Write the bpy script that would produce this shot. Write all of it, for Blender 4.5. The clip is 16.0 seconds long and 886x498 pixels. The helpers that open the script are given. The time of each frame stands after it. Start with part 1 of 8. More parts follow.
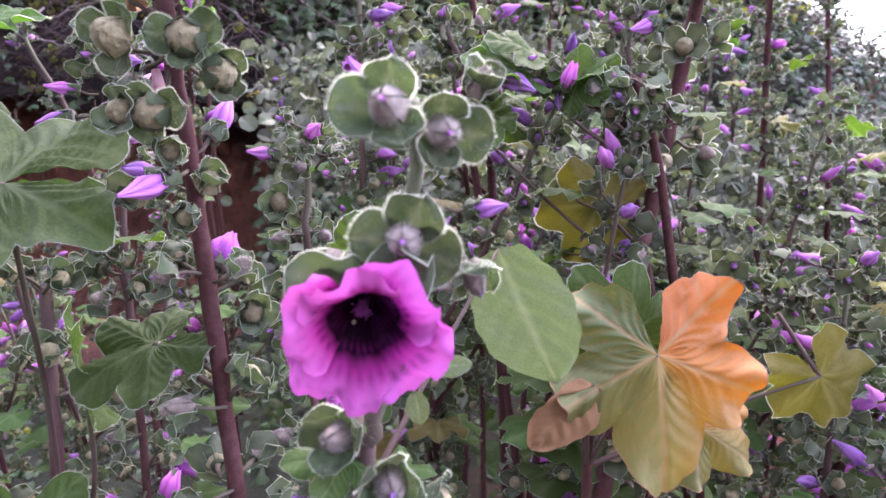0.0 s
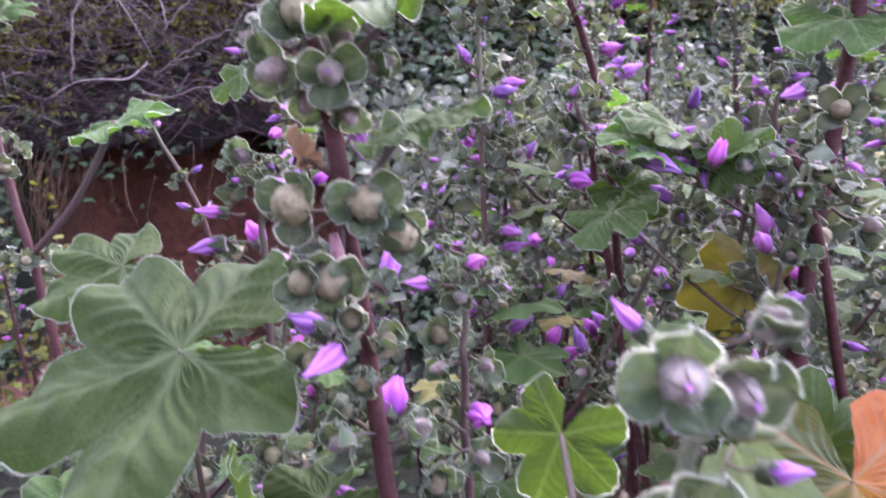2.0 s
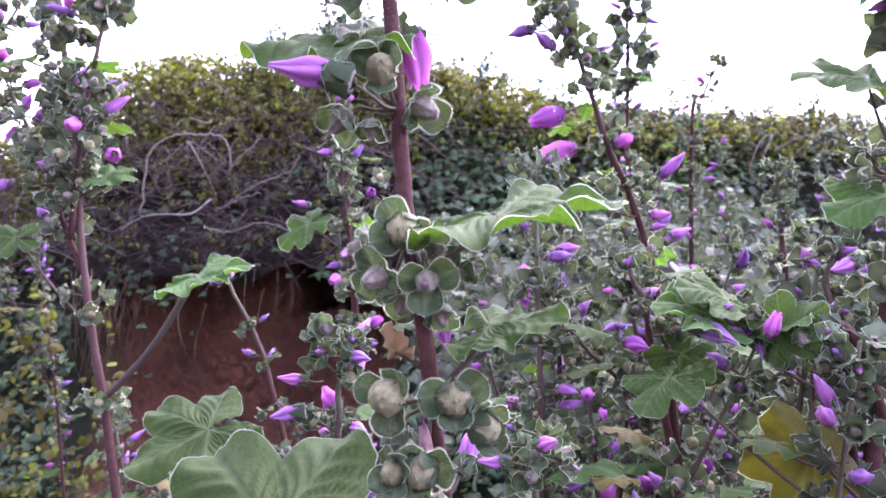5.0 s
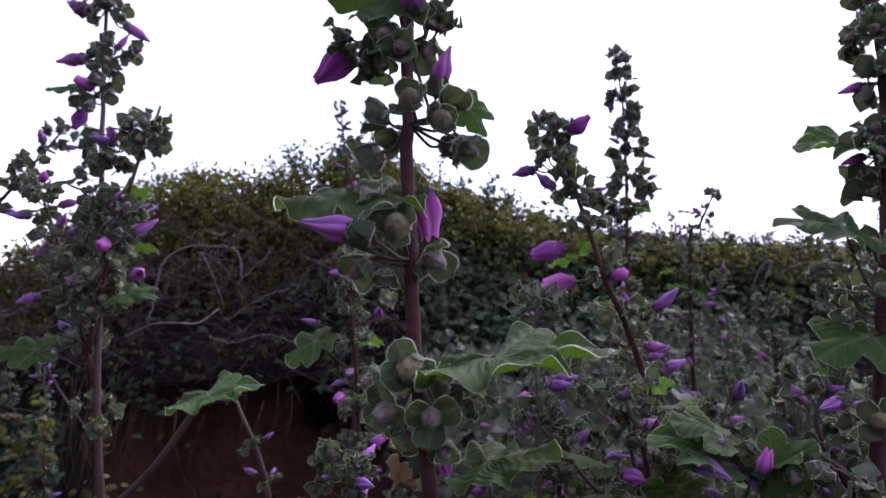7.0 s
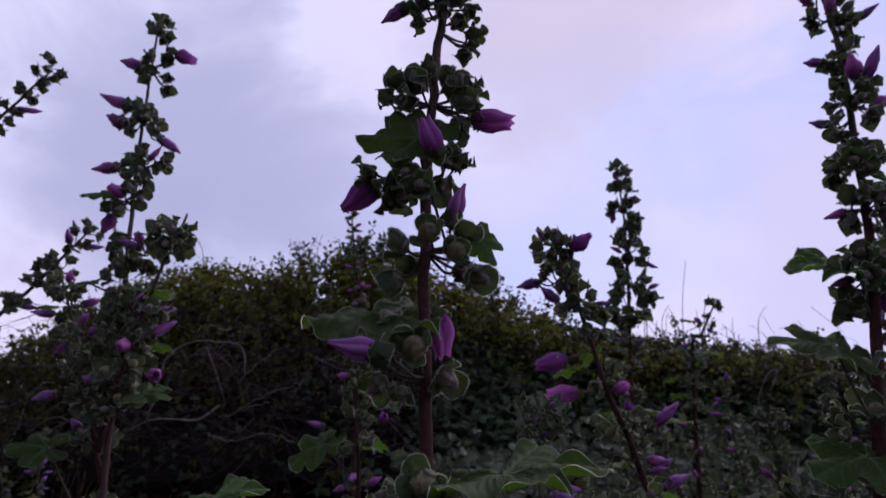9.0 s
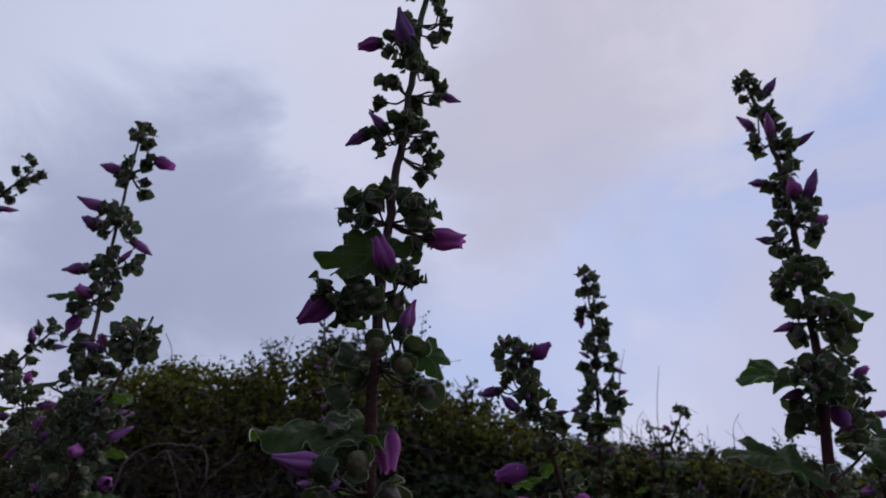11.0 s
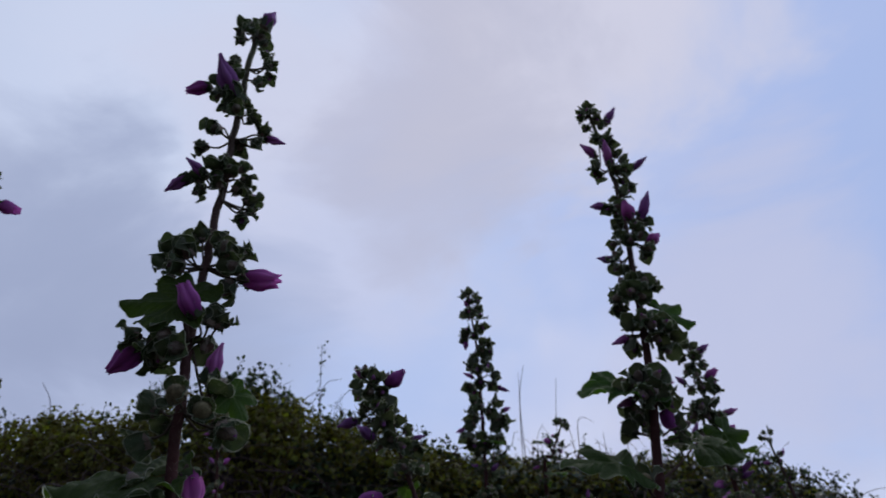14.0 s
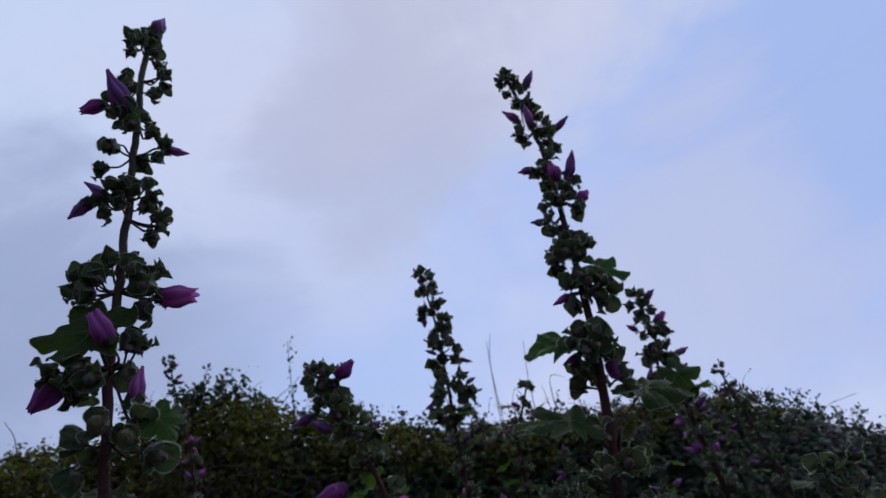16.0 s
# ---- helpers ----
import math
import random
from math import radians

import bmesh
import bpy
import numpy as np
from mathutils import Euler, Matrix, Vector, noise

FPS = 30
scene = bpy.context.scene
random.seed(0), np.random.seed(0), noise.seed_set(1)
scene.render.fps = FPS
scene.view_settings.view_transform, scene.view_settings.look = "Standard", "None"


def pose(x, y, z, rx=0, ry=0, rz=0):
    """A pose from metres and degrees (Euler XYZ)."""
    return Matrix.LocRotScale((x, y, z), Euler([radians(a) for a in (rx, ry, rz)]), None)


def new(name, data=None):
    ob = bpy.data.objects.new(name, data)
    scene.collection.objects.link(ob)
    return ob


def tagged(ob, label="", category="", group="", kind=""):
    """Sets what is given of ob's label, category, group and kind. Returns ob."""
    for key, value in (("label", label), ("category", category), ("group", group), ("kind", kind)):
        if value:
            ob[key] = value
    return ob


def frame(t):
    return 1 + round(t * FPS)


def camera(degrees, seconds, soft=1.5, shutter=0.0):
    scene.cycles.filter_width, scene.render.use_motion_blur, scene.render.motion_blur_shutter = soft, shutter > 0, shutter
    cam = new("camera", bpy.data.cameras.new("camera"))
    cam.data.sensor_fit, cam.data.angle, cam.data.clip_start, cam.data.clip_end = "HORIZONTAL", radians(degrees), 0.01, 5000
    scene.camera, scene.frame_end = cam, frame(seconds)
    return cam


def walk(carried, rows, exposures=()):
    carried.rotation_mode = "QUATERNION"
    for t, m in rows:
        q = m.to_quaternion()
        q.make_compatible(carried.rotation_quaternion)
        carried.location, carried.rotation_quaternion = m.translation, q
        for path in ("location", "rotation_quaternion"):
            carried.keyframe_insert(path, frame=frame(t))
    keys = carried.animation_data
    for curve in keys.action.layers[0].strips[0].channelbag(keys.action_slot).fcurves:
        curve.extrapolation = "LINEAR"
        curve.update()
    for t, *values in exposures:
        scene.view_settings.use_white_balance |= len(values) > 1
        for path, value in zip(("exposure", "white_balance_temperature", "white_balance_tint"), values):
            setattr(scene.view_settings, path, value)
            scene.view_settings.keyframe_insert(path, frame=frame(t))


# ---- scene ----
cam = camera(67.0, 16.0, 1.5, 0.5)
cam.data.dof.use_dof, cam.data.dof.focus_distance, cam.data.dof.aperture_fstop = True, 0.38, 20.0
METRES, EYE, TILT, LEAN, TURN = 0.42, 1.05, -12.0, 0.0, 0.0
ROWS = [
    (0.0, 0.0, 0.0, 0.0, 0.0, 0.0, -0.0),
    (0.5, 0.0055, -0.0035, 0.0137, 0.61, 0.08, 0.14),
    (1.0, -0.0032, 0.0078, 0.0282, 1.75, -0.33, 0.57),
    (1.5, -0.0518, 0.0379, 0.0786, 4.87, 0.57, 1.83),
    (2.0, -0.1183, 0.0533, 0.1536, 6.64, 1.55, 1.53),
    (2.5, -0.1597, 0.063, 0.2307, 8.35, 3.77, 2.09),
    (3.0, -0.1661, 0.0386, 0.2475, 9.18, 6.29, 2.1),
    (5.5, -0.1535, -0.0448, 0.2158, 9.72, 14.49, -0.74),
    (6.0, -0.1571, -0.0634, 0.2199, 9.62, 17.34, -1.39),
    (6.5, -0.146, -0.0907, 0.2347, 9.6, 20.33, -1.37),
    (7.0, -0.1403, -0.1265, 0.2291, 9.65, 22.07, -1.67),
    (7.5, -0.1396, -0.1439, 0.2227, 9.84, 23.7, -2.23),
    (8.0, -0.1399, -0.1596, 0.2226, 9.74, 26.28, -2.65),
    (8.5, -0.1397, -0.1973, 0.2217, 9.51, 28.32, -2.87),
    (11.0, -0.0834, -0.2781, 0.2164, 7.25, 38.99, -2.71),
    (11.5, -0.0528, -0.3003, 0.2091, 5.67, 40.58, -2.24),
    (12.0, -0.0178, -0.3078, 0.22, 5.38, 42.82, -1.2),
    (12.5, 0.0108, -0.3283, 0.2239, 5.4, 43.59, -0.23),
    (13.0, 0.0527, -0.3225, 0.2168, 4.2, 43.04, 0.45),
    (13.5, 0.0736, -0.3173, 0.2065, 3.46, 42.12, 2.11),
    (14.0, 0.105, -0.3228, 0.1947, 3.02, 40.97, 4.49),
    (14.5, 0.1388, -0.329, 0.1966, 3.14, 40.67, 7.57),
    (15.0, 0.1717, -0.3377, 0.1899, 3.38, 40.0, 9.97),
    (15.5, 0.179, -0.3382, 0.187, 4.75, 39.54, 11.96),
    (16.0, 0.1938, -0.3335, 0.1907, 5.41, 39.27, 12.72),
]
EXPOSURES = [(0.0, 3.82, 6600, 28), (1.5, 3.82, 6350, 33), (3.0, 4.04, 6200, 37), (5.5, 3.84, 6250, 29), (6.0, 3.54, 6300, 28), (6.5, 2.02, 6300, 26), (7.0, 1.78, 6300, 25), (7.5, 0.52, 6250, 26),
             (8.0, 0.05, 6250, 28), (8.5, 0.30, 6350, 29), (11.0, 0.0, 6500, 11), (13.0, 0.02, 6450, 8), (16.0, 0.0, 5900, 8)]
walk(cam, [(t, pose(0, 0, EYE, TILT, LEAN, TURN) @ pose(METRES * x, METRES * y, METRES * z, 90 + pitch, roll, yaw)) for t, x, y, z, yaw, pitch, roll in ROWS], EXPOSURES)

# ---- sky and light ----
SUN_ELEVATION, SUN_ROTATION = radians(42), radians(30)
world = bpy.data.worlds.new("overcast_evening")
scene.world = world
world.use_nodes = True
wn, wl = world.node_tree.nodes, world.node_tree.links
wn.clear()
w_out = wn.new("ShaderNodeOutputWorld")
w_bg = wn.new("ShaderNodeBackground")
w_sky = wn.new("ShaderNodeTexSky")
w_sky.sky_type = "NISHITA"
w_sky.sun_disc = False
w_sky.sun_elevation, w_sky.sun_rotation = SUN_ELEVATION, SUN_ROTATION
w_scale = wn.new("ShaderNodeVectorMath")
w_scale.operation = "SCALE"
w_scale.inputs["Scale"].default_value = 0.085
wl.new(w_sky.outputs[0], w_scale.inputs[0])
w_co = wn.new("ShaderNodeTexCoord")
w_map = wn.new("ShaderNodeMapping")
w_map.inputs["Location"].default_value = (3.1, 0.7, 1.6)
w_map.inputs["Scale"].default_value = (1.0, 1.0, 1.7)
wl.new(w_co.outputs["Generated"], w_map.inputs["Vector"])


def sky_noise(scale, detail, rough, distort):
    n = wn.new("ShaderNodeTexNoise")
    n.inputs["Scale"].default_value = scale
    n.inputs["Detail"].default_value = detail
    n.inputs["Roughness"].default_value = rough
    n.inputs["Distortion"].default_value = distort
    wl.new(w_map.outputs[0], n.inputs["Vector"])
    return n


def sky_ramp(source, stops):
    r = wn.new("ShaderNodeValToRGB")
    r.color_ramp.interpolation = "EASE"
    for i, (p, c) in enumerate(stops):
        e = r.color_ramp.elements[i] if i < 2 else r.color_ramp.elements.new(p)
        e.position, e.color = p, (*c, 1)
    wl.new(source, r.inputs[0])
    return r


cloud_shade = sky_ramp(sky_noise(1.6, 6, 0.52, 0.4).outputs["Fac"], [(0.33, (0.42, 0.46, 0.62)), (0.48, (0.53, 0.58, 0.78)), (0.66, (0.66, 0.66, 0.81))])
cloud_cover = sky_ramp(sky_noise(1.3, 4, 0.5, 0.3).outputs["Fac"], [(0.34, (0.25, 0.25, 0.25)), (0.58, (0.95, 0.95, 0.95))])


def sky_blend(fac, a, b):
    m = wn.new("ShaderNodeMix")
    m.data_type = "RGBA"
    for socket, value in ((m.inputs[0], fac), (m.inputs[6], a), (m.inputs[7], b)):
        if isinstance(value, tuple):
            socket.default_value = (*value, 1)
        elif isinstance(value, float):
            socket.default_value = value
        else:
            wl.new(value, socket)
    return m.outputs[2]


# ragged edges: the direction is shaken by cloud noise before each bank of cloud is laid
w_shake = wn.new("ShaderNodeVectorMath")
w_shake.operation = "MULTIPLY_ADD"
wl.new(sky_noise(2.4, 7, 0.58, 0.6).outputs["Color"], w_shake.inputs[0])
w_shake.inputs[1].default_value = (0.62, 0.62, 0.62)
w_shake.inputs[2].default_value = (-0.31, -0.31, -0.31)
w_ragged = wn.new("ShaderNodeVectorMath")
w_ragged.operation = "ADD"
wl.new(w_co.outputs["Generated"], w_ragged.inputs[0])
wl.new(w_shake.outputs[0], w_ragged.inputs[1])
w_unit = wn.new("ShaderNodeVectorMath")
w_unit.operation = "NORMALIZE"
wl.new(w_ragged.outputs[0], w_unit.inputs[0])


def cloud_bank(under, way, inner, outer, share, color):
    """A soft bank of cloud, or a clearing, round one direction; inner and outer are its half-widths in degrees."""
    dot = wn.new("ShaderNodeVectorMath")
    dot.operation = "DOT_PRODUCT"
    wl.new(w_unit.outputs[0], dot.inputs[0])
    dot.inputs[1].default_value = Vector(way).normalized()
    reach = wn.new("ShaderNodeMapRange")
    reach.interpolation_type = "SMOOTHSTEP"
    for key, value in (("From Min", math.cos(radians(outer))), ("From Max", math.cos(radians(inner))), ("To Min", 0.0), ("To Max", share)):
        reach.inputs[key].default_value = value
    wl.new(dot.outputs["Value"], reach.inputs["Value"])
    return sky_blend(reach.outputs[0], under, color)


w_sky_color = sky_blend(cloud_cover.outputs[0], sky_blend(0.80, w_scale.outputs[0], (0.34, 0.46, 0.82)), cloud_shade.outputs[0])
for way, inner, outer, share, color in (
        ((-0.44, 0.60, 0.66), 8, 30, 0.80, (0.60, 0.65, 0.82)), ((0.58, 0.67, 0.47), 8, 28, 0.75, (0.38, 0.47, 0.76)), ((-0.12, 0.88, 0.45), 5, 17, 0.75, (0.43, 0.53, 0.82)),
        ((0.41, 0.86, 0.28), 4, 16, 0.70, (0.56, 0.56, 0.72)), ((-0.10, 0.79, 0.60), 5, 17, 0.60, (0.63, 0.62, 0.76)), ((0.24, 0.68, 0.70), 4, 16, 0.75, (0.68, 0.64, 0.72)),
        ((0.06, 0.76, 0.64), 2, 14, 0.60, (0.46, 0.46, 0.59)), ((-0.50, 0.76, 0.42), 1, 17, 0.74, (0.29, 0.33, 0.50)), ((-0.30, 0.83, 0.45), 1, 11, 0.50, (0.38, 0.42, 0.60))):
    w_sky_color = cloud_bank(w_sky_color, way, inner, outer, share, color)
# the evening sky is dimmer away from the sun
w_side = wn.new("ShaderNodeVectorMath")
w_side.operation = "DOT_PRODUCT"
wl.new(w_co.outputs["Generated"], w_side.inputs[0])
w_side.inputs[1].default_value = (math.sin(SUN_ROTATION), math.cos(SUN_ROTATION), 0.0)
w_fall = wn.new("ShaderNodeMapRange")
w_fall.interpolation_type = "SMOOTHSTEP"
for key, value in (("From Min", -0.8), ("From Max", 0.35), ("To Min", 0.23), ("To Max", 1.0)):
    w_fall.inputs[key].default_value = value
wl.new(w_side.outputs["Value"], w_fall.inputs["Value"])
w_dim = wn.new("ShaderNodeVectorMath")
w_dim.operation = "SCALE"
wl.new(w_sky_color, w_dim.inputs[0])
wl.new(w_fall.outputs[0], w_dim.inputs["Scale"])
wl.new(w_dim.outputs[0], w_bg.inputs["Color"])
w_bg.inputs["Strength"].default_value = 1.0
wl.new(w_bg.outputs[0], w_out.inputs[0])

sun_data = bpy.data.lights.new("sun", "SUN")
sun_data.energy, sun_data.angle, sun_data.color = 0.9, radians(36), (1.0, 0.93, 0.86)
sun = new("sun", sun_data)
sun.matrix_world = pose(0, 0, 12, 90 - math.degrees(SUN_ELEVATION), 0, 180 - math.degrees(SUN_ROTATION))


# ---- materials ----
def shader(name):
    m = bpy.data.materials.new(name)
    m.use_nodes = True
    n = m.node_tree.nodes
    return m, n, m.node_tree.links, n["Principled BSDF"], n["Material Output"]


def noise_fac(n, l, scale, detail=3, rough=0.55):
    co = n.new("ShaderNodeTexCoord")
    t = n.new("ShaderNodeTexNoise")
    t.inputs["Scale"].default_value, t.inputs["Detail"].default_value, t.inputs["Roughness"].default_value = scale, detail, rough
    l.new(co.outputs["Object"], t.inputs["Vector"])
    return t.outputs["Fac"]


def attr_fac(n, key):
    a = n.new("ShaderNodeAttribute")
    a.attribute_name = key
    return a.outputs["Fac"]


def ramp(n, l, fac, stops):
    r = n.new("ShaderNodeValToRGB")
    for i, (p, c) in enumerate(stops):
        e = r.color_ramp.elements[i] if i < 2 else r.color_ramp.elements.new(p)
        e.position, e.color = p, (*c, 1)
    l.new(fac, r.inputs[0])
    return r.outputs[0]


def mixed(n, l, fac, a, b, mode="MIX"):
    m = n.new("ShaderNodeMix")
    m.data_type, m.blend_type = "RGBA", mode
    for socket, value in ((m.inputs[0], fac), (m.inputs[6], a), (m.inputs[7], b)):
        if isinstance(value, (int, float)):
            socket.default_value = value
        elif isinstance(value, tuple):
            socket.default_value = (*value, 1)
        else:
            l.new(value, socket)
    return m.outputs[2]


def bump(n, l, fac, strength, distance, bsdf):
    b = n.new("ShaderNodeBump")
    b.inputs["Strength"].default_value, b.inputs["Distance"].default_value = strength, distance
    l.new(fac, b.inputs["Height"])
    l.new(b.outputs[0], bsdf.inputs["Normal"])


def random_tint(n, l, color, spread, island=False, light=0.45):
    """Vary a colour's hue and value a little from piece to piece."""
    if island:
        r = n.new("ShaderNodeNewGeometry").outputs["Random Per Island"]
    else:
        r = n.new("ShaderNodeObjectInfo").outputs["Random"]
    h = n.new("ShaderNodeHueSaturation")
    for key, low, high in (("Hue", 0.5 - spread, 0.5 + spread), ("Value", 1 - light, 1 + light)):
        m = n.new("ShaderNodeMapRange")
        m.inputs["To Min"].default_value, m.inputs["To Max"].default_value = low, high
        l.new(r, m.inputs["Value"])
        l.new(m.outputs[0], h.inputs[key])
    l.new(color, h.inputs["Color"])
    return h.outputs[0]


def finish_thin(n, l, bsdf, out, color, through_color, share):
    t = n.new("ShaderNodeBsdfTranslucent")
    l.new(color, bsdf.inputs["Base Color"])
    l.new(mixed(n, l, 1.0, color, through_color, "MULTIPLY"), t.inputs["Color"])
    x = n.new("ShaderNodeMixShader")
    x.inputs[0].default_value = share
    l.new(bsdf.outputs[0], x.inputs[1])
    l.new(t.outputs[0], x.inputs[2])
    l.new(x.outputs[0], out.inputs["Surface"])


def leaf_material(name, low, high, vein, hue=0.015, share=0.28, fuzz=0.35, island=False, light=0.25, rough=0.62, gloss=0.18, through_color=(1.30, 1.50, 0.55)):
    m, n, l, b, out = shader(name)
    c = ramp(n, l, noise_fac(n, l, 55, 4), [(0.30, low), (0.70, high)])
    c = mixed(n, l, attr_fac(n, "vein"), c, vein)
    c = random_tint(n, l, c, hue, island, light)
    b.inputs["Roughness"].default_value = rough
    b.inputs["Specular IOR Level"].default_value = gloss
    b.inputs["Sheen Weight"].default_value, b.inputs["Sheen Roughness"].default_value = fuzz, 0.5
    bump(n, l, noise_fac(n, l, 420, 3, 0.7), 0.35, 0.0012, b)
    finish_thin(n, l, b, out, c, through_color, share)
    return m


LEAF = leaf_material("downy_green_leaf", (0.033, 0.068, 0.013), (0.066, 0.117, 0.026), (0.104, 0.150, 0.060), share=0.40, fuzz=0.04)
DOWNY = leaf_material("grey_downy_leaf", (0.070, 0.094, 0.046), (0.120, 0.146, 0.078), (0.165, 0.19, 0.12), share=0.22, fuzz=0.10, through_color=(1.2, 1.3, 0.8))
BRACT = leaf_material("grey_green_bract", (0.040, 0.058, 0.029), (0.072, 0.096, 0.047), (0.125, 0.135, 0.092), fuzz=0.08, through_color=(1.25, 1.35, 0.85))
YELLOW = leaf_material("yellowing_leaf", (0.085, 0.090, 0.016), (0.170, 0.135, 0.028), (0.20, 0.18, 0.07), 0.03, fuzz=0.05)
IVY = leaf_material("dark_ivy_leaf", (0.016, 0.034, 0.012), (0.048, 0.074, 0.024), (0.09, 0.12, 0.06), 0.03, 0.14, 0.0, True, 0.62, 0.46, 0.36)
BRAMBLE = leaf_material("olive_bramble_leaf", (0.056, 0.058, 0.012), (0.150, 0.132, 0.026), (0.15, 0.13, 0.04), 0.04, 0.42, 0.05, True, 0.55)
HEDGE = leaf_material("mauve_brown_hedge_leaf", (0.040, 0.036, 0.024), (0.094, 0.072, 0.050), (0.11, 0.09, 0.06), 0.05, 0.3, 0.05, True, 0.5, through_color=(1.2, 1.15, 0.95))
GRASS = leaf_material("green_grass_blade", (0.025, 0.045, 0.012), (0.05, 0.075, 0.02), (0.06, 0.08, 0.03), 0.03, 0.2, 0.0, True, 0.4)


def plain_material(name, low, high, scale, rough=0.7, relief=0.4, depth=0.001, fuzz=0.0, island=False, light=0.2, hue=0.01):
    m, n, l, b, out = shader(name)
    c = ramp(n, l, noise_fac(n, l, scale, 4), [(0.32, low), (0.68, high)])
    c = random_tint(n, l, c, hue, island, light)
    l.new(c, b.inputs["Base Color"])
    b.inputs["Roughness"].default_value = rough
    b.inputs["Specular IOR Level"].default_value = 0.3
    b.inputs["Sheen Weight"].default_value = fuzz
    bump(n, l, noise_fac(n, l, scale * 4, 4, 0.7), relief, depth, b)
    return m


def down_material():
    m, n, l, b, out = shader("pale_leaf_down")
    c = ramp(n, l, noise_fac(n, l, 90, 3), [(0.32, (0.26, 0.28, 0.22)), (0.68, (0.42, 0.44, 0.38))])
    b.inputs["Roughness"].default_value = 0.8
    b.inputs["Specular IOR Level"].default_value = 0.2
    finish_thin(n, l, b, out, c, (1.5, 1.5, 1.4), 0.75)
    return m


HAIR = down_material()
CALYX = plain_material("mauve_grey_calyx_down", (0.14, 0.105, 0.085), (0.28, 0.22, 0.185), 320, 0.85, 0.8, 0.001, 0.25)
FRUIT = plain_material("buff_ripening_fruit", (0.170, 0.150, 0.078), (0.340, 0.295, 0.165), 300, 0.85, 0.9, 0.0014, 0.1)
TWIG = plain_material("dead_mauve_brown_twig", (0.024, 0.015, 0.015), (0.085, 0.054, 0.052), 70, 0.85, 0.5, 0.002, 0.0, True, 0.35)
PALE_TWIG = plain_material("bleached_bramble_cane", (0.11, 0.085, 0.078), (0.21, 0.165, 0.15), 60, 0.8, 0.4, 0.002, 0.0, True, 0.3)
STAMEN = plain_material("purple_stamen_column", (0.10, 0.012, 0.08), (0.20, 0.035, 0.16), 700, 0.7)
POLLEN = plain_material("cream_anther", (0.20, 0.18, 0.12), (0.28, 0.25, 0.17), 700, 0.7)
DRY_PETAL = plain_material("withered_pink_brown_petal", (0.22, 0.10, 0.11), (0.42, 0.24, 0.26), 160, 0.8, 0.8, 0.002)


def stem_material():
    m, n, l, b, out = shader("red_brown_to_green_stem")
    c = ramp(n, l, attr_fac(n, "along"), [(0.0, (0.045, 0.018, 0.017)), (0.64, (0.060, 0.024, 0.023)), (0.73, (0.082, 0.047, 0.044)), (0.86, (0.088, 0.064, 0.054)), (1.0, (0.095, 0.115, 0.066))])
    grain = noise_fac(n, l, 180, 5, 0.7)
    c = mixed(n, l, ramp(n, l, grain, [(0.42, (0, 0, 0)), (0.72, (0.38, 0.38, 0.38))]), c, (0.135, 0.078, 0.070))
    l.new(c, b.inputs["Base Color"])
    b.inputs["Roughness"].default_value, b.inputs["Specular IOR Level"].default_value = 0.8, 0.08
    bump(n, l, grain, 0.5, 0.0015, b)
    return m


STEM = stem_material()


def petal_material(name, edge, middle, heart, streak, share=0.3, hue=0.02):
    m, n, l, b, out = shader(name)
    c = ramp(n, l, attr_fac(n, "along"), [(0.0, heart), (0.42, heart), (0.57, middle), (0.85, edge), (1.0, edge)])
    c = mixed(n, l, attr_fac(n, "vein"), c, streak)
    c = mixed(n, l, ramp(n, l, noise_fac(n, l, 220, 3), [(0.45, (0, 0, 0)), (0.85, (0.06, 0.06, 0.06))]), c, edge)
    c = random_tint(n, l, c, hue, False, 0.2)
    b.inputs["Roughness"].default_value, b.inputs["Specular IOR Level"].default_value = 0.6, 0.04
    bump(n, l, noise_fac(n, l, 330, 3), 0.3, 0.001, b)
    finish_thin(n, l, b, out, c, (1.2, 0.9, 1.2), share)
    return m


PETAL = petal_material("magenta_petal", (0.55, 0.135, 0.40), (0.36, 0.030, 0.20), (0.006, 0.0006, 0.004), (0.10, 0.004, 0.06))
ROLLED = petal_material("violet_rolled_petal", (0.50, 0.235, 0.54), (0.39, 0.145, 0.42), (0.28, 0.09, 0.32), (0.13, 0.030, 0.15), 0.25, 0.045)
PINK = petal_material("pink_half_open_petal", (0.56, 0.19, 0.52), (0.44, 0.11, 0.40), (0.25, 0.055, 0.23), (0.20, 0.035, 0.18), 0.32, 0.025)


def autumn_material():
    m, n, l, b, out = shader("orange_and_yellow_fading_leaf")
    side = attr_fac(n, "along")
    c = ramp(n, l, side, [(0.0, (0.07, 0.11, 0.035)), (0.25, (0.10, 0.125, 0.035)), (0.50, (0.17, 0.16, 0.04)), (0.60, (0.27, 0.16, 0.03)), (0.72, (0.38, 0.14, 0.014)), (1.0, (0.34, 0.10, 0.02))])
    blot = ramp(n, l, noise_fac(n, l, 38, 4), [(0.56, (0, 0, 0)), (0.72, (0.7, 0.7, 0.7))])
    c = mixed(n, l, blot, c, (0.22, 0.09, 0.03))
    c = mixed(n, l, attr_fac(n, "vein"), c, (0.27, 0.18, 0.08))
    b.inputs["Roughness"].default_value = 0.6
    bump(n, l, noise_fac(n, l, 300, 3), 0.3, 0.001, b)
    finish_thin(n, l, b, out, c, (1.3, 1.1, 0.6), 0.25)
    return m


AUTUMN = autumn_material()
DRY_LEAF = plain_material("dry_buff_leaf", (0.26, 0.135, 0.062), (0.40, 0.235, 0.125), 80, 0.8, 0.6, 0.002)


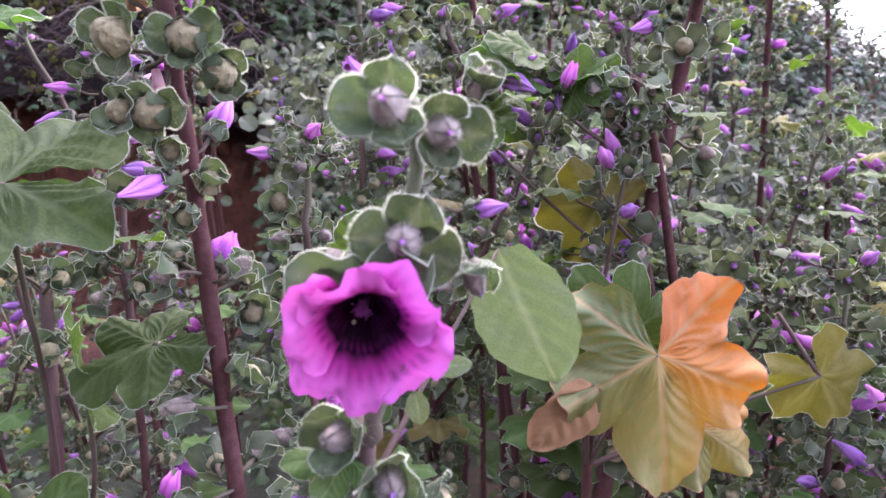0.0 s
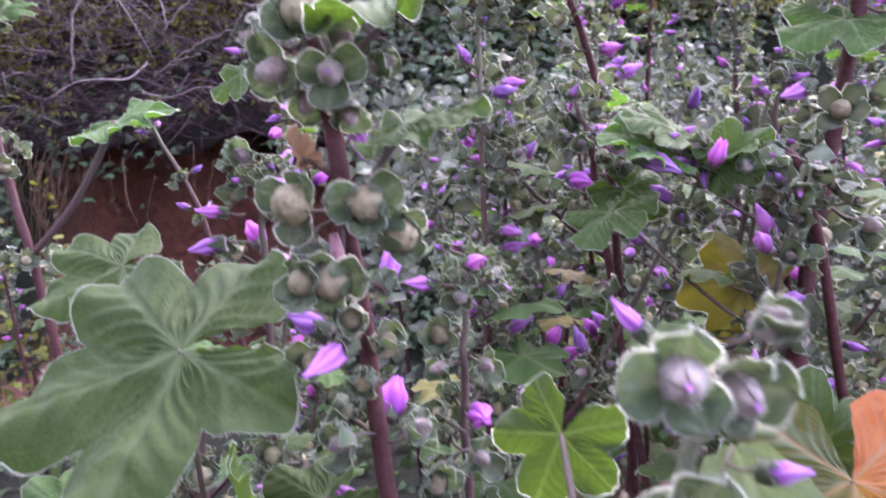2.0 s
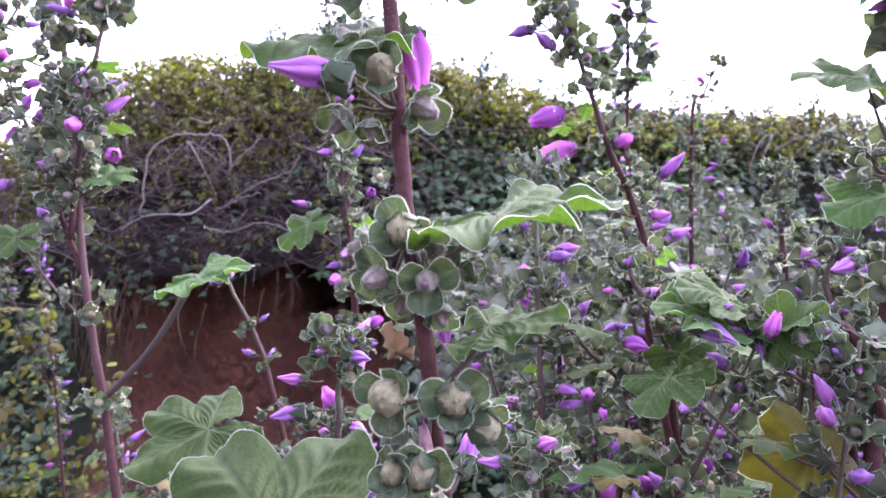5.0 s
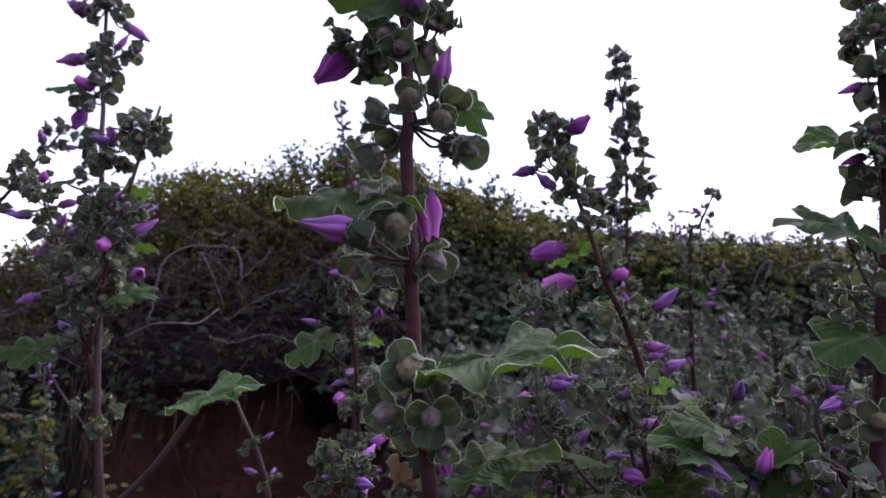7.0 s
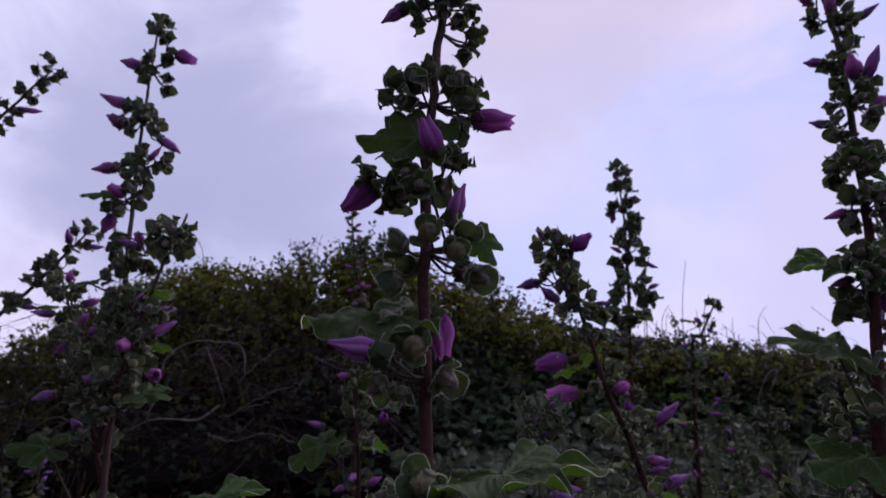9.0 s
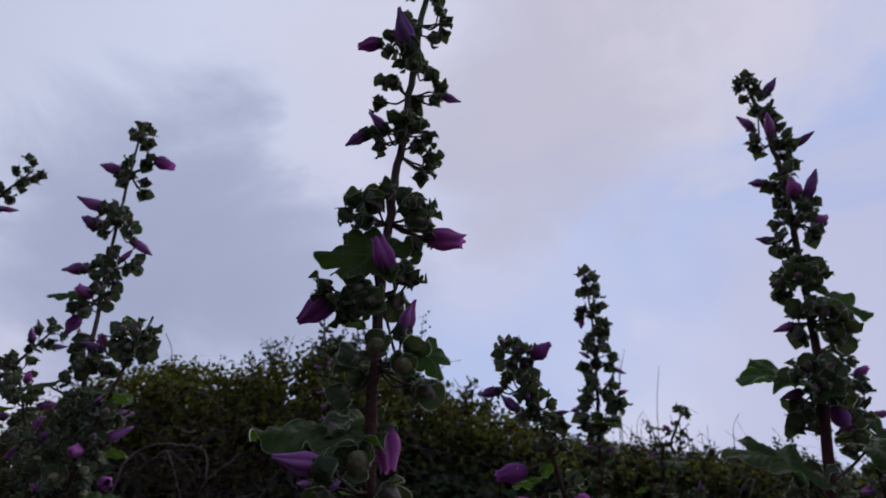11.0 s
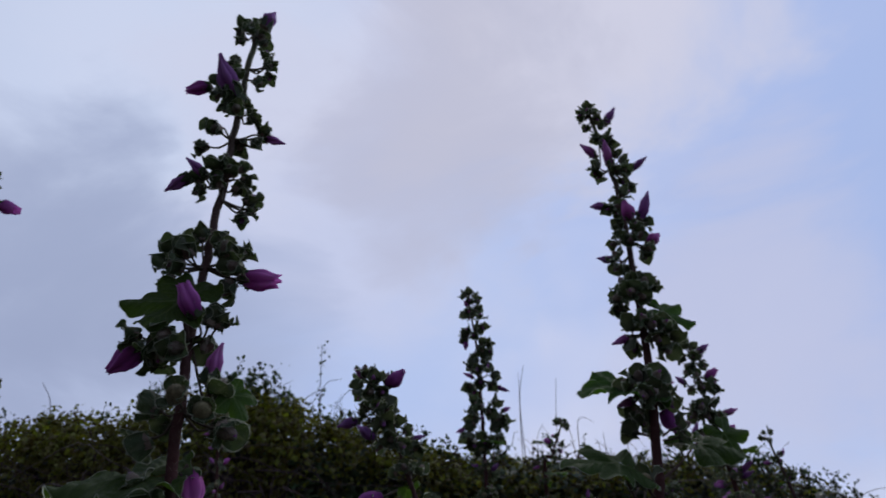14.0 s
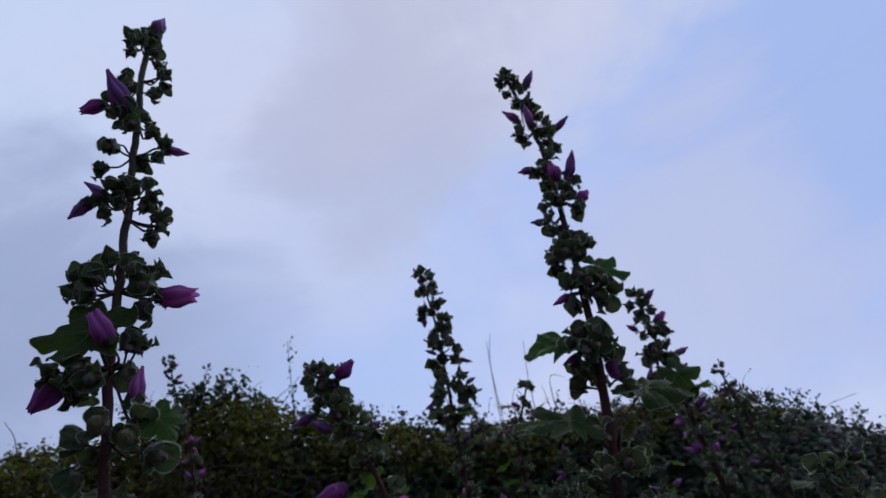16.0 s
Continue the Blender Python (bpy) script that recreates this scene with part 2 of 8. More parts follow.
def earth_material(name, turf):
    m, n, l, b, out = shader(name)
    c = ramp(n, l, noise_fac(n, l, 2.2, 5), [(0.3, (0.115, 0.040, 0.025)), (0.7, (0.36, 0.135, 0.085))])
    c = mixed(n, l, ramp(n, l, noise_fac(n, l, 26, 5), [(0.5, (0, 0, 0)), (0.75, (0.6, 0.6, 0.6))]), c, (0.05, 0.028, 0.02))
    if turf:
        grown_over = mixed(n, l, noise_fac(n, l, 14, 6, 0.7), (0.014, 0.020, 0.008), (0.040, 0.042, 0.018))
        c = mixed(n, l, ramp(n, l, attr_fac(n, "along"), [(0.25, (0, 0, 0)), (0.6, (1, 1, 1))]), c, grown_over)
    l.new(c, b.inputs["Base Color"])
    b.inputs["Roughness"].default_value = 0.95
    bump(n, l, noise_fac(n, l, 16, 10, 0.72), 1.0, 0.09, b)
    return m


EARTH = earth_material("red_earth", False)
# shade among the twigs is put into this soil's dark colour
SHADE_SOIL = plain_material("soil_darkened_for_shade", (0.014, 0.010, 0.008), (0.040, 0.026, 0.019), 14, 0.95, 1.0, 0.04)
TURF = earth_material("red_earth_with_turf", True)


# ---- shaping helpers ----
class Geo:
    """Collects faces of one mesh with a material slot and two surface values (vein, along)."""

    def __init__(self):
        self.v, self.f, self.m, self.vein, self.along = [], [], [], [], []

    def add(self, verts, faces, slot, vein=0.0, along=0.0):
        k = len(self.v)
        self.v += [tuple(p) for p in verts]
        self.vein += list(vein) if hasattr(vein, "__len__") else [vein] * len(verts)
        self.along += list(along) if hasattr(along, "__len__") else [along] * len(verts)
        self.f += [tuple(i + k for i in q) for q in faces]
        self.m += [slot] * len(faces) if isinstance(slot, int) else list(slot)

    def mesh(self, name, materials, smooth=True):
        me = bpy.data.meshes.new(name)
        me.from_pydata(self.v, [], self.f)
        for m in materials:
            me.materials.append(m)
        me.polygons.foreach_set("material_index", self.m)
        me.polygons.foreach_set("use_smooth", [smooth] * len(self.f))
        for key, values in (("vein", self.vein), ("along", self.along)):
            me.attributes.new(key, "FLOAT", "POINT").data.foreach_set("value", values)
        me.update()
        return me


def part(name, me, parent, m=None, label=""):
    """One mesh under a thing or under a part, at the pose m in its parent's space."""
    ob = new(name, me)
    ob.parent = parent
    if m is not None:
        ob.matrix_basis = m
    return tagged(ob, label)


def thing(name, place, label, category, group="", kind=""):
    ob = new(name)
    ob.empty_display_size = 0.05
    ob.location = place
    return tagged(ob, label, category, group, kind)


def facing(axis, up=(0, 0, 1)):
    """A turn whose z looks along axis and whose x looks as far up as it can."""
    z = Vector(axis).normalized()
    x = Vector(up) - z * z.dot(Vector(up))
    if x.length < 1e-3:
        x = Vector((1, 0, 0)) - z * z.x
    x.normalize()
    return Matrix((x, z.cross(x), z)).transposed()


def placed(at, turn, size=1.0):
    return Matrix.Translation(at) @ turn.to_4x4() @ Matrix.Scale(size, 4)


def smooth_line(points, steps):
    """A rounded line through the points."""
    p = [Vector(q) for q in points]
    p = [p[0] * 2 - p[1]] + p + [p[-1] * 2 - p[-2]]
    out = []
    for i in range(1, len(p) - 2):
        a, b, c, d = p[i - 1:i + 3]
        for k in range(steps):
            t = k / steps
            out.append(0.5 * ((2 * b) + (c - a) * t + (2 * a - 5 * b + 4 * c - d) * t * t + (3 * b - a - 3 * c + d) * t ** 3))
    return out + [p[-2]]


def tube(g, line, radii, sides, slot, along=None, vein=0.0):
    n, verts, al = len(line), [], []
    side = Vector((0.31, 0.95, 0.05))
    for i, p in enumerate(line):
        d = (line[min(i + 1, n - 1)] - line[max(i - 1, 0)]).normalized()
        side = (side - d * side.dot(d)).normalized()
        other = d.cross(side)
        for k in range(sides):
            a = 2 * math.pi * k / sides
            verts.append(p + (side * math.cos(a) + other * math.sin(a)) * radii[i])
            al.append(along[i] if along else i / max(n - 1, 1))
    faces = [(i * sides + k, i * sides + (k + 1) % sides, (i + 1) * sides + (k + 1) % sides, (i + 1) * sides + k) for i in range(n - 1) for k in range(sides)]
    faces.append(tuple((n - 1) * sides + k for k in range(sides)))
    faces.append(tuple(reversed(range(sides))))
    g.add(verts, faces, slot, vein, al)


def hair(g, p, d, length, width, slot):
    s = d.cross(Vector((0.3, 0.5, 0.8))).normalized() * width
    g.add([p - s, p + s, p + d * length], [(0, 1, 2)], slot, 0.0, 0.8)


# ---- mallow leaves, bracts, buds, fruits and flowers ----
def leaf_mesh(name, seed, rings=9, spokes=84, lobes=5, notch=0.36, curl=0.10, pleat=0.10, wave=0.07, hairs=0, material=None, half_fold=0.0, stalked=0.0, rim=None):
    """A lobed mallow leaf one metre in radius: stalk at the origin, middle lobe along x, upper side z."""
    rnd, g = random.Random(seed), Geo()
    reach = radians(163)
    step = 2 * reach / lobes
    lengths = [rnd.uniform(0.9, 1.05) * (1.0 - 0.30 * abs(i - (lobes - 1) / 2) / lobes * 2) for i in range(lobes)]
    ph = [rnd.uniform(0, 6.28) for _ in range(4)]
    droop = [rnd.uniform(-0.10, 0.16) for _ in range(lobes)]
    verts, vein, along = [], [], []

    def surface(j, rho):
        a = -reach + 2 * reach * j / spokes
        q = (a + reach) / step - 0.5
        i = min(lobes - 1, max(0, round(q)))
        u = q - i
        k = min(lobes - 2, max(0, math.floor(q)))
        w = min(1, max(0, q - k))
        length = lengths[k] * (1 - w) + lengths[k + 1] * w
        r = length * (1 - notch * min(1, 2 * abs(u)) ** 2.4)
        r *= 1 + 0.030 * abs(math.sin(a * 17 + ph[0])) + 0.03 * math.sin(a * 9 + ph[1])
        if abs(q + 0.5) < 0.25 or abs(q + 0.5 - lobes) < 0.25:
            r *= 0.92
        d = rho * r
        x, y = d * math.cos(a), d * math.sin(a)
        soft = w * w * (3 - 2 * w)
        main = math.exp(-(d * abs(u) * step / (0.010 + 0.012 * (1 - rho))) ** 2)
        herring = (d * 5.5 - abs(u) * 5.0) % 1.0
        inner = 1.0 if 0.2 < rho < 0.93 else 0.0
        z = pleat * d * (math.cos(2 * math.pi * u) * 0.8 - 0.4) - curl * d * d
        z += wave * rho ** 4 * (math.sin(a * 7.3 + ph[2]) + 0.7 * math.sin(a * 13.0 + ph[3])) + (droop[k] * (1 - soft) + droop[k + 1] * soft) * rho ** 2
        z += half_fold * abs(y) + 0.04 * noise.noise((x * 3 + seed, y * 3, 1.7)) - 0.035 * main * rho + 0.016 * math.cos(herring * 6.283) * inner * (1 - main)
        second = 0.5 * math.exp(-((herring - 0.5) / 0.10) ** 2) * inner
        return (x, y, z), max(main, second) * 0.8, (a + reach) / (2 * reach)

    levels = [(k / rings) ** 0.85 * 0.989 for k in range(rings + 1)] + [1.0]
    for rho in levels:
        for j in range(spokes + 1):
            p, v, s = surface(j, max(rho, 0.012))
            verts.append(p), vein.append(v), along.append(s)
    w = spokes + 1
    faces, slots = [], []
    for i in range(len(levels) - 1):
        for j in range(spokes):
            faces.append((i * w + j, (i + 1) * w + j, (i + 1) * w + j + 1, i * w + j + 1))
            slots.append(1 if i == len(levels) - 2 else 0)
    g.add(verts, faces, slots, vein, along)
    for _ in range(hairs):
        j = rnd.randrange(spokes)
        p = Vector(verts[(len(levels) - 1) * w + j]).lerp(Vector(verts[(len(levels) - 1) * w + j + 1]), rnd.random())
        d = (p.normalized() + Vector((rnd.uniform(-.5, .5), rnd.uniform(-.5, .5), rnd.uniform(-.7, .7)))).normalized()
        hair(g, p, d, rnd.uniform(0.012, 0.03), 0.0022, 1)
    if stalked:
        tube(g, smooth_line([(-stalked, 0, -0.35 * stalked), (-0.5 * stalked, 0.03, -0.28 * stalked), (0.01, 0, 0)], 3), [0.034] * 7, 4, 2, [0.85] * 7)
    return g.mesh(name, [material or LEAF, rim or HAIR, STEM])


def bract_points(g, seed, length=0.0145, width=0.0075, cup=0.30, rows=8, cols=6, hairs=0, m=Matrix.Identity(4), slots=(0, 1), point=0.0, wave=0.0032):
    """A rounded, cupped bract: foot at the origin, growing along x, hollow side towards z."""
    rnd = random.Random(seed)
    verts, vein = [], []
    tw = rnd.uniform(-0.25, 0.25)
    curl_tip = rnd.uniform(-0.1, 0.35)

    def spot(s, c):
        e = 0.30 + 0.70 * math.sin(math.pi * min(1, s * 0.72 + 0.10)) ** 0.8 if s < 0.62 else math.cos((s - 0.62) / 0.38 * math.pi / 2) ** 0.55
        e = e * (1 - point) + point * (0.35 + 0.65 * min(1, s / 0.35)) * (1 - max(0, s - 0.35) / 0.65) ** 0.9
        half = width * max(e, 0.02)
        x, y = length * s, c * half
        z = cup * length * (s * s * 0.6 + (abs(c) ** 2) * 0.34 * math.sin(math.pi * s)) - curl_tip * length * max(0, s - 0.6) ** 2 * 3 + tw * y * s
        z += 0.0022 * noise.noise((s * 4 + seed, c * 2.5, 0.3)) + wave * abs(c) ** 3 * math.sin(s * 8 + seed + 2 * c)
        return Vector((x, y, z))

    fine = rows > 5
    down = [i / rows for i in range(rows + 1)] if fine else [0.0, 0.35, 0.70, 0.978, 1.0]
    over = [-1 + 2 * j / cols for j in range(cols + 1)] if fine else [-1.0, -0.950, 0.0, 0.950, 1.0]
    for s in down:
        for c in over:
            verts.append(m @ spot(s, c))
            vein.append(0.55 * math.exp(-(c / 0.12) ** 2) + 0.25 * math.exp(-((abs(c) - 0.45 * s) / 0.07) ** 2))
    w = cols + 1
    faces = [(i * w + j, (i + 1) * w + j, (i + 1) * w + j + 1, i * w + j + 1) for i in range(rows) for j in range(cols)]
    if not fine:
        g.add(verts, faces, [slots[1] if j in (0, cols - 1) or i == rows - 1 else slots[0] for i in range(rows) for j in range(cols)], vein, 0.5)
        return
    g.add(verts, faces, slots[0], vein, 0.5)
    edge = [(k / 14, -1) for k in range(15)] + [(k / 14, 1) for k in range(14, -1, -1)]
    rim = [m @ spot(s, c) for s, c in edge]
    tube(g, rim, [0.00007 if hairs > 200 else 0.00028] * len(rim), 3, slots[1])
    for _ in range(hairs):
        k = rnd.randrange(len(edge) - 1)
        p = rim[k].lerp(rim[k + 1], rnd.random())
        d = (p - m @ Vector((length * 0.5, 0, 0))).normalized()
        d = (d + Vector((rnd.uniform(-.5, .5), rnd.uniform(-.5, .5), rnd.uniform(-.5, .5)))).normalized()
        hair(g, p, d, rnd.uniform(0.0006, 0.0016), 0.00004 if hairs > 200 else 0.00005, slots[1])
    for _ in range(hairs // 2):
        p = spot(rnd.uniform(0.1, 0.95), rnd.uniform(-0.9, 0.9))
        d = Vector((rnd.uniform(-.6, .6), rnd.uniform(-.6, .6), rnd.choice((-1, 1)))).normalized()
        hair(g, m @ p, m.to_3x3() @ d, rnd.uniform(0.0004, 0.0010), 0.00004, slots[1])


def dome(g, radius, height, base, segs, rings, ridge, slot, point=0.0, open_top=0.0, seed=0):
    """A ridged dome on the axis z: calyx or fruit."""
    verts, along = [], []
    for i in range(rings + 1):
        s = i / rings
        r = radius * (math.sin(math.pi * (0.18 + 0.82 * s)) ** 0.75 if s < 1 else 0.0)
        r = max(r, radius * open_top * s)
        z = base + height * (1 - math.cos(math.pi * s)) / 2 + point * max(0, s - 0.7) ** 2 * height * 6
        for k in range(segs):
            a = 2 * math.pi * k / segs
            rr = r * (1 + ridge * math.cos((5 if segs < 48 else 12) * a + seed) * math.sin(math.pi * s) + 0.09 * noise.noise((math.cos(a) * 2.5 + seed, math.sin(a) * 2.5, s * 4)))
            verts.append(Vector((rr * math.cos(a), rr * math.sin(a), z)))
            along.append(s)
    faces = [(i * segs + k, i * segs + (k + 1) % segs, (i + 1) * segs + (k + 1) % segs, (i + 1) * segs + k) for i in range(rings) for k in range(segs)]
    g.add(verts, faces, slot, 0.0, along)
    return verts


def calyx_lobes(g, count, radius, height, base, lean, slot, seed):
    """Pointed sepals that close over the middle like a star."""
    for k in range(count):
        a = 2 * math.pi * k / count + seed
        turn = Matrix.Rotation(a, 4, "Z")
        verts, w = [], radius * math.tan(math.pi / count) * 1.02
        for i in range(5):
            s = i / 4
            r = radius * (1 - s * lean) + 0.0004
            z = base + height * math.sin(s * math.pi / 2)
            half = w * 0.90 * (1 - s ** 1.5) * (0.75 + 0.25 * (1 - s)) + 0.0001
            for c in (-1, 0, 1):
                verts.append(turn @ Vector((r + 0.0006 * (c == 0), c * half, z)))
        g.add(verts, [(i * 3 + j, i * 3 + j + 1, (i + 1) * 3 + j + 1, (i + 1) * 3 + j) for i in range(4) for j in range(2)], slot, 0.0, 0.5)


def fuzz(g, verts, count, length, slot, seed, centre):
    rnd = random.Random(seed)
    for _ in range(count):
        p = Vector(rnd.choice(verts))
        d = ((p - centre).normalized() + Vector((rnd.uniform(-.6, .6), rnd.uniform(-.6, .6), rnd.uniform(-.6, .6)))).normalized()
        hair(g, p + d.cross(Vector((rnd.random(), 1, rnd.random()))) * 0.0006, d, length * rnd.uniform(0.5, 1.2), 0.00006, slot)


STALK = 0.016
WITH_STALK = [True]


def stalk(g, slot, radius=0.0011, sides=6, length=STALK):
    if not WITH_STALK[0]:
        length = 0.002
    tube(g, [Vector((0.001, 0.0, -length)), Vector((-0.0012, 0.0006, -length * 0.5)), Vector((0, 0, 0.0005))], [radius * 0.9, radius, radius * 1.5], sides, slot, [0.9, 0.9, 0.95])


def bud_core(seed, tip, fine=True):
    g = Geo()
    stalk(g, 2, 0.0011, 6 if fine else 4)
    v = dome(g, 0.0046, 0.0108, 0.0, 20 if fine else 8, 9 if fine else 4, 0.16, 0, 0.30, 0.0, seed)
    if fine:
        calyx_lobes(g, 5, 0.0049, 0.0124, 0.0008, 0.86, 0, seed * 0.7)
    fuzz(g, v, 900 if fine else 10, 0.0022, 1, seed, Vector((0, 0, 0.003)))
    if tip:
        tube(g, [Vector((0, 0, 0.0095)), Vector((0.0004, 0, 0.0124)), Vector((0.0002, 0.0004, 0.0140))], [0.0016, 0.0011, 0.0003], 7, 3, [0.6, 0.8, 1.0], 0.4)
    return g


def fruit_core(seed, fine=True):
    g = Geo()
    stalk(g, 2, 0.0013, 6 if fine else 4)
    v = dome(g, 0.0060, 0.0088, 0.0004, 48 if fine else 9, 10 if fine else 4, 0.06, 0, 0.05, 0.0, seed)
    if fine:
        calyx_lobes(g, 5, 0.0063, 0.0092, 0.0008, 0.80 if seed % 3 else 0.35, 0 if seed % 3 else 4, seed)
    fuzz(g, v, 420 if fine else 8, 0.0014, 0, seed, Vector((0, 0, 0.002)))
    tube(g, [Vector((0, 0, 0.0084)), Vector((0.0003, 0, 0.0102))], [0.0011, 0.0004], 5, 0)
    return g


def young_core(seed, fine=True):
    """A small pointed bud from a stem's top, with long narrow sepals."""
    g = Geo()
    stalk(g, 2, 0.0009, 5 if fine else 3, STALK * 1.15)
    dome(g, 0.0042, 0.0085, -0.0003, 12 if fine else 6, 6 if fine else 4, 0.15, 0, 0.5, 0.0, seed)
    for k in range(3):
        m = Matrix.Rotation(2.094 * k + 1.0 + seed, 4, "Z") @ Matrix.Translation((0.0026, 0, 0.0005)) @ Matrix.Rotation(-radians(62 + 6 * (k % 2)), 4, "Y")
        if fine:
            bract_points(g, seed + k, 0.0125, 0.0040, 0.3, 4, 4, 0, m, (4, 1), 1.0)
        else:
            g.add([m @ Vector(p) for p in ((0, 0, 0), (0.005, -0.004, 0.001), (0.0125, 0, 0.002), (0.005, 0.004, 0.001), (0.005, 0, -0.0006))], [(0, 1, 4), (1, 2, 4), (2, 3, 4), (3, 0, 4)], 4, 0.1, 0.5)
    if seed % 3 == 0:
        tube(g, [Vector((0, 0, 0.006)), Vector((0.0004, 0, 0.0105)), Vector((0.0002, 0.0004, 0.0145))], [0.0027, 0.0024, 0.0003], 6, 3, [0.6, 0.8, 1.0], 0.4)
    return g


def spindle(g, seed, length, width, slot, open_end=0.0, segs=20, rings=14, sag=0.15):
    """Furled petals: a twisted, pleated spindle along z that may open at its end."""
    rnd = random.Random(seed)
    verts, vein, along = [], [], []
    side = rnd.uniform(0, 6.28)
    for i in range(rings + 1):
        s = i / rings
        r = width * (0.42 + 0.58 * math.sin(math.pi * min(1.0, s * 0.85 + 0.08)) ** 0.9)
        end = max(0.0, s - 0.55) / 0.45
        r = r * (1 - end) + end * (width * (0.16 + 1.25 * open_end))
        bend = sag * length * s * s
        for k in range(segs):
            a = 2 * math.pi * k / segs
            f = 5 * a + (2.6 if open_end < 0.2 else 0.7) * s * 2.0 + seed
            pleat = 1 + (0.20 if open_end < 0.2 else 0.14) * math.cos(f) * (0.3 + s)
            rr = r * pleat
            z = length * s + open_end * 0.16 * length * max(0, s - 0.8) * 5 * math.cos(f)
            verts.append((rr * math.cos(a) + bend * math.cos(side), rr * math.sin(a) + bend * math.sin(side), z))
            vein.append(max(0.0, -math.cos(f)) ** 3 * 0.75)
            along.append(0.35 + 0.65 * s)
    faces = [(i * segs + k, i * segs + (k + 1) % segs, (i + 1) * segs + (k + 1) % segs, (i + 1) * segs + k) for i in range(rings) for k in range(segs)]
    if open_end < 0.2:
        faces.append(tuple(rings * segs + k for k in range(segs)))
    g.add(verts, faces, slot, vein, along)


def furled_core(seed, length, width, open_end, fine=True):
    g = Geo()
    stalk(g, 2, 0.0011, 6 if fine else 4)
    dome(g, 0.0052, 0.0046, -0.0008, 16 if fine else 7, 5 if fine else 3, 0.1, 0, 0.0, 0.62, seed)
    if fine:
        calyx_lobes(g, 5, 0.0053, 0.0112, -0.0002, 0.06, 4, seed)
    spindle(g, seed, length, width, 3, open_end, 30 if fine else 10, 16 if fine else 5)
    return g


def open_petal(seed, fine=True):
    """One broad petal of the funnel, growing along x and rising along z."""
    g, rnd = Geo(), random.Random(seed)
    rows, cols = (16, 18) if fine else (6, 6)
    verts, vein, along = [], [], []
    ph = rnd.uniform(0, 6)
    for i in range(rows + 1):
        s = i / rows
        r = 0.0025 + 0.0195 * s ** 1.06
        z = 0.0190 * s ** 0.80 - 0.0040 * max(0, s - 0.7) ** 2 * 10
        half = radians(40 + 9 * s ** 0.6) * (1.0 - 0.15 * max(0, s - 0.8) / 0.2)
        for j in range(cols + 1):
            c = -1 + 2 * j / cols
            a = c * half
            rr = r * (1 - 0.13 * s * s * abs(c) ** 3) * (1 - 0.05 * s * math.exp(-(c / 0.14) ** 2))
            ruffle = 0.0026 * s ** 3 * math.sin(c * 6 + ph) + 0.0014 * s ** 4 * math.sin(c * 14 + 2 * ph) + 0.0006 * s ** 2 * math.cos(c * 27 + ph)
            lap = 0.0013 * c * s
            verts.append((rr * math.cos(a), rr * math.sin(a), z + ruffle + lap + 0.0008 * noise.noise((s * 5 + seed, c * 3, 2))))
            fan = abs(((c * 4.5 + 0.4 * math.sin(s * 6 + seed)) % 1.0) - 0.5)
            vein.append(math.exp(-(fan / 0.13) ** 2) * max(0.0, 1 - abs(s - 0.54) / 0.44) * 0.95 + 0.10 * math.exp(-(fan / 0.10) ** 2))
            along.append(min(1.0, s * (1.0 + 0.08 * noise.noise((c * 6, seed, 0.5)))))
    w = cols + 1
    g.add(verts, [(i * w + j, (i + 1) * w + j, (i + 1) * w + j + 1, i * w + j + 1) for i in range(rows) for j in range(cols)], 0, vein, along)
    return g.mesh("petal", [PETAL])


def flower_heart():
    """The short column of stamens in the throat of the open flower."""
    g, rnd = Geo(), random.Random(5)
    tube(g, [Vector((0, 0, 0)), Vector((0, 0, 0.006)), Vector((0.0004, 0, 0.0105))], [0.0016, 0.0012, 0.0010], 8, 0)
    for _ in range(90):
        d = Vector((rnd.gauss(0, 1), rnd.gauss(0, 1), rnd.gauss(0.6, 1))).normalized()
        p = Vector((0.0004, 0, 0.0092)) + d * rnd.uniform(0.0012, 0.0030)
        tube(g, [Vector((0.0003, 0, 0.0088)), p], [0.00012, 0.00010], 3, 0)
        q = 0.00032
        g.add([p + Vector(o) * q for o in ((1, 0, 0), (-1, 0, 0), (0, 1, 0), (0, -1, 0), (0, 0, 1), (0, 0, -1))],
              [(0, 2, 4), (2, 1, 4), (1, 3, 4), (3, 0, 4), (2, 0, 5), (1, 2, 5), (3, 1, 5), (0, 3, 5)], 0)
    for a, r in ((0.3, 0.0056), (2.6, 0.0048)):
        p = Vector((math.cos(a) * r, math.sin(a) * r, 0.0075))
        tube(g, [p - Vector((0, 0, 0.0012)), p, p + Vector((0, 0, 0.0012))], [0.0002, 0.0007, 0.0002], 6, 1)
    return g.mesh("stamen_column", [STAMEN, POLLEN])


# mesh library: fine ones for the stems close by, plain ones for those behind
def merged(core, seed, materials, name, splay, cup=0.5, size=1.0, count=3, point=0.0):
    for k in range(count):
        a = 2 * math.pi * k / count + seed + 0.3 * math.sin(seed + 2 * k)
        m = Matrix.Rotation(a, 4, "Z") @ Matrix.Translation((0.0022, 0, -0.0006)) @ Matrix.Rotation(-radians(splay + 9 * math.sin(seed * 2 + 3 * k)), 4, "Y")
        bract_points(core, seed * 3 + k, 0.0150 * size, (0.0085 if count == 3 else 0.0068) * size, cup, 4, 4, 0, m, (4, 1), point)
    return core.mesh(name, materials)


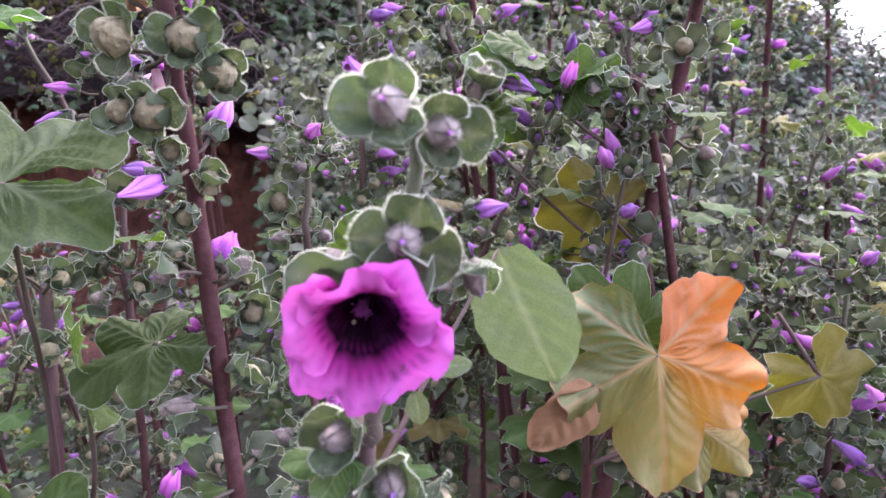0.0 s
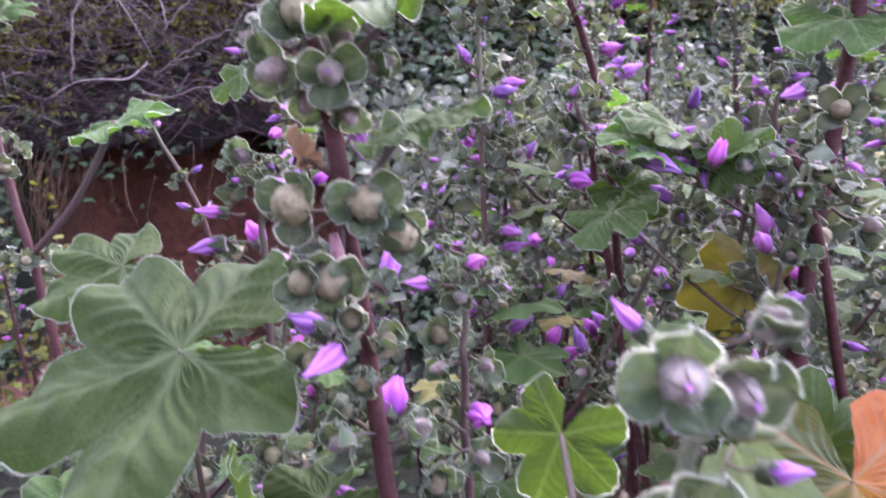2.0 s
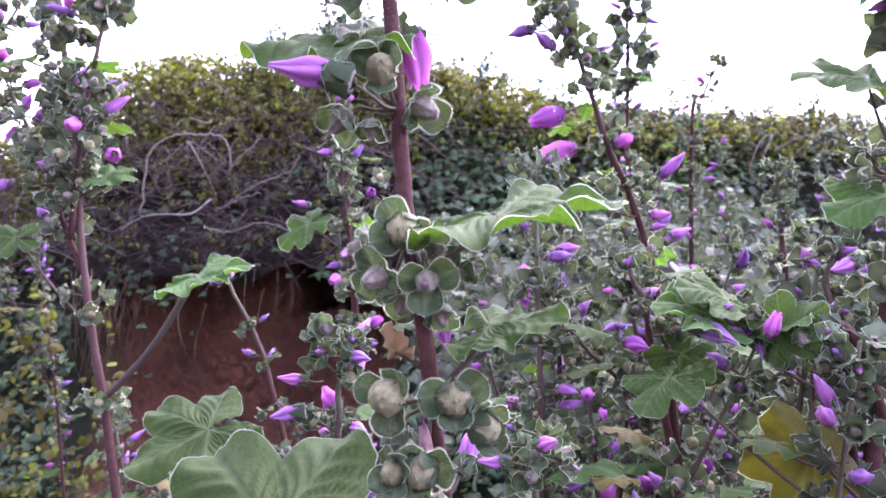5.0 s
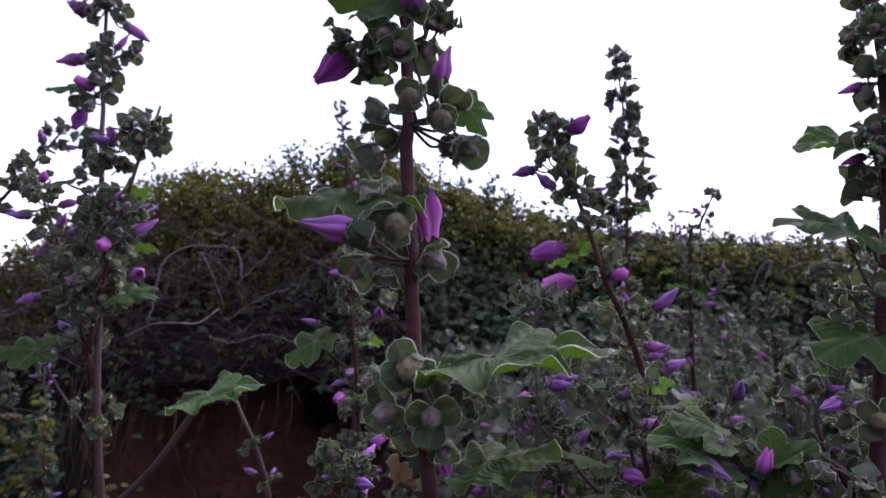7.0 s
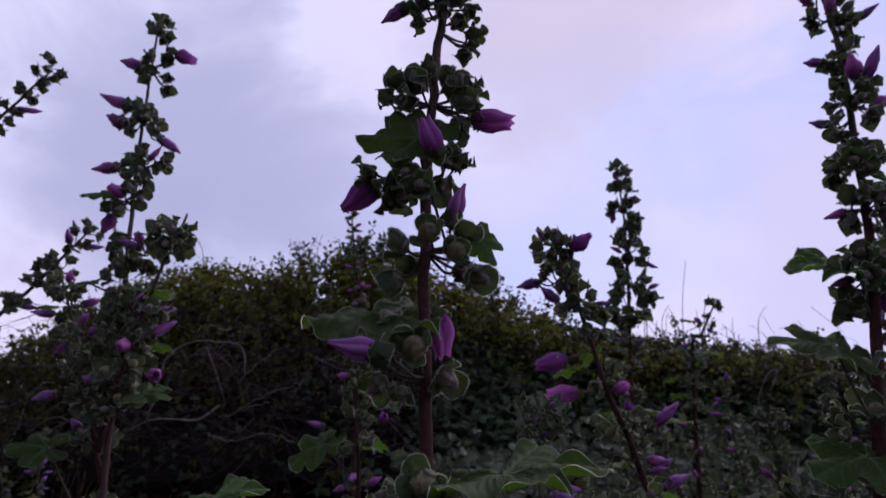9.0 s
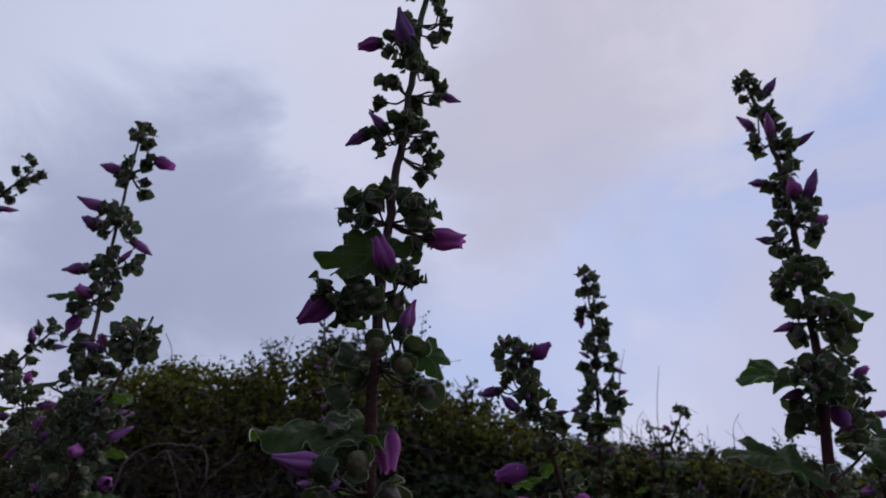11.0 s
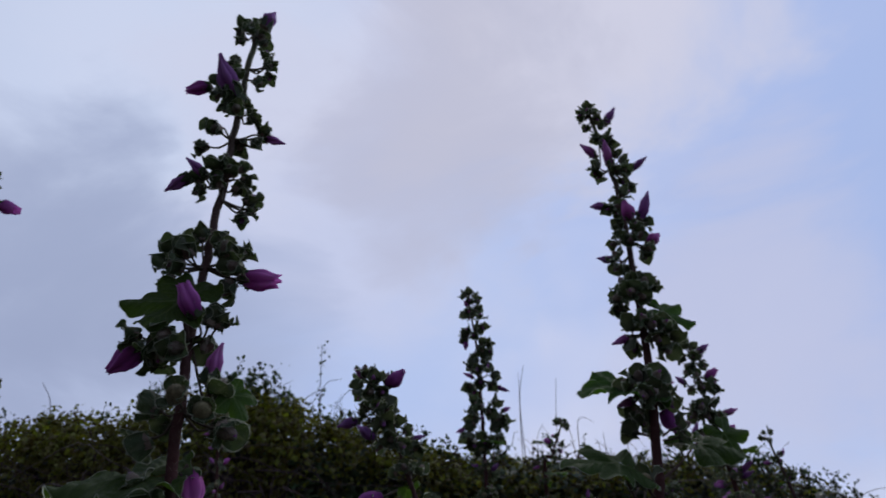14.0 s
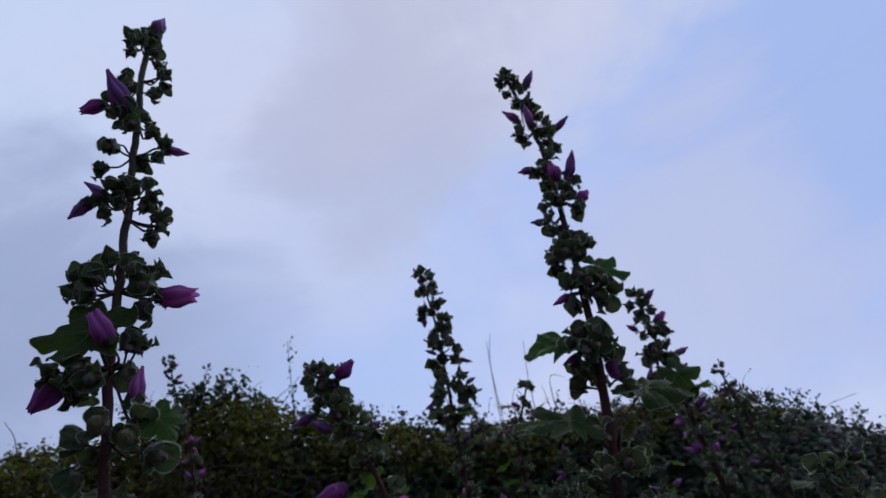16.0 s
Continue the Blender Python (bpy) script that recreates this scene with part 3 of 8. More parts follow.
BUD_SET = [CALYX, HAIR, STEM, ROLLED, BRACT]
FRUIT_SET = [FRUIT, HAIR, STEM, ROLLED, BRACT]
PINK_SET = [CALYX, HAIR, STEM, PINK, BRACT]
def bloom_library(stalked):
    """Meshes of each kind of bloom: fine ones and plain ones, with their own straight stalk or with none."""
    WITH_STALK[0] = stalked
    fine = {
        "flower_bud": [bud_core(i, i % 2).mesh("bud_core", BUD_SET[:4]) for i in range(4)],
        "young_bud": [young_core(i + 5).mesh("young_bud_core", BUD_SET) for i in range(4)],
        "fruit": [fruit_core(i + 10).mesh("fruit_core", FRUIT_SET) for i in range(3)],
        "rolled_flower": [furled_core(i + 20, 0.026 + 0.003 * (i % 3), 0.0052, 0.0).mesh("rolled_flower_core", BUD_SET) for i in range(4)],
        "half_open_flower": [furled_core(i + 30, 0.027, 0.0078, 0.10 + 0.12 * i).mesh("half_open_flower_core", PINK_SET) for i in range(3)],
    }
    plain = {
        "flower_bud": [merged(bud_core(i + 40, i % 2, False), i + 40, BUD_SET, "bud_plain", 28 + 8 * i) for i in range(4)],
        "fruit": [merged(fruit_core(i + 50, False), i + 50, FRUIT_SET, "fruit_plain", 20 + 9 * i, 0.5, 1.08, 4) for i in range(3)],
        "young_bud": [merged(young_core(i + 75, False), i + 75, BUD_SET, "young_bud_plain", 30 + 9 * i, 0.5, 1.25, 3, 0.95) for i in range(4)],
        "rolled_flower": [merged(furled_core(i + 60, 0.027 + 0.004 * (i % 3), 0.0060, 0.0, False), i + 60, BUD_SET, "rolled_flower_plain", 64, 0.5, 0.74) for i in range(4)],
        "half_open_flower": [merged(furled_core(i + 70, 0.025, 0.0082, 0.10 + 0.15 * i, False), i + 70, PINK_SET, "half_open_flower_plain", 64, 0.5, 0.78) for i in range(3)],
    }
    WITH_STALK[0] = True
    return fine, plain


FINE, PLAIN = bloom_library(True)
FINE_BARE, PLAIN_BARE = bloom_library(False)
BRACTS, DOWNY_BRACTS, POINTED_BRACTS = [], [], []
for i in range(4):
    bg = Geo()
    bract_points(bg, i + 180, 0.0142 + 0.0007 * i, 0.0084, 0.30 + 0.08 * i, 14, 10, 900, wave=0.0009)
    DOWNY_BRACTS.append(bg.mesh("bract", [BRACT, HAIR]))
    bg = Geo()
    bract_points(bg, i + 190, 0.0155 + 0.001 * (i % 2), 0.0072, 0.5, 8, 4, 90, point=0.85)
    POINTED_BRACTS.append(bg.mesh("bract", [BRACT, HAIR]))
for i in range(6):
    bg = Geo()
    bract_points(bg, i + 80, 0.0150 + 0.0012 * (i % 3), 0.0074 + 0.0009 * (i % 3), 0.20 + 0.25 * (i % 3), 9, 6, 80, point=0.28)
    BRACTS.append(bg.mesh("bract", [BRACT, HAIR]))
LEAVES = [leaf_mesh("leaf", 90 + i, 17, 120, (5, 5, 7, 5, 5)[i], (0.44, 0.34, 0.38, 0.36, 0.42)[i], 0.06 + 0.10 * (i % 3), 0.07, 0.045 + 0.02 * (i % 2), 260) for i in range(5)]
DROOPING = [leaf_mesh("ruffled_leaf", 150 + i, 17, 120, 5 - 2 * i, 0.36 - 0.06 * i, 0.10, 0.10, 0.085, 260) for i in range(2)]
YELLOW_LEAVES = [leaf_mesh("yellow_leaf", 160 + i, 6, 44, 5, 0.36, 0.3, 0.10, 0.08, material=YELLOW, stalked=1.0) for i in range(2)]
YOUNG_LEAVES = [leaf_mesh("young_leaf", 120 + i, 4, 26, 3, 0.55, 0.2, 0.16, 0.05, stalked=0.6) for i in range(3)]
LEAVES_PLAIN = [leaf_mesh("leaf_plain", 100 + i, 4, 34, 5, 0.36, 0.10 + 0.1 * (i % 3), 0.08, 0.06, stalked=1.0) for i in range(5)]
pg = Geo()
tube(pg, smooth_line([(-0.062, 0, -0.022), (-0.030, 0.002, -0.018), (0, 0, 0)], 5), [0.0016 - 0.00003 * i for i in range(11)], 6, 0, [0.8 + 0.015 * i for i in range(11)])
PETIOLE = pg.mesh("petiole", [STEM])


def set_flower(plant, kind, at, axis, size, rnd, fine, bracts=0, splay=None, downy=False, bare=False, angles=None):
    """A bud, fruit or flower on its short stalk, with its own bracts where it is seen close by."""
    turn = facing(axis) @ Matrix.Rotation(0.0 if angles else rnd.uniform(0, 6.28), 3, "Z")
    m = placed(Vector(at) - plant.location, turn, size)
    if not fine:
        return part(kind, rnd.choice((PLAIN_BARE if bare else PLAIN)[kind]), plant, m)
    ob = part(kind, rnd.choice((FINE_BARE if bare else FINE)[kind]), plant, m)
    furled = kind in ("rolled_flower", "half_open_flower")
    spread_out = 16 if downy else 9
    tilt = splay if splay is not None else rnd.uniform(8, 36) + (8 if kind == "flower_bud" else 20 if kind == "fruit" else 0) + (48 if furled else 0)
    spin = rnd.uniform(0, 6.28)
    bracts = bracts or (4 if kind == "fruit" else 3)
    forms = DOWNY_BRACTS if downy else POINTED_BRACTS if kind == "young_bud" else BRACTS
    for k in range(bracts):
        a = radians(angles[k]) if angles else 2 * math.pi * k / bracts + spin + rnd.uniform(-0.3, 0.3)
        mm = Matrix.Rotation(a, 4, "Z") @ Matrix.Translation((0.0022, 0, -0.0006)) @ Matrix.Rotation(-radians(tilt + rnd.uniform(-spread_out, spread_out)), 4, "Y") @ Matrix.Scale((rnd.uniform(0.70, 0.86) if downy and kind == "fruit" else rnd.uniform(0.85, 1.08) if downy else rnd.uniform(0.78, 1.02) if kind == "fruit" else rnd.uniform(0.82, 1.12)) * (0.74 if furled else 1.0), 4)
        part("bract", rnd.choice(forms), ob, mm)
    return ob


def set_leaf(plant, at, tip, normal, size, rnd, fine=True, mesh=None, stem_point=None, label="", thick=0.0019):
    """A leaf with its blade's foot at a place; its stalk runs back to the stem."""
    x = Vector(tip).normalized()
    z = Vector(normal)
    z = (z - x * z.dot(x)).normalized()
    turn = Matrix((x, z.cross(x), z)).transposed()
    ob = part("leaf", mesh or rnd.choice(LEAVES if fine else LEAVES_PLAIN), plant, placed(Vector(at) - plant.location, turn, size), label)
    if stem_point is None and not fine:
        pass
    elif stem_point is None:
        part("petiole", PETIOLE, ob, Matrix.Scale(1 / size * min(1.0, size / 0.04), 4))
    else:
        end = ob.matrix_basis.inverted() @ (Vector(stem_point) - plant.location)
        g = Geo()
        bow = Vector((0, 0, -0.05 * end.length))
        tube(g, smooth_line([end, end * 0.5 + bow, Vector((0, 0, 0))], 6), [thick / size - 0.00004 / size * i for i in range(13)], 7, 0, [0.8 + 0.01 * i for i in range(13)])
        part("petiole", g.mesh("petiole", [STEM]), ob)
    return ob


def whorl(plant, line, height, rnd, fine, blooms):
    """Blooms round one node of a stem, each on a bowed stalk of its own that springs from the node."""
    node, up = at_height(line, height)
    for kind, at, axis, size, *face in blooms:
        at, axis = Vector(at), Vector(axis).normalized()
        furled = kind in ("rolled_flower", "half_open_flower")
        if face:
            set_flower(plant, kind, at, axis, size, rnd, True, 3, face[0], True, True, face[1])
        else:
            size *= 1.0 if furled else 0.92 if fine else 1.08
            set_flower(plant, kind, at, axis, size, rnd, fine, 0, None if furled or not fine else rnd.uniform(36, 66), False, True)
        reach = (at - node).length
        foot = node + up * min(0.25 * reach, 0.006)
        g = Geo()
        back = at - axis * min(0.45 * reach, 0.010) - up * 0.12 * reach
        curve = smooth_line([foot, foot.lerp(back, 0.55) - up * 0.05 * reach, back, at], 4)
        r = 0.0010 if fine else 0.0013
        tube(g, [p - plant.location for p in curve], [r * (1.15 - 0.02 * i) for i in range(len(curve))], 5, 0, [0.9] * len(curve))
        part("pedicel", g.mesh("pedicel", [STEM]), plant)


def cluster(plant, at, up, rnd, count, size, fine, mix, sprouts=0, spread=1.0, splay=None):
    """A whorl of stalked buds, fruits and furled flowers round a node of the stem, with small leaves under it."""
    base = facing(up)
    start = rnd.uniform(0, 6.28)
    for k in range(count):
        a = start + 2 * math.pi * k / count + rnd.uniform(-0.4, 0.4)
        rise = rnd.uniform(-0.35, 0.8)
        d = base @ Vector((math.cos(a), math.sin(a), rise)).normalized()
        kind = rnd.choices(list(mix), list(mix.values()))[0]
        s = size * rnd.uniform(0.85, 1.12)
        spot = Vector(at) + d * (STALK * s * rnd.uniform(0.85, 1.25) * spread + 0.001) + Vector(up) * rnd.uniform(-0.012, 0.012) * size
        axis = d + Vector((rnd.uniform(-.25, .25), rnd.uniform(-.25, .25), rnd.uniform(-.15, .35)))
        set_flower(plant, kind, spot, axis, s, rnd, fine, 0, splay and splay + rnd.uniform(-10, 12))
    for k in range(sprouts):
        a = rnd.uniform(0, 6.28)
        d = base @ Vector((math.cos(a), math.sin(a), rnd.uniform(-0.3, 0.2))).normalized()
        set_leaf(plant, Vector(at) + d * 0.012 * size, d + Vector((0, 0, rnd.uniform(-0.4, 0.3))), Vector(up) + d * rnd.uniform(-0.3, 0.3), rnd.uniform(0.016, 0.027) * size, rnd, False, rnd.choice(YOUNG_LEAVES))


LOW_MIX = {"fruit": 6, "flower_bud": 2, "rolled_flower": 0.8, "half_open_flower": 0.3}
MID_MIX = {"fruit": 3, "flower_bud": 4, "rolled_flower": 1.4, "half_open_flower": 0.5}
TOP_MIX = {"young_bud": 6, "rolled_flower": 1.6, "half_open_flower": 0.15}
TIP_MIX = {"young_bud": 1}


def axis_line(plant, points, r0, r1, name="stem", sides=10, hairs=0, steps=8, seed=0, age=(0.0, 1.0)):
    line = smooth_line(points, steps)
    n = len(line)
    rnd = random.Random(seed)
    g = Geo()
    local = [p - plant.location + Vector((rnd.uniform(-1, 1), rnd.uniform(-1, 1), 0)) * 0.0012 for p in line]
    tube(g, local, [r0 + (r1 - r0) * i / (n - 1) for i in range(n)], sides, 0, [age[0] + (age[1] - age[0]) * i / (n - 1) for i in range(n)])
    for _ in range(hairs):
        i = rnd.randrange(n // 2, n - 1)
        r = r0 + (r1 - r0) * i / (n - 1)
        d = Vector((rnd.gauss(0, 1), rnd.gauss(0, 1), 0.2)).normalized()
        hair(g, local[i].lerp(local[i + 1], rnd.random()) + d * r * 0.9, d, rnd.uniform(0.0008, 0.002), 0.00006, 1)
    part(name, g.mesh(name, [STEM, HAIR]), plant)
    return line


def at_height(line, z):
    for a, b in zip(line, line[1:]):
        if a.z <= z <= b.z:
            return a.lerp(b, (z - a.z) / max(b.z - a.z, 1e-6)), (b - a).normalized()
    return line[-1], (line[-1] - line[-2]).normalized()


def grown(plant, points, seed, fine, r0, r1, low, spacing, count=(3, 5), leaf=0.5, leaf_size=(0.03, 0.05), tip_size=0.55, name="stem", skip=(), mixes=None, body=1.0, age=(0.0, 1.0), whorls=False, tip=True):
    """A stem with its whorls and leaves, from a height upwards."""
    rnd = random.Random(seed)
    line = axis_line(plant, points, r0, r1, name, 10 if fine else 6, 500 if fine else 0, 8 if fine else 5, seed, age)
    top = line[-1].z
    z = low
    while z < top - 0.004:
        f = (z - low) / max(top - low, 1e-3)
        p, up = at_height(line, z)
        size = body * (1.05 + (tip_size - 1.05) * f ** 1.4)
        mix = (mixes or (LOW_MIX, MID_MIX, TOP_MIX))[min(2, int(f * 3))]
        if not any(a < z < b for a, b in skip):
            cluster(plant, p, up, rnd, rnd.randint(*count), size, fine, mix, 1 if f > 0.6 and not fine and whorls else 0)
            if rnd.random() < leaf * (1 - 0.6 * f):
                a = rnd.uniform(0, 6.28)
                out = Vector((math.cos(a), math.sin(a), rnd.uniform(0.0, 0.5))).normalized()
                s = rnd.uniform(*leaf_size) * (1.1 - 0.6 * f)
                set_leaf(plant, p + out * 0.05, out + Vector((0, 0, rnd.uniform(-0.7, 0.1))), Vector((0, 0, 1)) + out * rnd.uniform(-0.2, 0.6), s, rnd, fine, rnd.choice(YELLOW_LEAVES) if rnd.random() < 0.07 and not fine else None)
        z += spacing * (1.15 - 0.5 * f) * rnd.uniform(0.8, 1.2)
    if tip:
        cluster(plant, line[-1], up, rnd, 6, tip_size * body, fine, TIP_MIX)
    return line


# ---- ground and bank ----
def ease(t):
    t = min(1.0, max(0.0, t))
    return t * t * (3 - 2 * t)


def bank_foot(x):
    return 2.75 + 0.30 * (min(max(x, -2.0), 9.0) + 2.0) + 0.05 * math.sin(x * 2.3)


def bank_crest(x):
    """The height of the earth at the top of the bank."""
    left = 1.42 + 0.69 * ease((x + 3.7) / 1.6)
    return left - 0.29 * ease((x + 0.95) / 1.1) - 0.75 * ease((x - 1.6) / 2.4) - 0.5 * ease((x - 4.5) / 8)


def skyline(x):
    """The height to which the growth on the bank stands against the sky."""
    return float(np.interp(x, (-5, -3.4, -2.6, -2.1, -1.85, -1.45, -1.05, -0.75, -0.3, 0.1, 0.8, 1.7, 2.3, 2.8, 3.3, 5, 7),
                           (1.62, 1.75, 2.20, 2.36, 2.32, 2.44, 2.46, 2.30, 2.18, 2.04, 1.99, 1.97, 1.86, 1.62, 1.42, 1.20, 1.00)))


def hollow(x):
    """How far the bare earth has fallen back under the overhanging thicket."""
    return ease((x + 2.55) / 0.30) * (1 - ease((x + 1.10) / 0.28))


def ground_height(x, y):
    back = hollow(x)
    wide = 0.85 - 0.55 * back
    rise = ease((y - bank_foot(x) - 0.75 * back) / wide)
    z = bank_crest(x) * rise * (1 - ease((y - 14) / 60))
    if -1.62 < x < -0.98 and y < bank_foot(x) + 1.75:
        z = min(z, 0.80 + 0.06 * noise.noise((x * 5, y * 5, 6)))
    return z + 0.05 * noise.noise((x * 1.7, y * 1.7, 0.2)) + 0.015 * noise.noise((x * 7, y * 7, 3.0)) * (0.5 + rise)


def build_ground():
    xs = [-1500, -400, -100, -40, -20, -12, -8] + [-6 + 0.075 * i for i in range(174)] + [7.5, 9, 12, 20, 40, 100, 400, 1500]
    ys = [-1500, -300, -80, -30, -12, -6, -3, -1.5, -0.5] + [0.2 + 0.25 * i for i in range(9)] + [2.4 + 0.06 * i for i in range(62)] + [6.5, 7.5, 9, 12, 16, 24, 40, 80, 200, 600, 1500]
    w = len(xs)
    g = Geo()
    g.add([(x, y, ground_height(x, y)) for y in ys for x in xs], [(j * w + i, j * w + i + 1, (j + 1) * w + i + 1, (j + 1) * w + i) for j in range(len(ys) - 1) for i in range(w - 1)], 0, 0.0,
          [max(0.0, min(1.0, 0.62 + 0.6 * noise.noise((x * 0.5, y * 0.5, 9.0)) - hollow(x) * (1.0 if 2.2 < y < 6 else 0.0))) for y in ys for x in xs])
    tagged(new("ground", g.mesh("ground", [TURF])), "red-brown earth and rough turf rising to a crumbling bank", "ground", "", "structure")


build_ground()


# ---- cover of the bank ----
def scatter(name, spots, normals, sizes, outline, material, seed, jitter, fold=0.25):
    """Many small folded leaves as one mesh. outline: the half-leaf's points (along, across)."""
    rng = np.random.default_rng(seed)
    p, nrm, size = np.array(spots, float), np.array(normals, float), np.array(sizes, float)
    n = len(p)
    nrm = nrm + rng.normal(0, jitter, (n, 3))
    nrm /= np.linalg.norm(nrm, axis=1)[:, None]
    t = rng.normal(0, 1, (n, 3)) + np.array((0, 0, -0.5))
    t -= nrm * (t * nrm).sum(1)[:, None]
    t /= np.linalg.norm(t, axis=1)[:, None]
    s = np.cross(nrm, t)
    shape = [(0.0, 0.0, 0.0)] + [(a, b, -fold * b) for a, b in outline] + [(1.0, 0.0, -0.12)] + [(a, -b, -fold * b) for a, b in reversed(outline)] + [(0.5, 0.0, 0.02)]
    k = len(shape)
    q = np.array(shape)
    v = p[:, None, :] + size[:, None, None] * (q[None, :, 0:1] * t[:, None, :] + q[None, :, 1:2] * s[:, None, :] + q[None, :, 2:3] * nrm[:, None, :])
    ring = k - 1
    f = np.array([(i, (i + 1) % ring, ring) for i in range(ring)])
    faces = (f[None] + (np.arange(n) * k)[:, None, None]).reshape(-1, 3)
    me = bpy.data.meshes.new(name)
    me.from_pydata(v.reshape(-1, 3).tolist(), [], faces.tolist())
    me.materials.append(material)
    me.attributes.new("vein", "FLOAT", "POINT").data.foreach_set("value", np.tile([0.3] + [0.0] * (ring - 1) + [0.5], n))
    return me


IVY_SHAPE = [(0.0, 0.30), (0.24, 0.50), (0.46, 0.25)]
OVAL_SHAPE = [(0.12, 0.20), (0.40, 0.34), (0.72, 0.24)]


def face_point(x, t):
    """A point on the grown-over face of the bank, t from its foot to its crest, and its outward direction."""
    f, c = bank_foot(x), bank_crest(x)
    y, z = f + 0.85 * t, c * ease(t)
    steep = c * 6 * t * (1 - t) / 0.85
    return Vector((x, y, z)), Vector((0.25, -steep, 1)).normalized()


def spray(data, rnd, foot, out, reach, leaf):
    """A short twig's worth of leaves that grows outwards."""
    d = (out.normalized() * 0.8 + Vector((rnd.gauss(0, 0.6), rnd.gauss(0, 0.5), rnd.gauss(0.2, 0.5)))).normalized() * reach * rnd.uniform(0.4, 1.2)
    for k in range(9):
        t = rnd.random()
        data[0].append(foot + d * t + Vector((rnd.gauss(0, 0.014), rnd.gauss(0, 0.014), rnd.gauss(0, 0.014))))
        data[1].append(out + Vector((rnd.gauss(0, 0.5), rnd.gauss(0, 0.5), 0.3)))
        data[2].append(rnd.uniform(*leaf) * (1.15 - 0.5 * t))


def cover_bank():
    rnd = random.Random(11)
    ivy, brm, olive = ([], [], []), ([], [], []), ([], [], [])
    while len(ivy[0]) < 22000:
        x = rnd.uniform(-5.5, 7.0)
        t = rnd.uniform(-0.02, 1.08)
        p, d = face_point(x, t)
        lump = noise.noise((x * 1.6, p.z * 1.9, 4.0))
        if hollow(x) > 0.25 and p.z < 0.99 + 0.20 * lump:
            if rnd.random() > 0.012:
                continue
        if -3.6 < x < -0.2 and p.z > 1.70 + 0.2 * lump and rnd.random() < 0.6:
            continue
        if -3.2 < x < -0.75 and p.z > 0.9 and noise.noise((x * 2.2, p.z * 2.2, 12.0)) < 0.22 and rnd.random() < 0.72:
            continue
        p = p + d * (0.06 + 0.16 * max(0, lump + 0.3) + rnd.uniform(0, 0.07))
        ivy[0].append(p), ivy[1].append(d * 0.7 + Vector((0, -0.15, 0.75))), ivy[2].append(rnd.uniform(0.035, 0.070))
    while len(ivy[0]) < 27000:
        x, y = rnd.uniform(-4.5, 5.5), rnd.uniform(1.6, 4.6)
        if y > bank_foot(x) or (hollow(x) > 0.3 and y > 2.2 and rnd.random() < 0.9):
            continue
        ivy[0].append(Vector((x, y, ground_height(x, y) + rnd.uniform(0.02, 0.30) * (0.4 + noise.noise((x * 1.5, y * 1.5, 8)))))), ivy[1].append((0, -0.3, 1)), ivy[2].append(rnd.uniform(0.03, 0.06))
    while len(brm[0]) < 46000:
        x = rnd.uniform(-5.0, 2.4)
        if rnd.random() < ease((x - 0.2) / 2.0) * 0.85:
            continue
        c, f = bank_crest(x), bank_foot(x)
        a = rnd.uniform(-0.9, 2.6)
        if (a < -0.2 and rnd.random() < 0.5) or (x > -0.8 and a < 0.4 and rnd.random() < 0.85):
            continue
        lump = noise.noise((x * 1.9, a * 1.2, 7.0)) + 0.5 * noise.noise((x * 5.0, a * 3.0, 2.0))
        r = 0.40 + 0.17 * lump + rnd.uniform(-0.12, 0.05)
        big = ease((x + 4.4) / 1.2) * (1 - 0.55 * ease((x + 0.2) / 1.6))
        p = Vector((x, f + 0.72 - 0.95 * r * math.cos(a), c - 0.20 + (0.98 * r + 0.06 * lump) * math.sin(a) * (0.5 + 0.5 * big)))
        if math.sin(a) > 0:
            p.z = c - 0.20 + (skyline(x) - 0.06 - c + 0.20) * math.sin(a) * (0.86 + 0.14 * rnd.random()) + 0.05 * noise.noise((x * 7.0, a * 2.0, 1.0))
        if noise.noise((x * 3.1, a * 2.3, 15.0)) < -0.35 and rnd.random() < 0.7:
            continue
        out = Vector((0, -math.cos(a), math.sin(a) + 0.3))
        spray(brm, rnd, p, out, 0.10, (0.022, 0.042))
        for k in range(3):
            ivy[0].append(Vector((p.x, f + 0.95 + 0.5 * (p.y - f - 0.72), c - 0.22 + (p.z - c + 0.20) * rnd.uniform(0.2, 0.90)))), ivy[1].append((0, -0.8, 0.4)), ivy[2].append(rnd.uniform(0.06, 0.10))
        for k in range(11):
            brm[0].append(p + Vector((rnd.gauss(0, 0.06), rnd.gauss(0, 0.05), rnd.gauss(-0.05, 0.045)))), brm[1].append(out), brm[2].append(rnd.uniform(0.022, 0.042))
    for k in range(3000):
        x = rnd.uniform(-0.85, 1.3)
        p, d = face_point(x, rnd.uniform(0.45, 0.88))
        lump = max(0.0, noise.noise((x * 2.6, p.z * 2.6, 9.0)))
        ivy[0].append(p + d * (0.16 + 0.14 * lump + rnd.uniform(0, 0.05))), ivy[1].append(d * 0.6 + Vector((0, -0.2, 0.9))), ivy[2].append(rnd.uniform(0.045, 0.080))
    for k in range(130):
        x = rnd.uniform(-3.1, -0.95)
        p, d = face_point(x, rnd.uniform(0.50, 0.80))
        spray(brm, rnd, p + d * 0.22, d, 0.16, (0.022, 0.042))
    for k in range(70):
        x, y = rnd.gauss(-1.86, 0.13), rnd.gauss(2.0, 0.15)
        spray(brm, rnd, Vector((x, y, ground_height(x, y) + rnd.uniform(0.1, 0.95))), Vector((0, -0.5, 0.8)), 0.2, (0.026, 0.05))
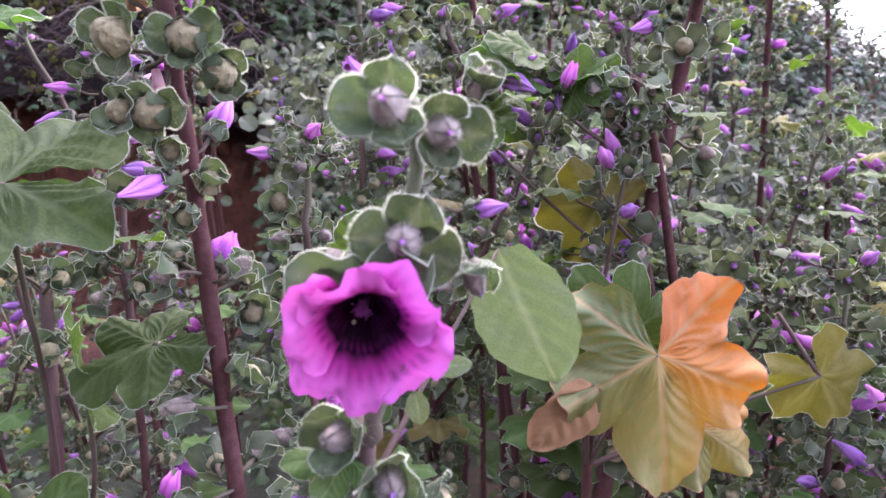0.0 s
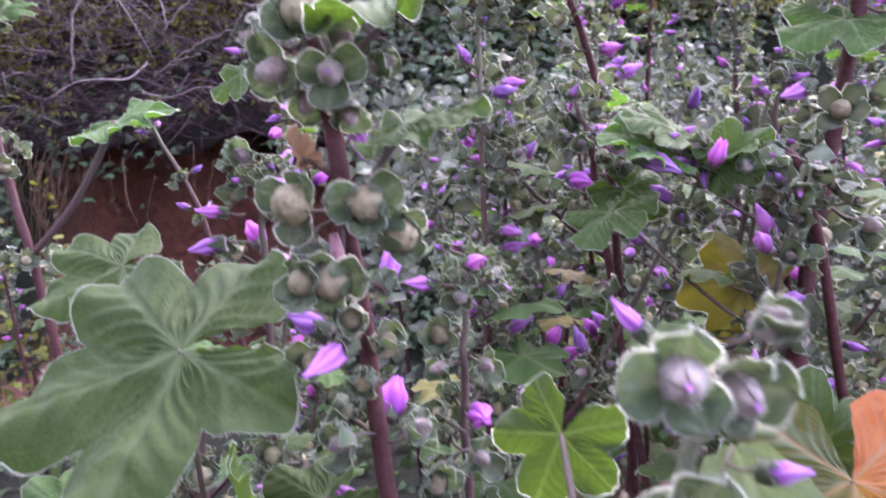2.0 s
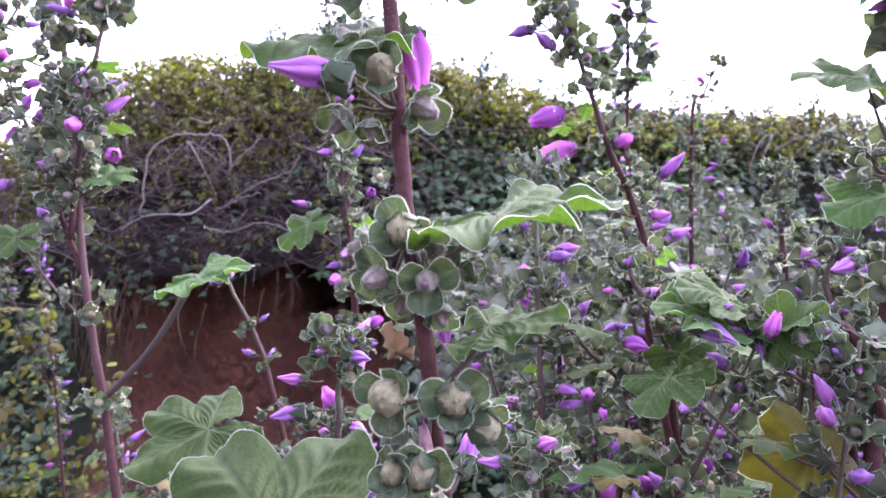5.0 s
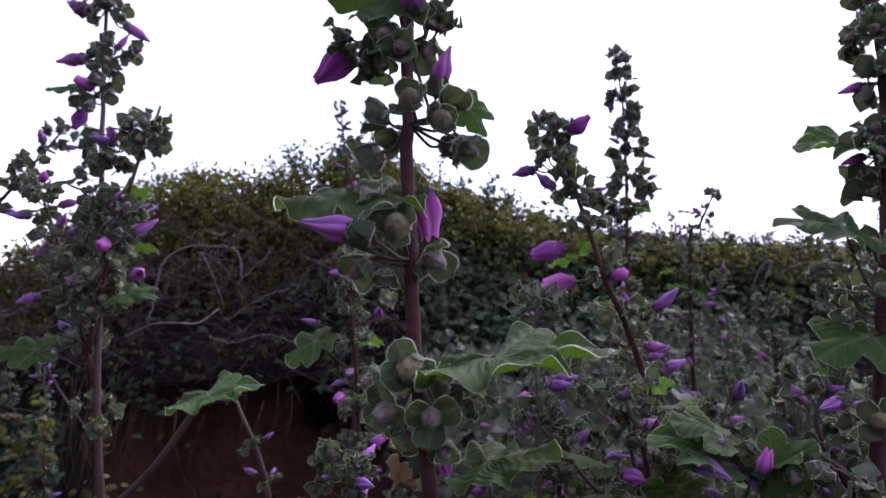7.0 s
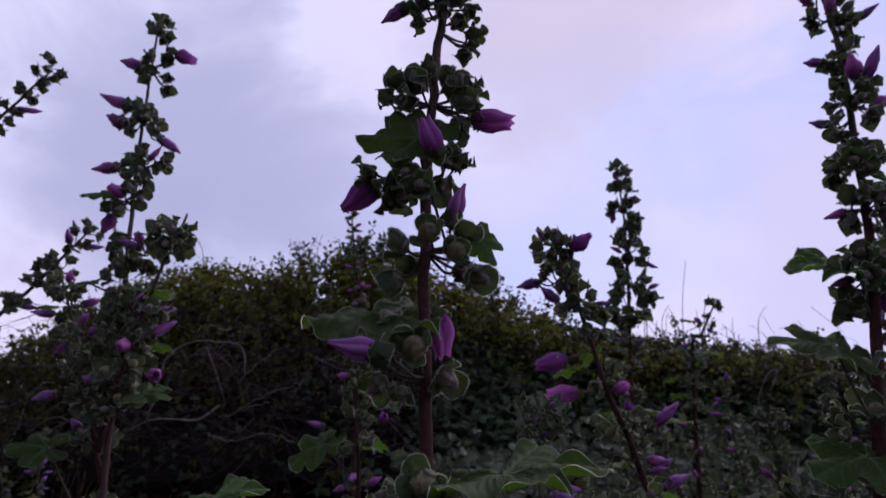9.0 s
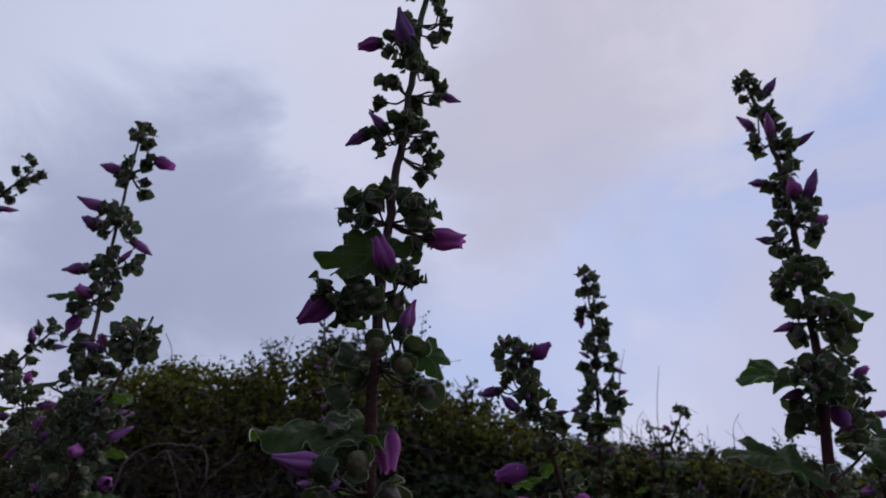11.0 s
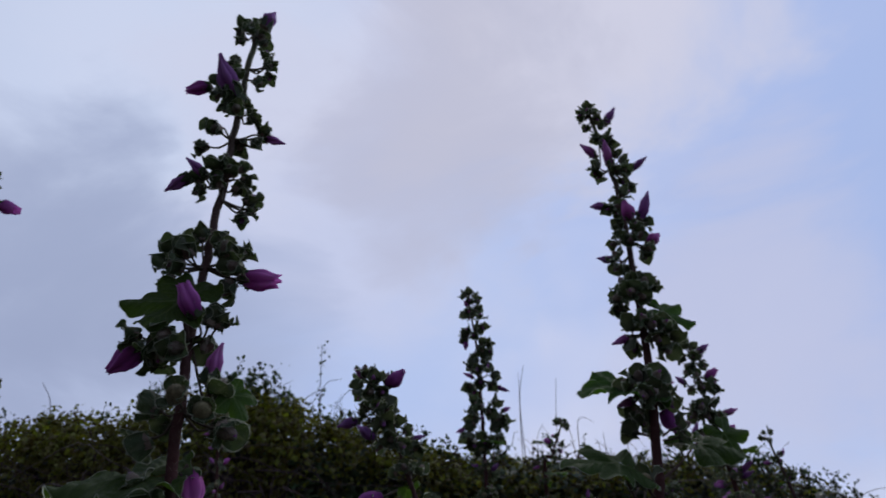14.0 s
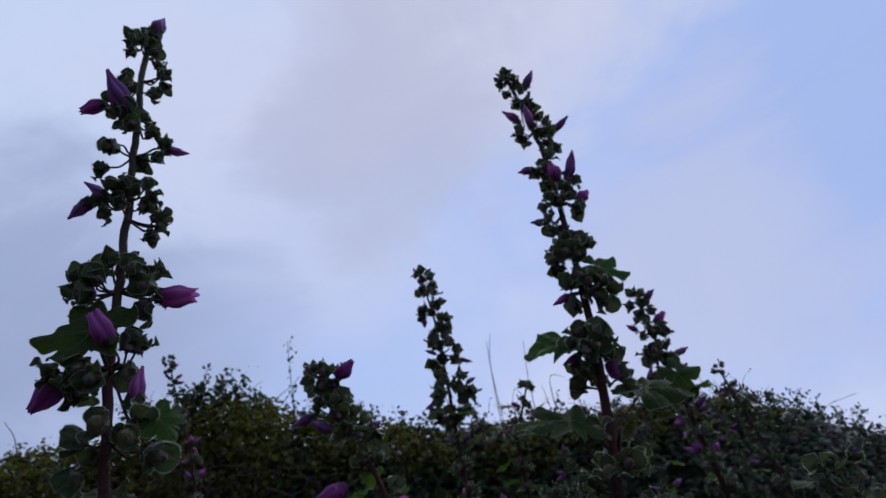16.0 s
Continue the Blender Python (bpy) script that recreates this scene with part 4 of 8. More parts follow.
    while len(olive[0]) < 10000:
        x = rnd.uniform(0.0, 7.0)
        c, f = bank_crest(x), bank_foot(x)
        lump = noise.noise((x * 1.7, 3.0, 7.0))
        p = Vector((x, f + rnd.uniform(0.55, 1.3), skyline(x) - 0.07 - 0.24 * rnd.random() ** 1.3 + 0.05 * lump + 0.05 * noise.noise((x * 6, 1, 1))))
        spray(ivy if x > 1.4 and rnd.random() < 0.7 else olive, rnd, p, Vector((0, -0.4, 1)), 0.10, (0.024, 0.046))
    for name, data, shape, mat, jit, label, cat in (
            ("ivy_cover", ivy, IVY_SHAPE, IVY, 0.45, "dark green ivy covering the earth bank", "ivy"),
            ("bramble_thicket", brm, OVAL_SHAPE, BRAMBLE, 0.8, "olive and yellowing bramble thicket overhanging the bank", "bramble"),
            ("hedge_growth", olive, OVAL_SHAPE, HEDGE, 0.8, "low mauve-brown and green hedge growth along the bank's crest", "hedge")):
        tagged(new(name, scatter(name, *data, shape, mat, 3, jit)), label, cat, "", "stuff")


cover_bank()


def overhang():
    """A solid lip added over the hollow to stop light coming through the leaves."""
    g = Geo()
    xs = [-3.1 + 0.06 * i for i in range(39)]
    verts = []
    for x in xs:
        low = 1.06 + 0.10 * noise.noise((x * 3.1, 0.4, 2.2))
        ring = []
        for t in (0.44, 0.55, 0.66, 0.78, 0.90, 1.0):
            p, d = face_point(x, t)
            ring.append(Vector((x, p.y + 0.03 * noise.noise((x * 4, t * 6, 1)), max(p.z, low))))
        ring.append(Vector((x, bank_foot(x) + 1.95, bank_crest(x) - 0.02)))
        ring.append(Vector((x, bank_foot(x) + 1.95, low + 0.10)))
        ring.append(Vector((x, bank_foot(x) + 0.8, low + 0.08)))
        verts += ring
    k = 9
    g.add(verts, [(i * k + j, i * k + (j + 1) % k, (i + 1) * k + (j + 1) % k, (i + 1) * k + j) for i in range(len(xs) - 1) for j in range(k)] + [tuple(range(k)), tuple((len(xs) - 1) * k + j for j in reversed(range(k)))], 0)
    tagged(new("bank_overhang", g.mesh("bank_overhang", [SHADE_SOIL])), "solid lip added under the bramble, darkened for the shade behind the leaves", "bank", "", "structure")


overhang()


def dead_twigs():
    rnd, g = random.Random(21), Geo()
    for k in range(560):
        x = rnd.uniform(-3.1, -0.8) if k < 440 else rnd.uniform(-4.0, 5.0)
        c, f = bank_crest(x), bank_foot(x)
        a = Vector((x, f + rnd.uniform(0.15, 0.5), c * rnd.uniform(0.56, 0.90)))
        way = Vector((rnd.uniform(-0.6, 0.6), rnd.uniform(-0.45, 0.05), rnd.uniform(-0.3, 0.35)))
        b = a + way * 0.5
        e = b + Vector((way.x * 0.9, way.y * 0.4, -rnd.uniform(0.0, 0.28)))
        a.y, b.y, e.y = a.y - 0.22, b.y - 0.22, e.y - 0.15
        r = rnd.uniform(0.0010, 0.0030) if k % 6 else rnd.uniform(0.003, 0.0055)
        kink = Vector((rnd.uniform(-.08, .08), rnd.uniform(-.06, .06), rnd.uniform(-.08, .08)))
        line = smooth_line([a, a.lerp(b, 0.5) + kink, b, b.lerp(e, 0.5) - kink * 0.7, e], 3)
        tube(g, line, [r * (1 - 0.05 * i) for i in range(len(line))], 4, 1 if k % 11 == 0 else 0)
    for k in range(260):
        p, d = face_point(rnd.uniform(-0.9, 2.6), rnd.uniform(0.35, 0.98))
        a = p + d * rnd.uniform(0.16, 0.30)
        way = Vector((rnd.uniform(-0.20, 0.20), rnd.uniform(-0.10, 0.02), rnd.uniform(-0.10, 0.16)))
        line = smooth_line([a, a + way * 0.5 + Vector((rnd.uniform(-.03, .03), 0, rnd.uniform(0.0, 0.05))), a + way], 3)
        tube(g, line, [rnd.uniform(0.0010, 0.0022)] * len(line), 3, k % 2)
    tagged(new("dead_twigs", g.mesh("dead_twigs", [TWIG, PALE_TWIG])), "tangled dead mauve-brown bramble stems", "twigs", "", "stuff")


dead_twigs()


def bramble_canes():
    """The pale dead canes that stand out in front of the thicket."""
    for points, r, word in (([(-1.80, 2.60, 1.35), (-1.732, 2.55, 1.564), (-1.693, 2.55, 1.638), (-1.606, 2.55, 1.677), (-1.461, 2.55, 1.676), (-1.375, 2.55, 1.646), (-1.352, 2.55, 1.530)], 0.0046, "arching"),
                      ([(-1.46, 2.60, 1.36), (-1.315, 2.55, 1.405), (-1.230, 2.55, 1.429)], 0.0028, "straight"), ([(-1.40, 2.60, 1.39), (-1.243, 2.55, 1.457), (-1.10, 2.56, 1.51)], 0.0028, "slanting"),
                      ([(-1.375, 2.55, 1.501), (-1.311, 2.55, 1.570), (-1.230, 2.57, 1.65)], 0.0028, "rising"), ([(-1.50, 2.58, 1.30), (-1.446, 2.55, 1.287), (-1.359, 2.55, 1.275), (-1.237, 2.55, 1.307), (-1.12, 2.56, 1.27)], 0.0028, "crooked")):
        line = smooth_line(points, 6)
        line = [q + Vector((noise.noise((i * 0.7, r * 900, 1.0)), 0, noise.noise((i * 0.7, r * 900, 5.0)))) * 0.012 for i, q in enumerate(line)]
        g = Geo()
        tube(g, line, [r * (1 - 0.35 * i / len(line)) for i in range(len(line))], 6, 0)
        tagged(new("bramble_cane", g.mesh("bramble_cane", [PALE_TWIG])), f"{word} bleached dead bramble cane before the bank", "cane", "bramble canes")


bramble_canes()


def earth_face():
    """Clods, stones and hanging roots on the bare earth of the hollow."""
    rnd, g = random.Random(25), Geo()
    for _ in range(2600):
        x = rnd.uniform(-2.75, -0.95)
        y = bank_foot(x) + rnd.uniform(0.15, 1.15)
        if hollow(x) < 0.3:
            continue
        z = ground_height(x, y)
        if z > 1.35:
            continue
        r = 0.008 + 0.045 * rnd.random() ** 3
        c = Vector((x, y, z))
        verts = [c + Vector((math.cos(a) * math.cos(e), math.sin(a) * math.cos(e), math.sin(e))) * r * rnd.uniform(0.7, 1.25) for e in (-0.9, 0.0, 0.9) for a in (0.3, 1.55, 2.8, 4.05, 5.3)]
        faces = [(i * 5 + k, i * 5 + (k + 1) % 5, (i + 1) * 5 + (k + 1) % 5, (i + 1) * 5 + k) for i in range(2) for k in range(5)] + [(10, 11, 12, 13, 14), (4, 3, 2, 1, 0)]
        g.add(verts, faces, 0)
    tagged(new("earth_clods", g.mesh("earth_clods", [EARTH])), "red earth clods and stones on the bare bank", "earth", "", "stuff")
    g = Geo()
    for k in range(70):
        x = rnd.gauss(-2.36, 0.08) if k < 60 else rnd.uniform(-2.7, -1.0)
        top = Vector((x, bank_foot(x) + rnd.uniform(0.25, 0.45), rnd.uniform(0.9, 1.15)))
        drop = rnd.uniform(0.2, 0.6)
        line = smooth_line([top, top + Vector((rnd.uniform(-.06, .06), -0.05, -drop * 0.5)), top + Vector((rnd.uniform(-.12, .12), -0.04, -drop))], 3)
        tube(g, line, [0.0035, 0.003, 0.003, 0.0025, 0.002, 0.0015, 0.001], 3, 0)
    tagged(new("dry_straw", g.mesh("dry_straw", [STRAW])), "dry buff straw and roots hanging over the bare earth", "straw", "", "stuff")


STRAW = plain_material("dry_buff_straw", (0.10, 0.062, 0.034), (0.19, 0.12, 0.07), 60, 0.85, 0.3, 0.001, 0.0, True, 0.3)
earth_face()


def crest_sprigs():
    """Leafy shoots and thin grass stalks that stand up along the skyline."""
    rnd, g = random.Random(31), Geo()
    spots, normals, sizes = [], [], []

    def shoot(points, r, leaves, leaf, spread):
        line = smooth_line(points, 5)
        tube(g, line, [r * (1 - 0.6 * i / (len(line) - 1)) for i in range(len(line))], 4, 0)
        for _ in range(leaves):
            t = rnd.random() ** 0.8
            spots.append(line[min(len(line) - 1, int(t * len(line)))] + Vector((rnd.gauss(0, spread), rnd.gauss(0, spread), rnd.gauss(0, spread * 0.7))))
            normals.append((rnd.gauss(0, 1), rnd.gauss(0, 1), 0.6)), sizes.append(rnd.uniform(*leaf) * (1.2 - 0.5 * t))

    for k in range(330):
        x = rnd.uniform(-4.5, 6.5) if k % 3 else rnd.gauss(rnd.choice((-1.55, -1.3, -1.1, -0.95, -0.45, -0.2, 0.3, 2.1, 2.6)), 0.09)
        bare = rnd.random() < 0.10
        tall = 0.07 + 0.17 * rnd.random() ** 1.7
        a = Vector((x, bank_foot(x) + rnd.uniform(0.5, 1.1), skyline(x) - 0.11))
        lean = Vector((rnd.uniform(-0.4, 0.4), rnd.uniform(-0.2, 0.2), 1)) * tall
        shoot([a, a + lean * 0.55 + Vector((rnd.uniform(-0.03, 0.03), 0, 0)), a + lean + Vector((rnd.uniform(-0.05, 0.05), 0, -0.02))], 0.0028, 0 if bare else int(tall * 120), (0.020, 0.040), 0.016)
    # thin bent grass stalks
    for k in range(30):
        x = rnd.uniform(-0.95, -0.35) if k < 9 else rnd.uniform(0.3, 1.3)
        a = Vector((x, bank_foot(x) + rnd.uniform(0.5, 0.9), skyline(x) - 0.10))
        tall = rnd.uniform(0.12, 0.34)
        bend = rnd.uniform(-0.14, 0.14)
        shoot([a, a + Vector((bend * 0.2, 0, tall * 0.6)), a + Vector((bend, 0, tall * rnd.uniform(0.85, 1.0)))], 0.0026, 0, (0, 0), 0)
    for points in ([(0.49, 4.29, 1.90), (0.51, 4.30, 2.38), (0.57, 4.32, 2.63)], [(0.47, 4.28, 1.90), (0.49, 4.29, 2.20), (0.53, 4.31, 2.58)], [(0.72, 4.37, 1.90), (0.74, 4.37, 2.24), (0.79, 4.39, 2.54)],
                   [(0.86, 4.40, 1.90), (0.88, 4.41, 2.20), (0.92, 4.41, 2.26), (1.00, 4.44, 2.23)], [(-0.75, 3.82, 2.20), (-0.71, 3.84, 2.46), (-0.60, 3.85, 2.50)], [(2.80, 4.99, 1.58), (2.95, 5.02, 1.68), (3.25, 5.10, 1.72)]):
        shoot(points, 0.0034, 0, (0, 0), 0)
    # one tall thin leafy shoot, a round-leaved one at the thicket's edge, and a small bush on its crown
    shoot([(-0.74, 3.83, 2.22), (-0.73, 3.83, 2.50), (-0.72, 3.83, 2.73)], 0.0040, 46, (0.018, 0.032), 0.020)
    shoot([(-2.19, 3.55, 2.20), (-2.21, 3.55, 2.42), (-2.27, 3.54, 2.54)], 0.0045, 0, (0, 0), 0)
    for dx, dz in ((-0.06, 0.07), (0.02, 0.10), (-0.07, 0.0), (0.03, 0.02), (-0.02, -0.05), (0.06, -0.03)):
        spots.append(Vector((-2.21 + dx, 3.53, 2.22 + dz))), normals.append((0.2 * dx, -1, 0.3)), sizes.append(0.066)
    for k in range(16):
        a = Vector((-1.22 + rnd.gauss(0, 0.14), 3.65 + rnd.uniform(-0.1, 0.2), 2.34))
        b = a + Vector((rnd.uniform(-0.10, 0.10), 0, rnd.uniform(0.10, 0.26)))
        shoot([a, a.lerp(b, 0.5) + Vector((rnd.uniform(-0.02, 0.02), 0, 0)), b], 0.0034, 26, (0.026, 0.048), 0.024)
    tagged(new("skyline_stalks", g.mesh("skyline_stalks", [TWIG])), "thin dry stalks standing above the hedge", "stalks", "", "stuff")
    tagged(new("skyline_shoots", scatter("skyline_shoots", spots, normals, sizes, OVAL_SHAPE, IVY, 5, 0.6)), "small leafy shoots along the hedge's skyline", "shoots", "", "stuff")


crest_sprigs()


def low_growth():
    """Weeds and grass under the mallows."""
    rnd = random.Random(41)
    p, n, s = [], [], []
    while len(p) < 8000:
        x, y = rnd.gauss(0, 2.6), rnd.gauss(0.4, 1.7)
        if y > bank_foot(x) - 0.3 or noise.noise((x * 0.9, y * 0.9, 3.3)) < -0.28:
            continue
        p.append((x, y, ground_height(x, y) + rnd.uniform(0.0, 0.42) * (0.55 + noise.noise((x * 2, y * 2, 5)))))
        n.append((rnd.gauss(0, 0.8), -0.4, 0.8)), s.append(rnd.uniform(0.03, 0.075))
    tagged(new("undergrowth", scatter("undergrowth", p, n, s, OVAL_SHAPE, GRASS, 6, 0.5)), "green weeds and grass under the mallows", "weeds", "", "stuff")


low_growth()


def mallow_foliage():
    """The soft mass of round mallow leaves and cups between the stems."""
    rnd = random.Random(43)
    p, n, s = [], [], []
    while len(p) < 10000:
        x, y = rnd.gauss(0.75, 0.75), rnd.gauss(2.05, 0.65)
        edge = ((x - 0.95) / 1.75) ** 2 + ((y - 2.2) / 1.2) ** 2 + 0.5 * noise.noise((x * 1.3, y * 1.3, 6.6))
        if y > bank_foot(x) + 0.15 or edge > 1.0 or y < 1.1 or (hollow(x) > 0.1 and y > 2.0) or x < -0.62 or (x < -0.28 * y and noise.noise((x * 4, y * 4, 1.1)) < 0.2):
            continue
        top = 1.00 + 0.17 * (y - 1.0) - 0.30 * ease((x / y - 0.22) / 0.22) + 0.13 * noise.noise((x * 3.2, y * 3.2, 2.0)) + 0.07 * noise.noise((x * 9, y * 9, 4.0))
        p.append((x, y, top - 0.55 * rnd.random() ** 1.6))
        n.append((rnd.gauss(0, 0.6), -0.8, 0.7)), s.append(rnd.uniform(0.022, 0.050))
    tagged(new("mallow_foliage", scatter("mallow_foliage", p, n, s, ROUND_SHAPE, BRACT_MASS, 8, 0.6, -0.35)), "mass of round grey-green mallow leaves on the slope", "foliage", "", "stuff")


ROUND_SHAPE = [(0.06, 0.30), (0.40, 0.46), (0.80, 0.34)]
BRACT_MASS = leaf_material("grey_green_mallow_leaf", (0.036, 0.046, 0.028), (0.082, 0.094, 0.060), (0.13, 0.14, 0.10), 0.02, 0.28, 0.05, True, 0.6, through_color=(1.25, 1.30, 0.95))
mallow_foliage()


# ---- mallows close by ----
def mallow(place, label):
    return thing("mallow_plant", place, label, "plant", "mallow plants")


def flower_stem():
    """The stem with the open flower."""
    rnd = random.Random(1)
    plant = mallow((-0.05, 0.27, 0.0), "downy mallow stem with one open magenta flower and fat buds")
    axis_line(plant, [(-0.05, 0.27, 0), (-0.045, 0.23, 0.5), (-0.028, 0.195, 0.9), (-0.021, 0.192, 0.955), (-0.009, 0.196, 1.028), (-0.008, 0.198, 1.052)], 0.0042, 0.0017, "stem", 12, 2200, 10, 1, (0.55, 1.12))
    blooms = [
        ("flower_bud", (-0.0143, 0.184, 1.0499), (-0.1, -1, 0.15), 0.98, 22, (355, 95, 205)), ("flower_bud", (-0.0002, 0.194, 1.0432), (0.2, -1, -0.05), 0.90, 24, (5, 265, 160)),
        ("flower_bud", (0.0090, 0.203, 1.0551), (0.45, -0.6, 0.6), 0.68, 52, (40, 250, 150)), ("flower_bud", (-0.0111, 0.187, 1.0124), (0.02, -1, 0.15), 0.95, 20, (335, 85, 245)),
        ("flower_bud", (-0.0298, 0.190, 1.0061), (-0.45, -0.8, -0.35), 0.80, 50, (20, 110, 250)), ("rolled_flower", (0.0074, 0.197, 1.0200), (0.9, -0.45, 0.05), 0.48, 60, (20, 130, 230)),
        ("flower_bud", (0.0076, 0.200, 1.0027), (0.35, -0.5, -0.75), 0.80, 40, (10, 130, 250)), ("flower_bud", (-0.0309, 0.188, 0.9517), (-0.3, -0.9, 0.3), 0.85, 40, (60, 180, 300))]
    lower_blooms = [
        ("flower_bud", (-0.0158, 0.180, 0.9413), (0.15, -1, 0.2), 0.95, 35, (30, 150, 270)), ("rolled_flower", (-0.0420, 0.188, 0.9333), (-0.4, -0.8, -0.3), 0.42, 55, (0, 120, 240)),
        ("fruit", (-0.006, 0.205, 0.918), (0.6, -0.3, 0.2), 1.0, 40, (0, 120, 240)),
        ("rolled_flower", (-0.0185, 0.200, 1.054), (-0.7, 0.1, 0.6), 0.42, 60, (0, 120, 240)), ("fruit", (-0.034, 0.20, 0.895), (-0.5, -0.5, 0.2), 1.05, 40, (20, 140, 250)), ("fruit", (-0.012, 0.19, 0.880), (0.4, -0.7, 0.3), 1.05, 40, (0, 120, 240))]
    for kind, at, axis, size, splay, angles in blooms + lower_blooms:
        set_flower(plant, kind, at, axis, size, rnd, True, 3, splay, True, False, angles)
    # the open flower: petals, column and the three bracts behind it
    axis = Vector((0.02, -1, -0.12))
    flower = part("open_flower", flower_base(), plant, placed(Vector((-0.0218, 0.1800, 0.9980)) - plant.location, facing(axis)), "open magenta flower with a dark throat")
    for k in range(5):
        a = 2 * math.pi * k / 5 + 0.25
        bend = Matrix.Rotation(radians((-22, -12, 4, 6, -9)[k]), 4, "Y")
        size = (0.98, 1.0, 1.08, 1.06, 1.02)[k]
        part("petal", open_petal(200 + k), flower, Matrix.Rotation(a, 4, "Z") @ bend @ Matrix.Scale(size * 1.06, 4))
    part("stamen_column", flower_heart(), flower)
    for k in range(3):
        mm = Matrix.Rotation(2.1 * k - 1.0, 4, "Z") @ Matrix.Translation((0.002, 0, -0.002)) @ Matrix.Rotation(radians(-12), 4, "Y") @ Matrix.Scale(1.35, 4)
        part("bract", BRACTS[k], flower, mm)
    set_leaf(plant, (0.022, 0.262, 0.994), (0.38, 0.05, -0.92), (-0.25, -1, 0.10), 0.035, rnd, True, OVATE, (-0.026, 0.196, 0.925), "", 0.0012)
    for at, tip in (((-0.0030, 0.198, 0.9700), (1, 0, 0.05)), ((-0.0088, 0.198, 0.9615), (0.15, 0, -1))):
        set_leaf(plant, at, tip, (0.1, -1, 0.15), 0.0062, rnd, True, OVATE, (-0.016, 0.193, 0.968), "", 0.0009)
    set_leaf(plant, (-0.035, 0.300, 0.979), (-0.35, 0.0, -0.9), (0.0, -0.75, 0.65), 0.036, rnd, True, LEAVES[1], (-0.03, 0.20, 0.93))
    set_leaf(plant, (-0.030, 0.190, 0.944), (-1, -0.15, 0.02), (0.0, -0.45, 0.9), 0.020, rnd, True, LEAVES[0], (-0.022, 0.192, 0.944))


def flower_base():
    g = Geo()
    stalk(g, 0, 0.0013, 7, 0.011)
    dome(g, 0.0048, 0.0050, -0.0060, 16, 5, 0.1, 1, 0.0, 0.5, 3)
    ring = [(0.0034 * math.cos(0.5236 * k), 0.0034 * math.sin(0.5236 * k), 0.0016) for k in range(12)]
    g.add(ring + [(0, 0, 0.0004)], [(k, (k + 1) % 12, 12) for k in range(12)], 2, 0.0, 0.0)
    return g.mesh("flower_base", [STEM, CALYX, PETAL])


def ovate_leaf(name, seed, material, width=0.60):
    """A broad undivided leaf: foot at the origin, two metres long before it is scaled."""
    g = Geo()
    rows, cols, verts, vein = 22, 16, [], []
    for i in range(rows + 1):
        s = i / rows
        half = width * (math.sin(math.pi * min(1.0, 0.10 + 0.90 * s)) ** 0.62 if s < 1 else 0.02)
        for j in range(cols + 1):
            c = -1 + 2 * j / cols
            side = (s * 6.0 - abs(c) * 1.6) % 1.0
            edge = 1 + 0.03 * math.sin(s * 31 + seed) * abs(c)
            z = -0.16 * s * s * 2 + 0.12 * abs(c) * half + 0.035 * math.cos(side * 6.283) * (1 - abs(c) ** 4) + 0.05 * abs(c) ** 3 * math.sin(s * 11 + seed) + 0.06 * noise.noise((s * 4, c * 2, seed * 1.0))
            verts.append((2 * s, c * half * edge, z))
            vein.append(0.7 * math.exp(-(c / 0.05) ** 2) + 0.35 * math.exp(-((side - 0.5) / 0.09) ** 2))
    w = cols + 1
    g.add(verts, [(i * w + j, (i + 1) * w + j, (i + 1) * w + j + 1, i * w + j + 1) for i in range(rows) for j in range(cols)], 0, vein, 0.5)
    return g.mesh(name, [material])


OVATE = ovate_leaf("ovate_leaf", 133, DOWNY)
flower_stem()


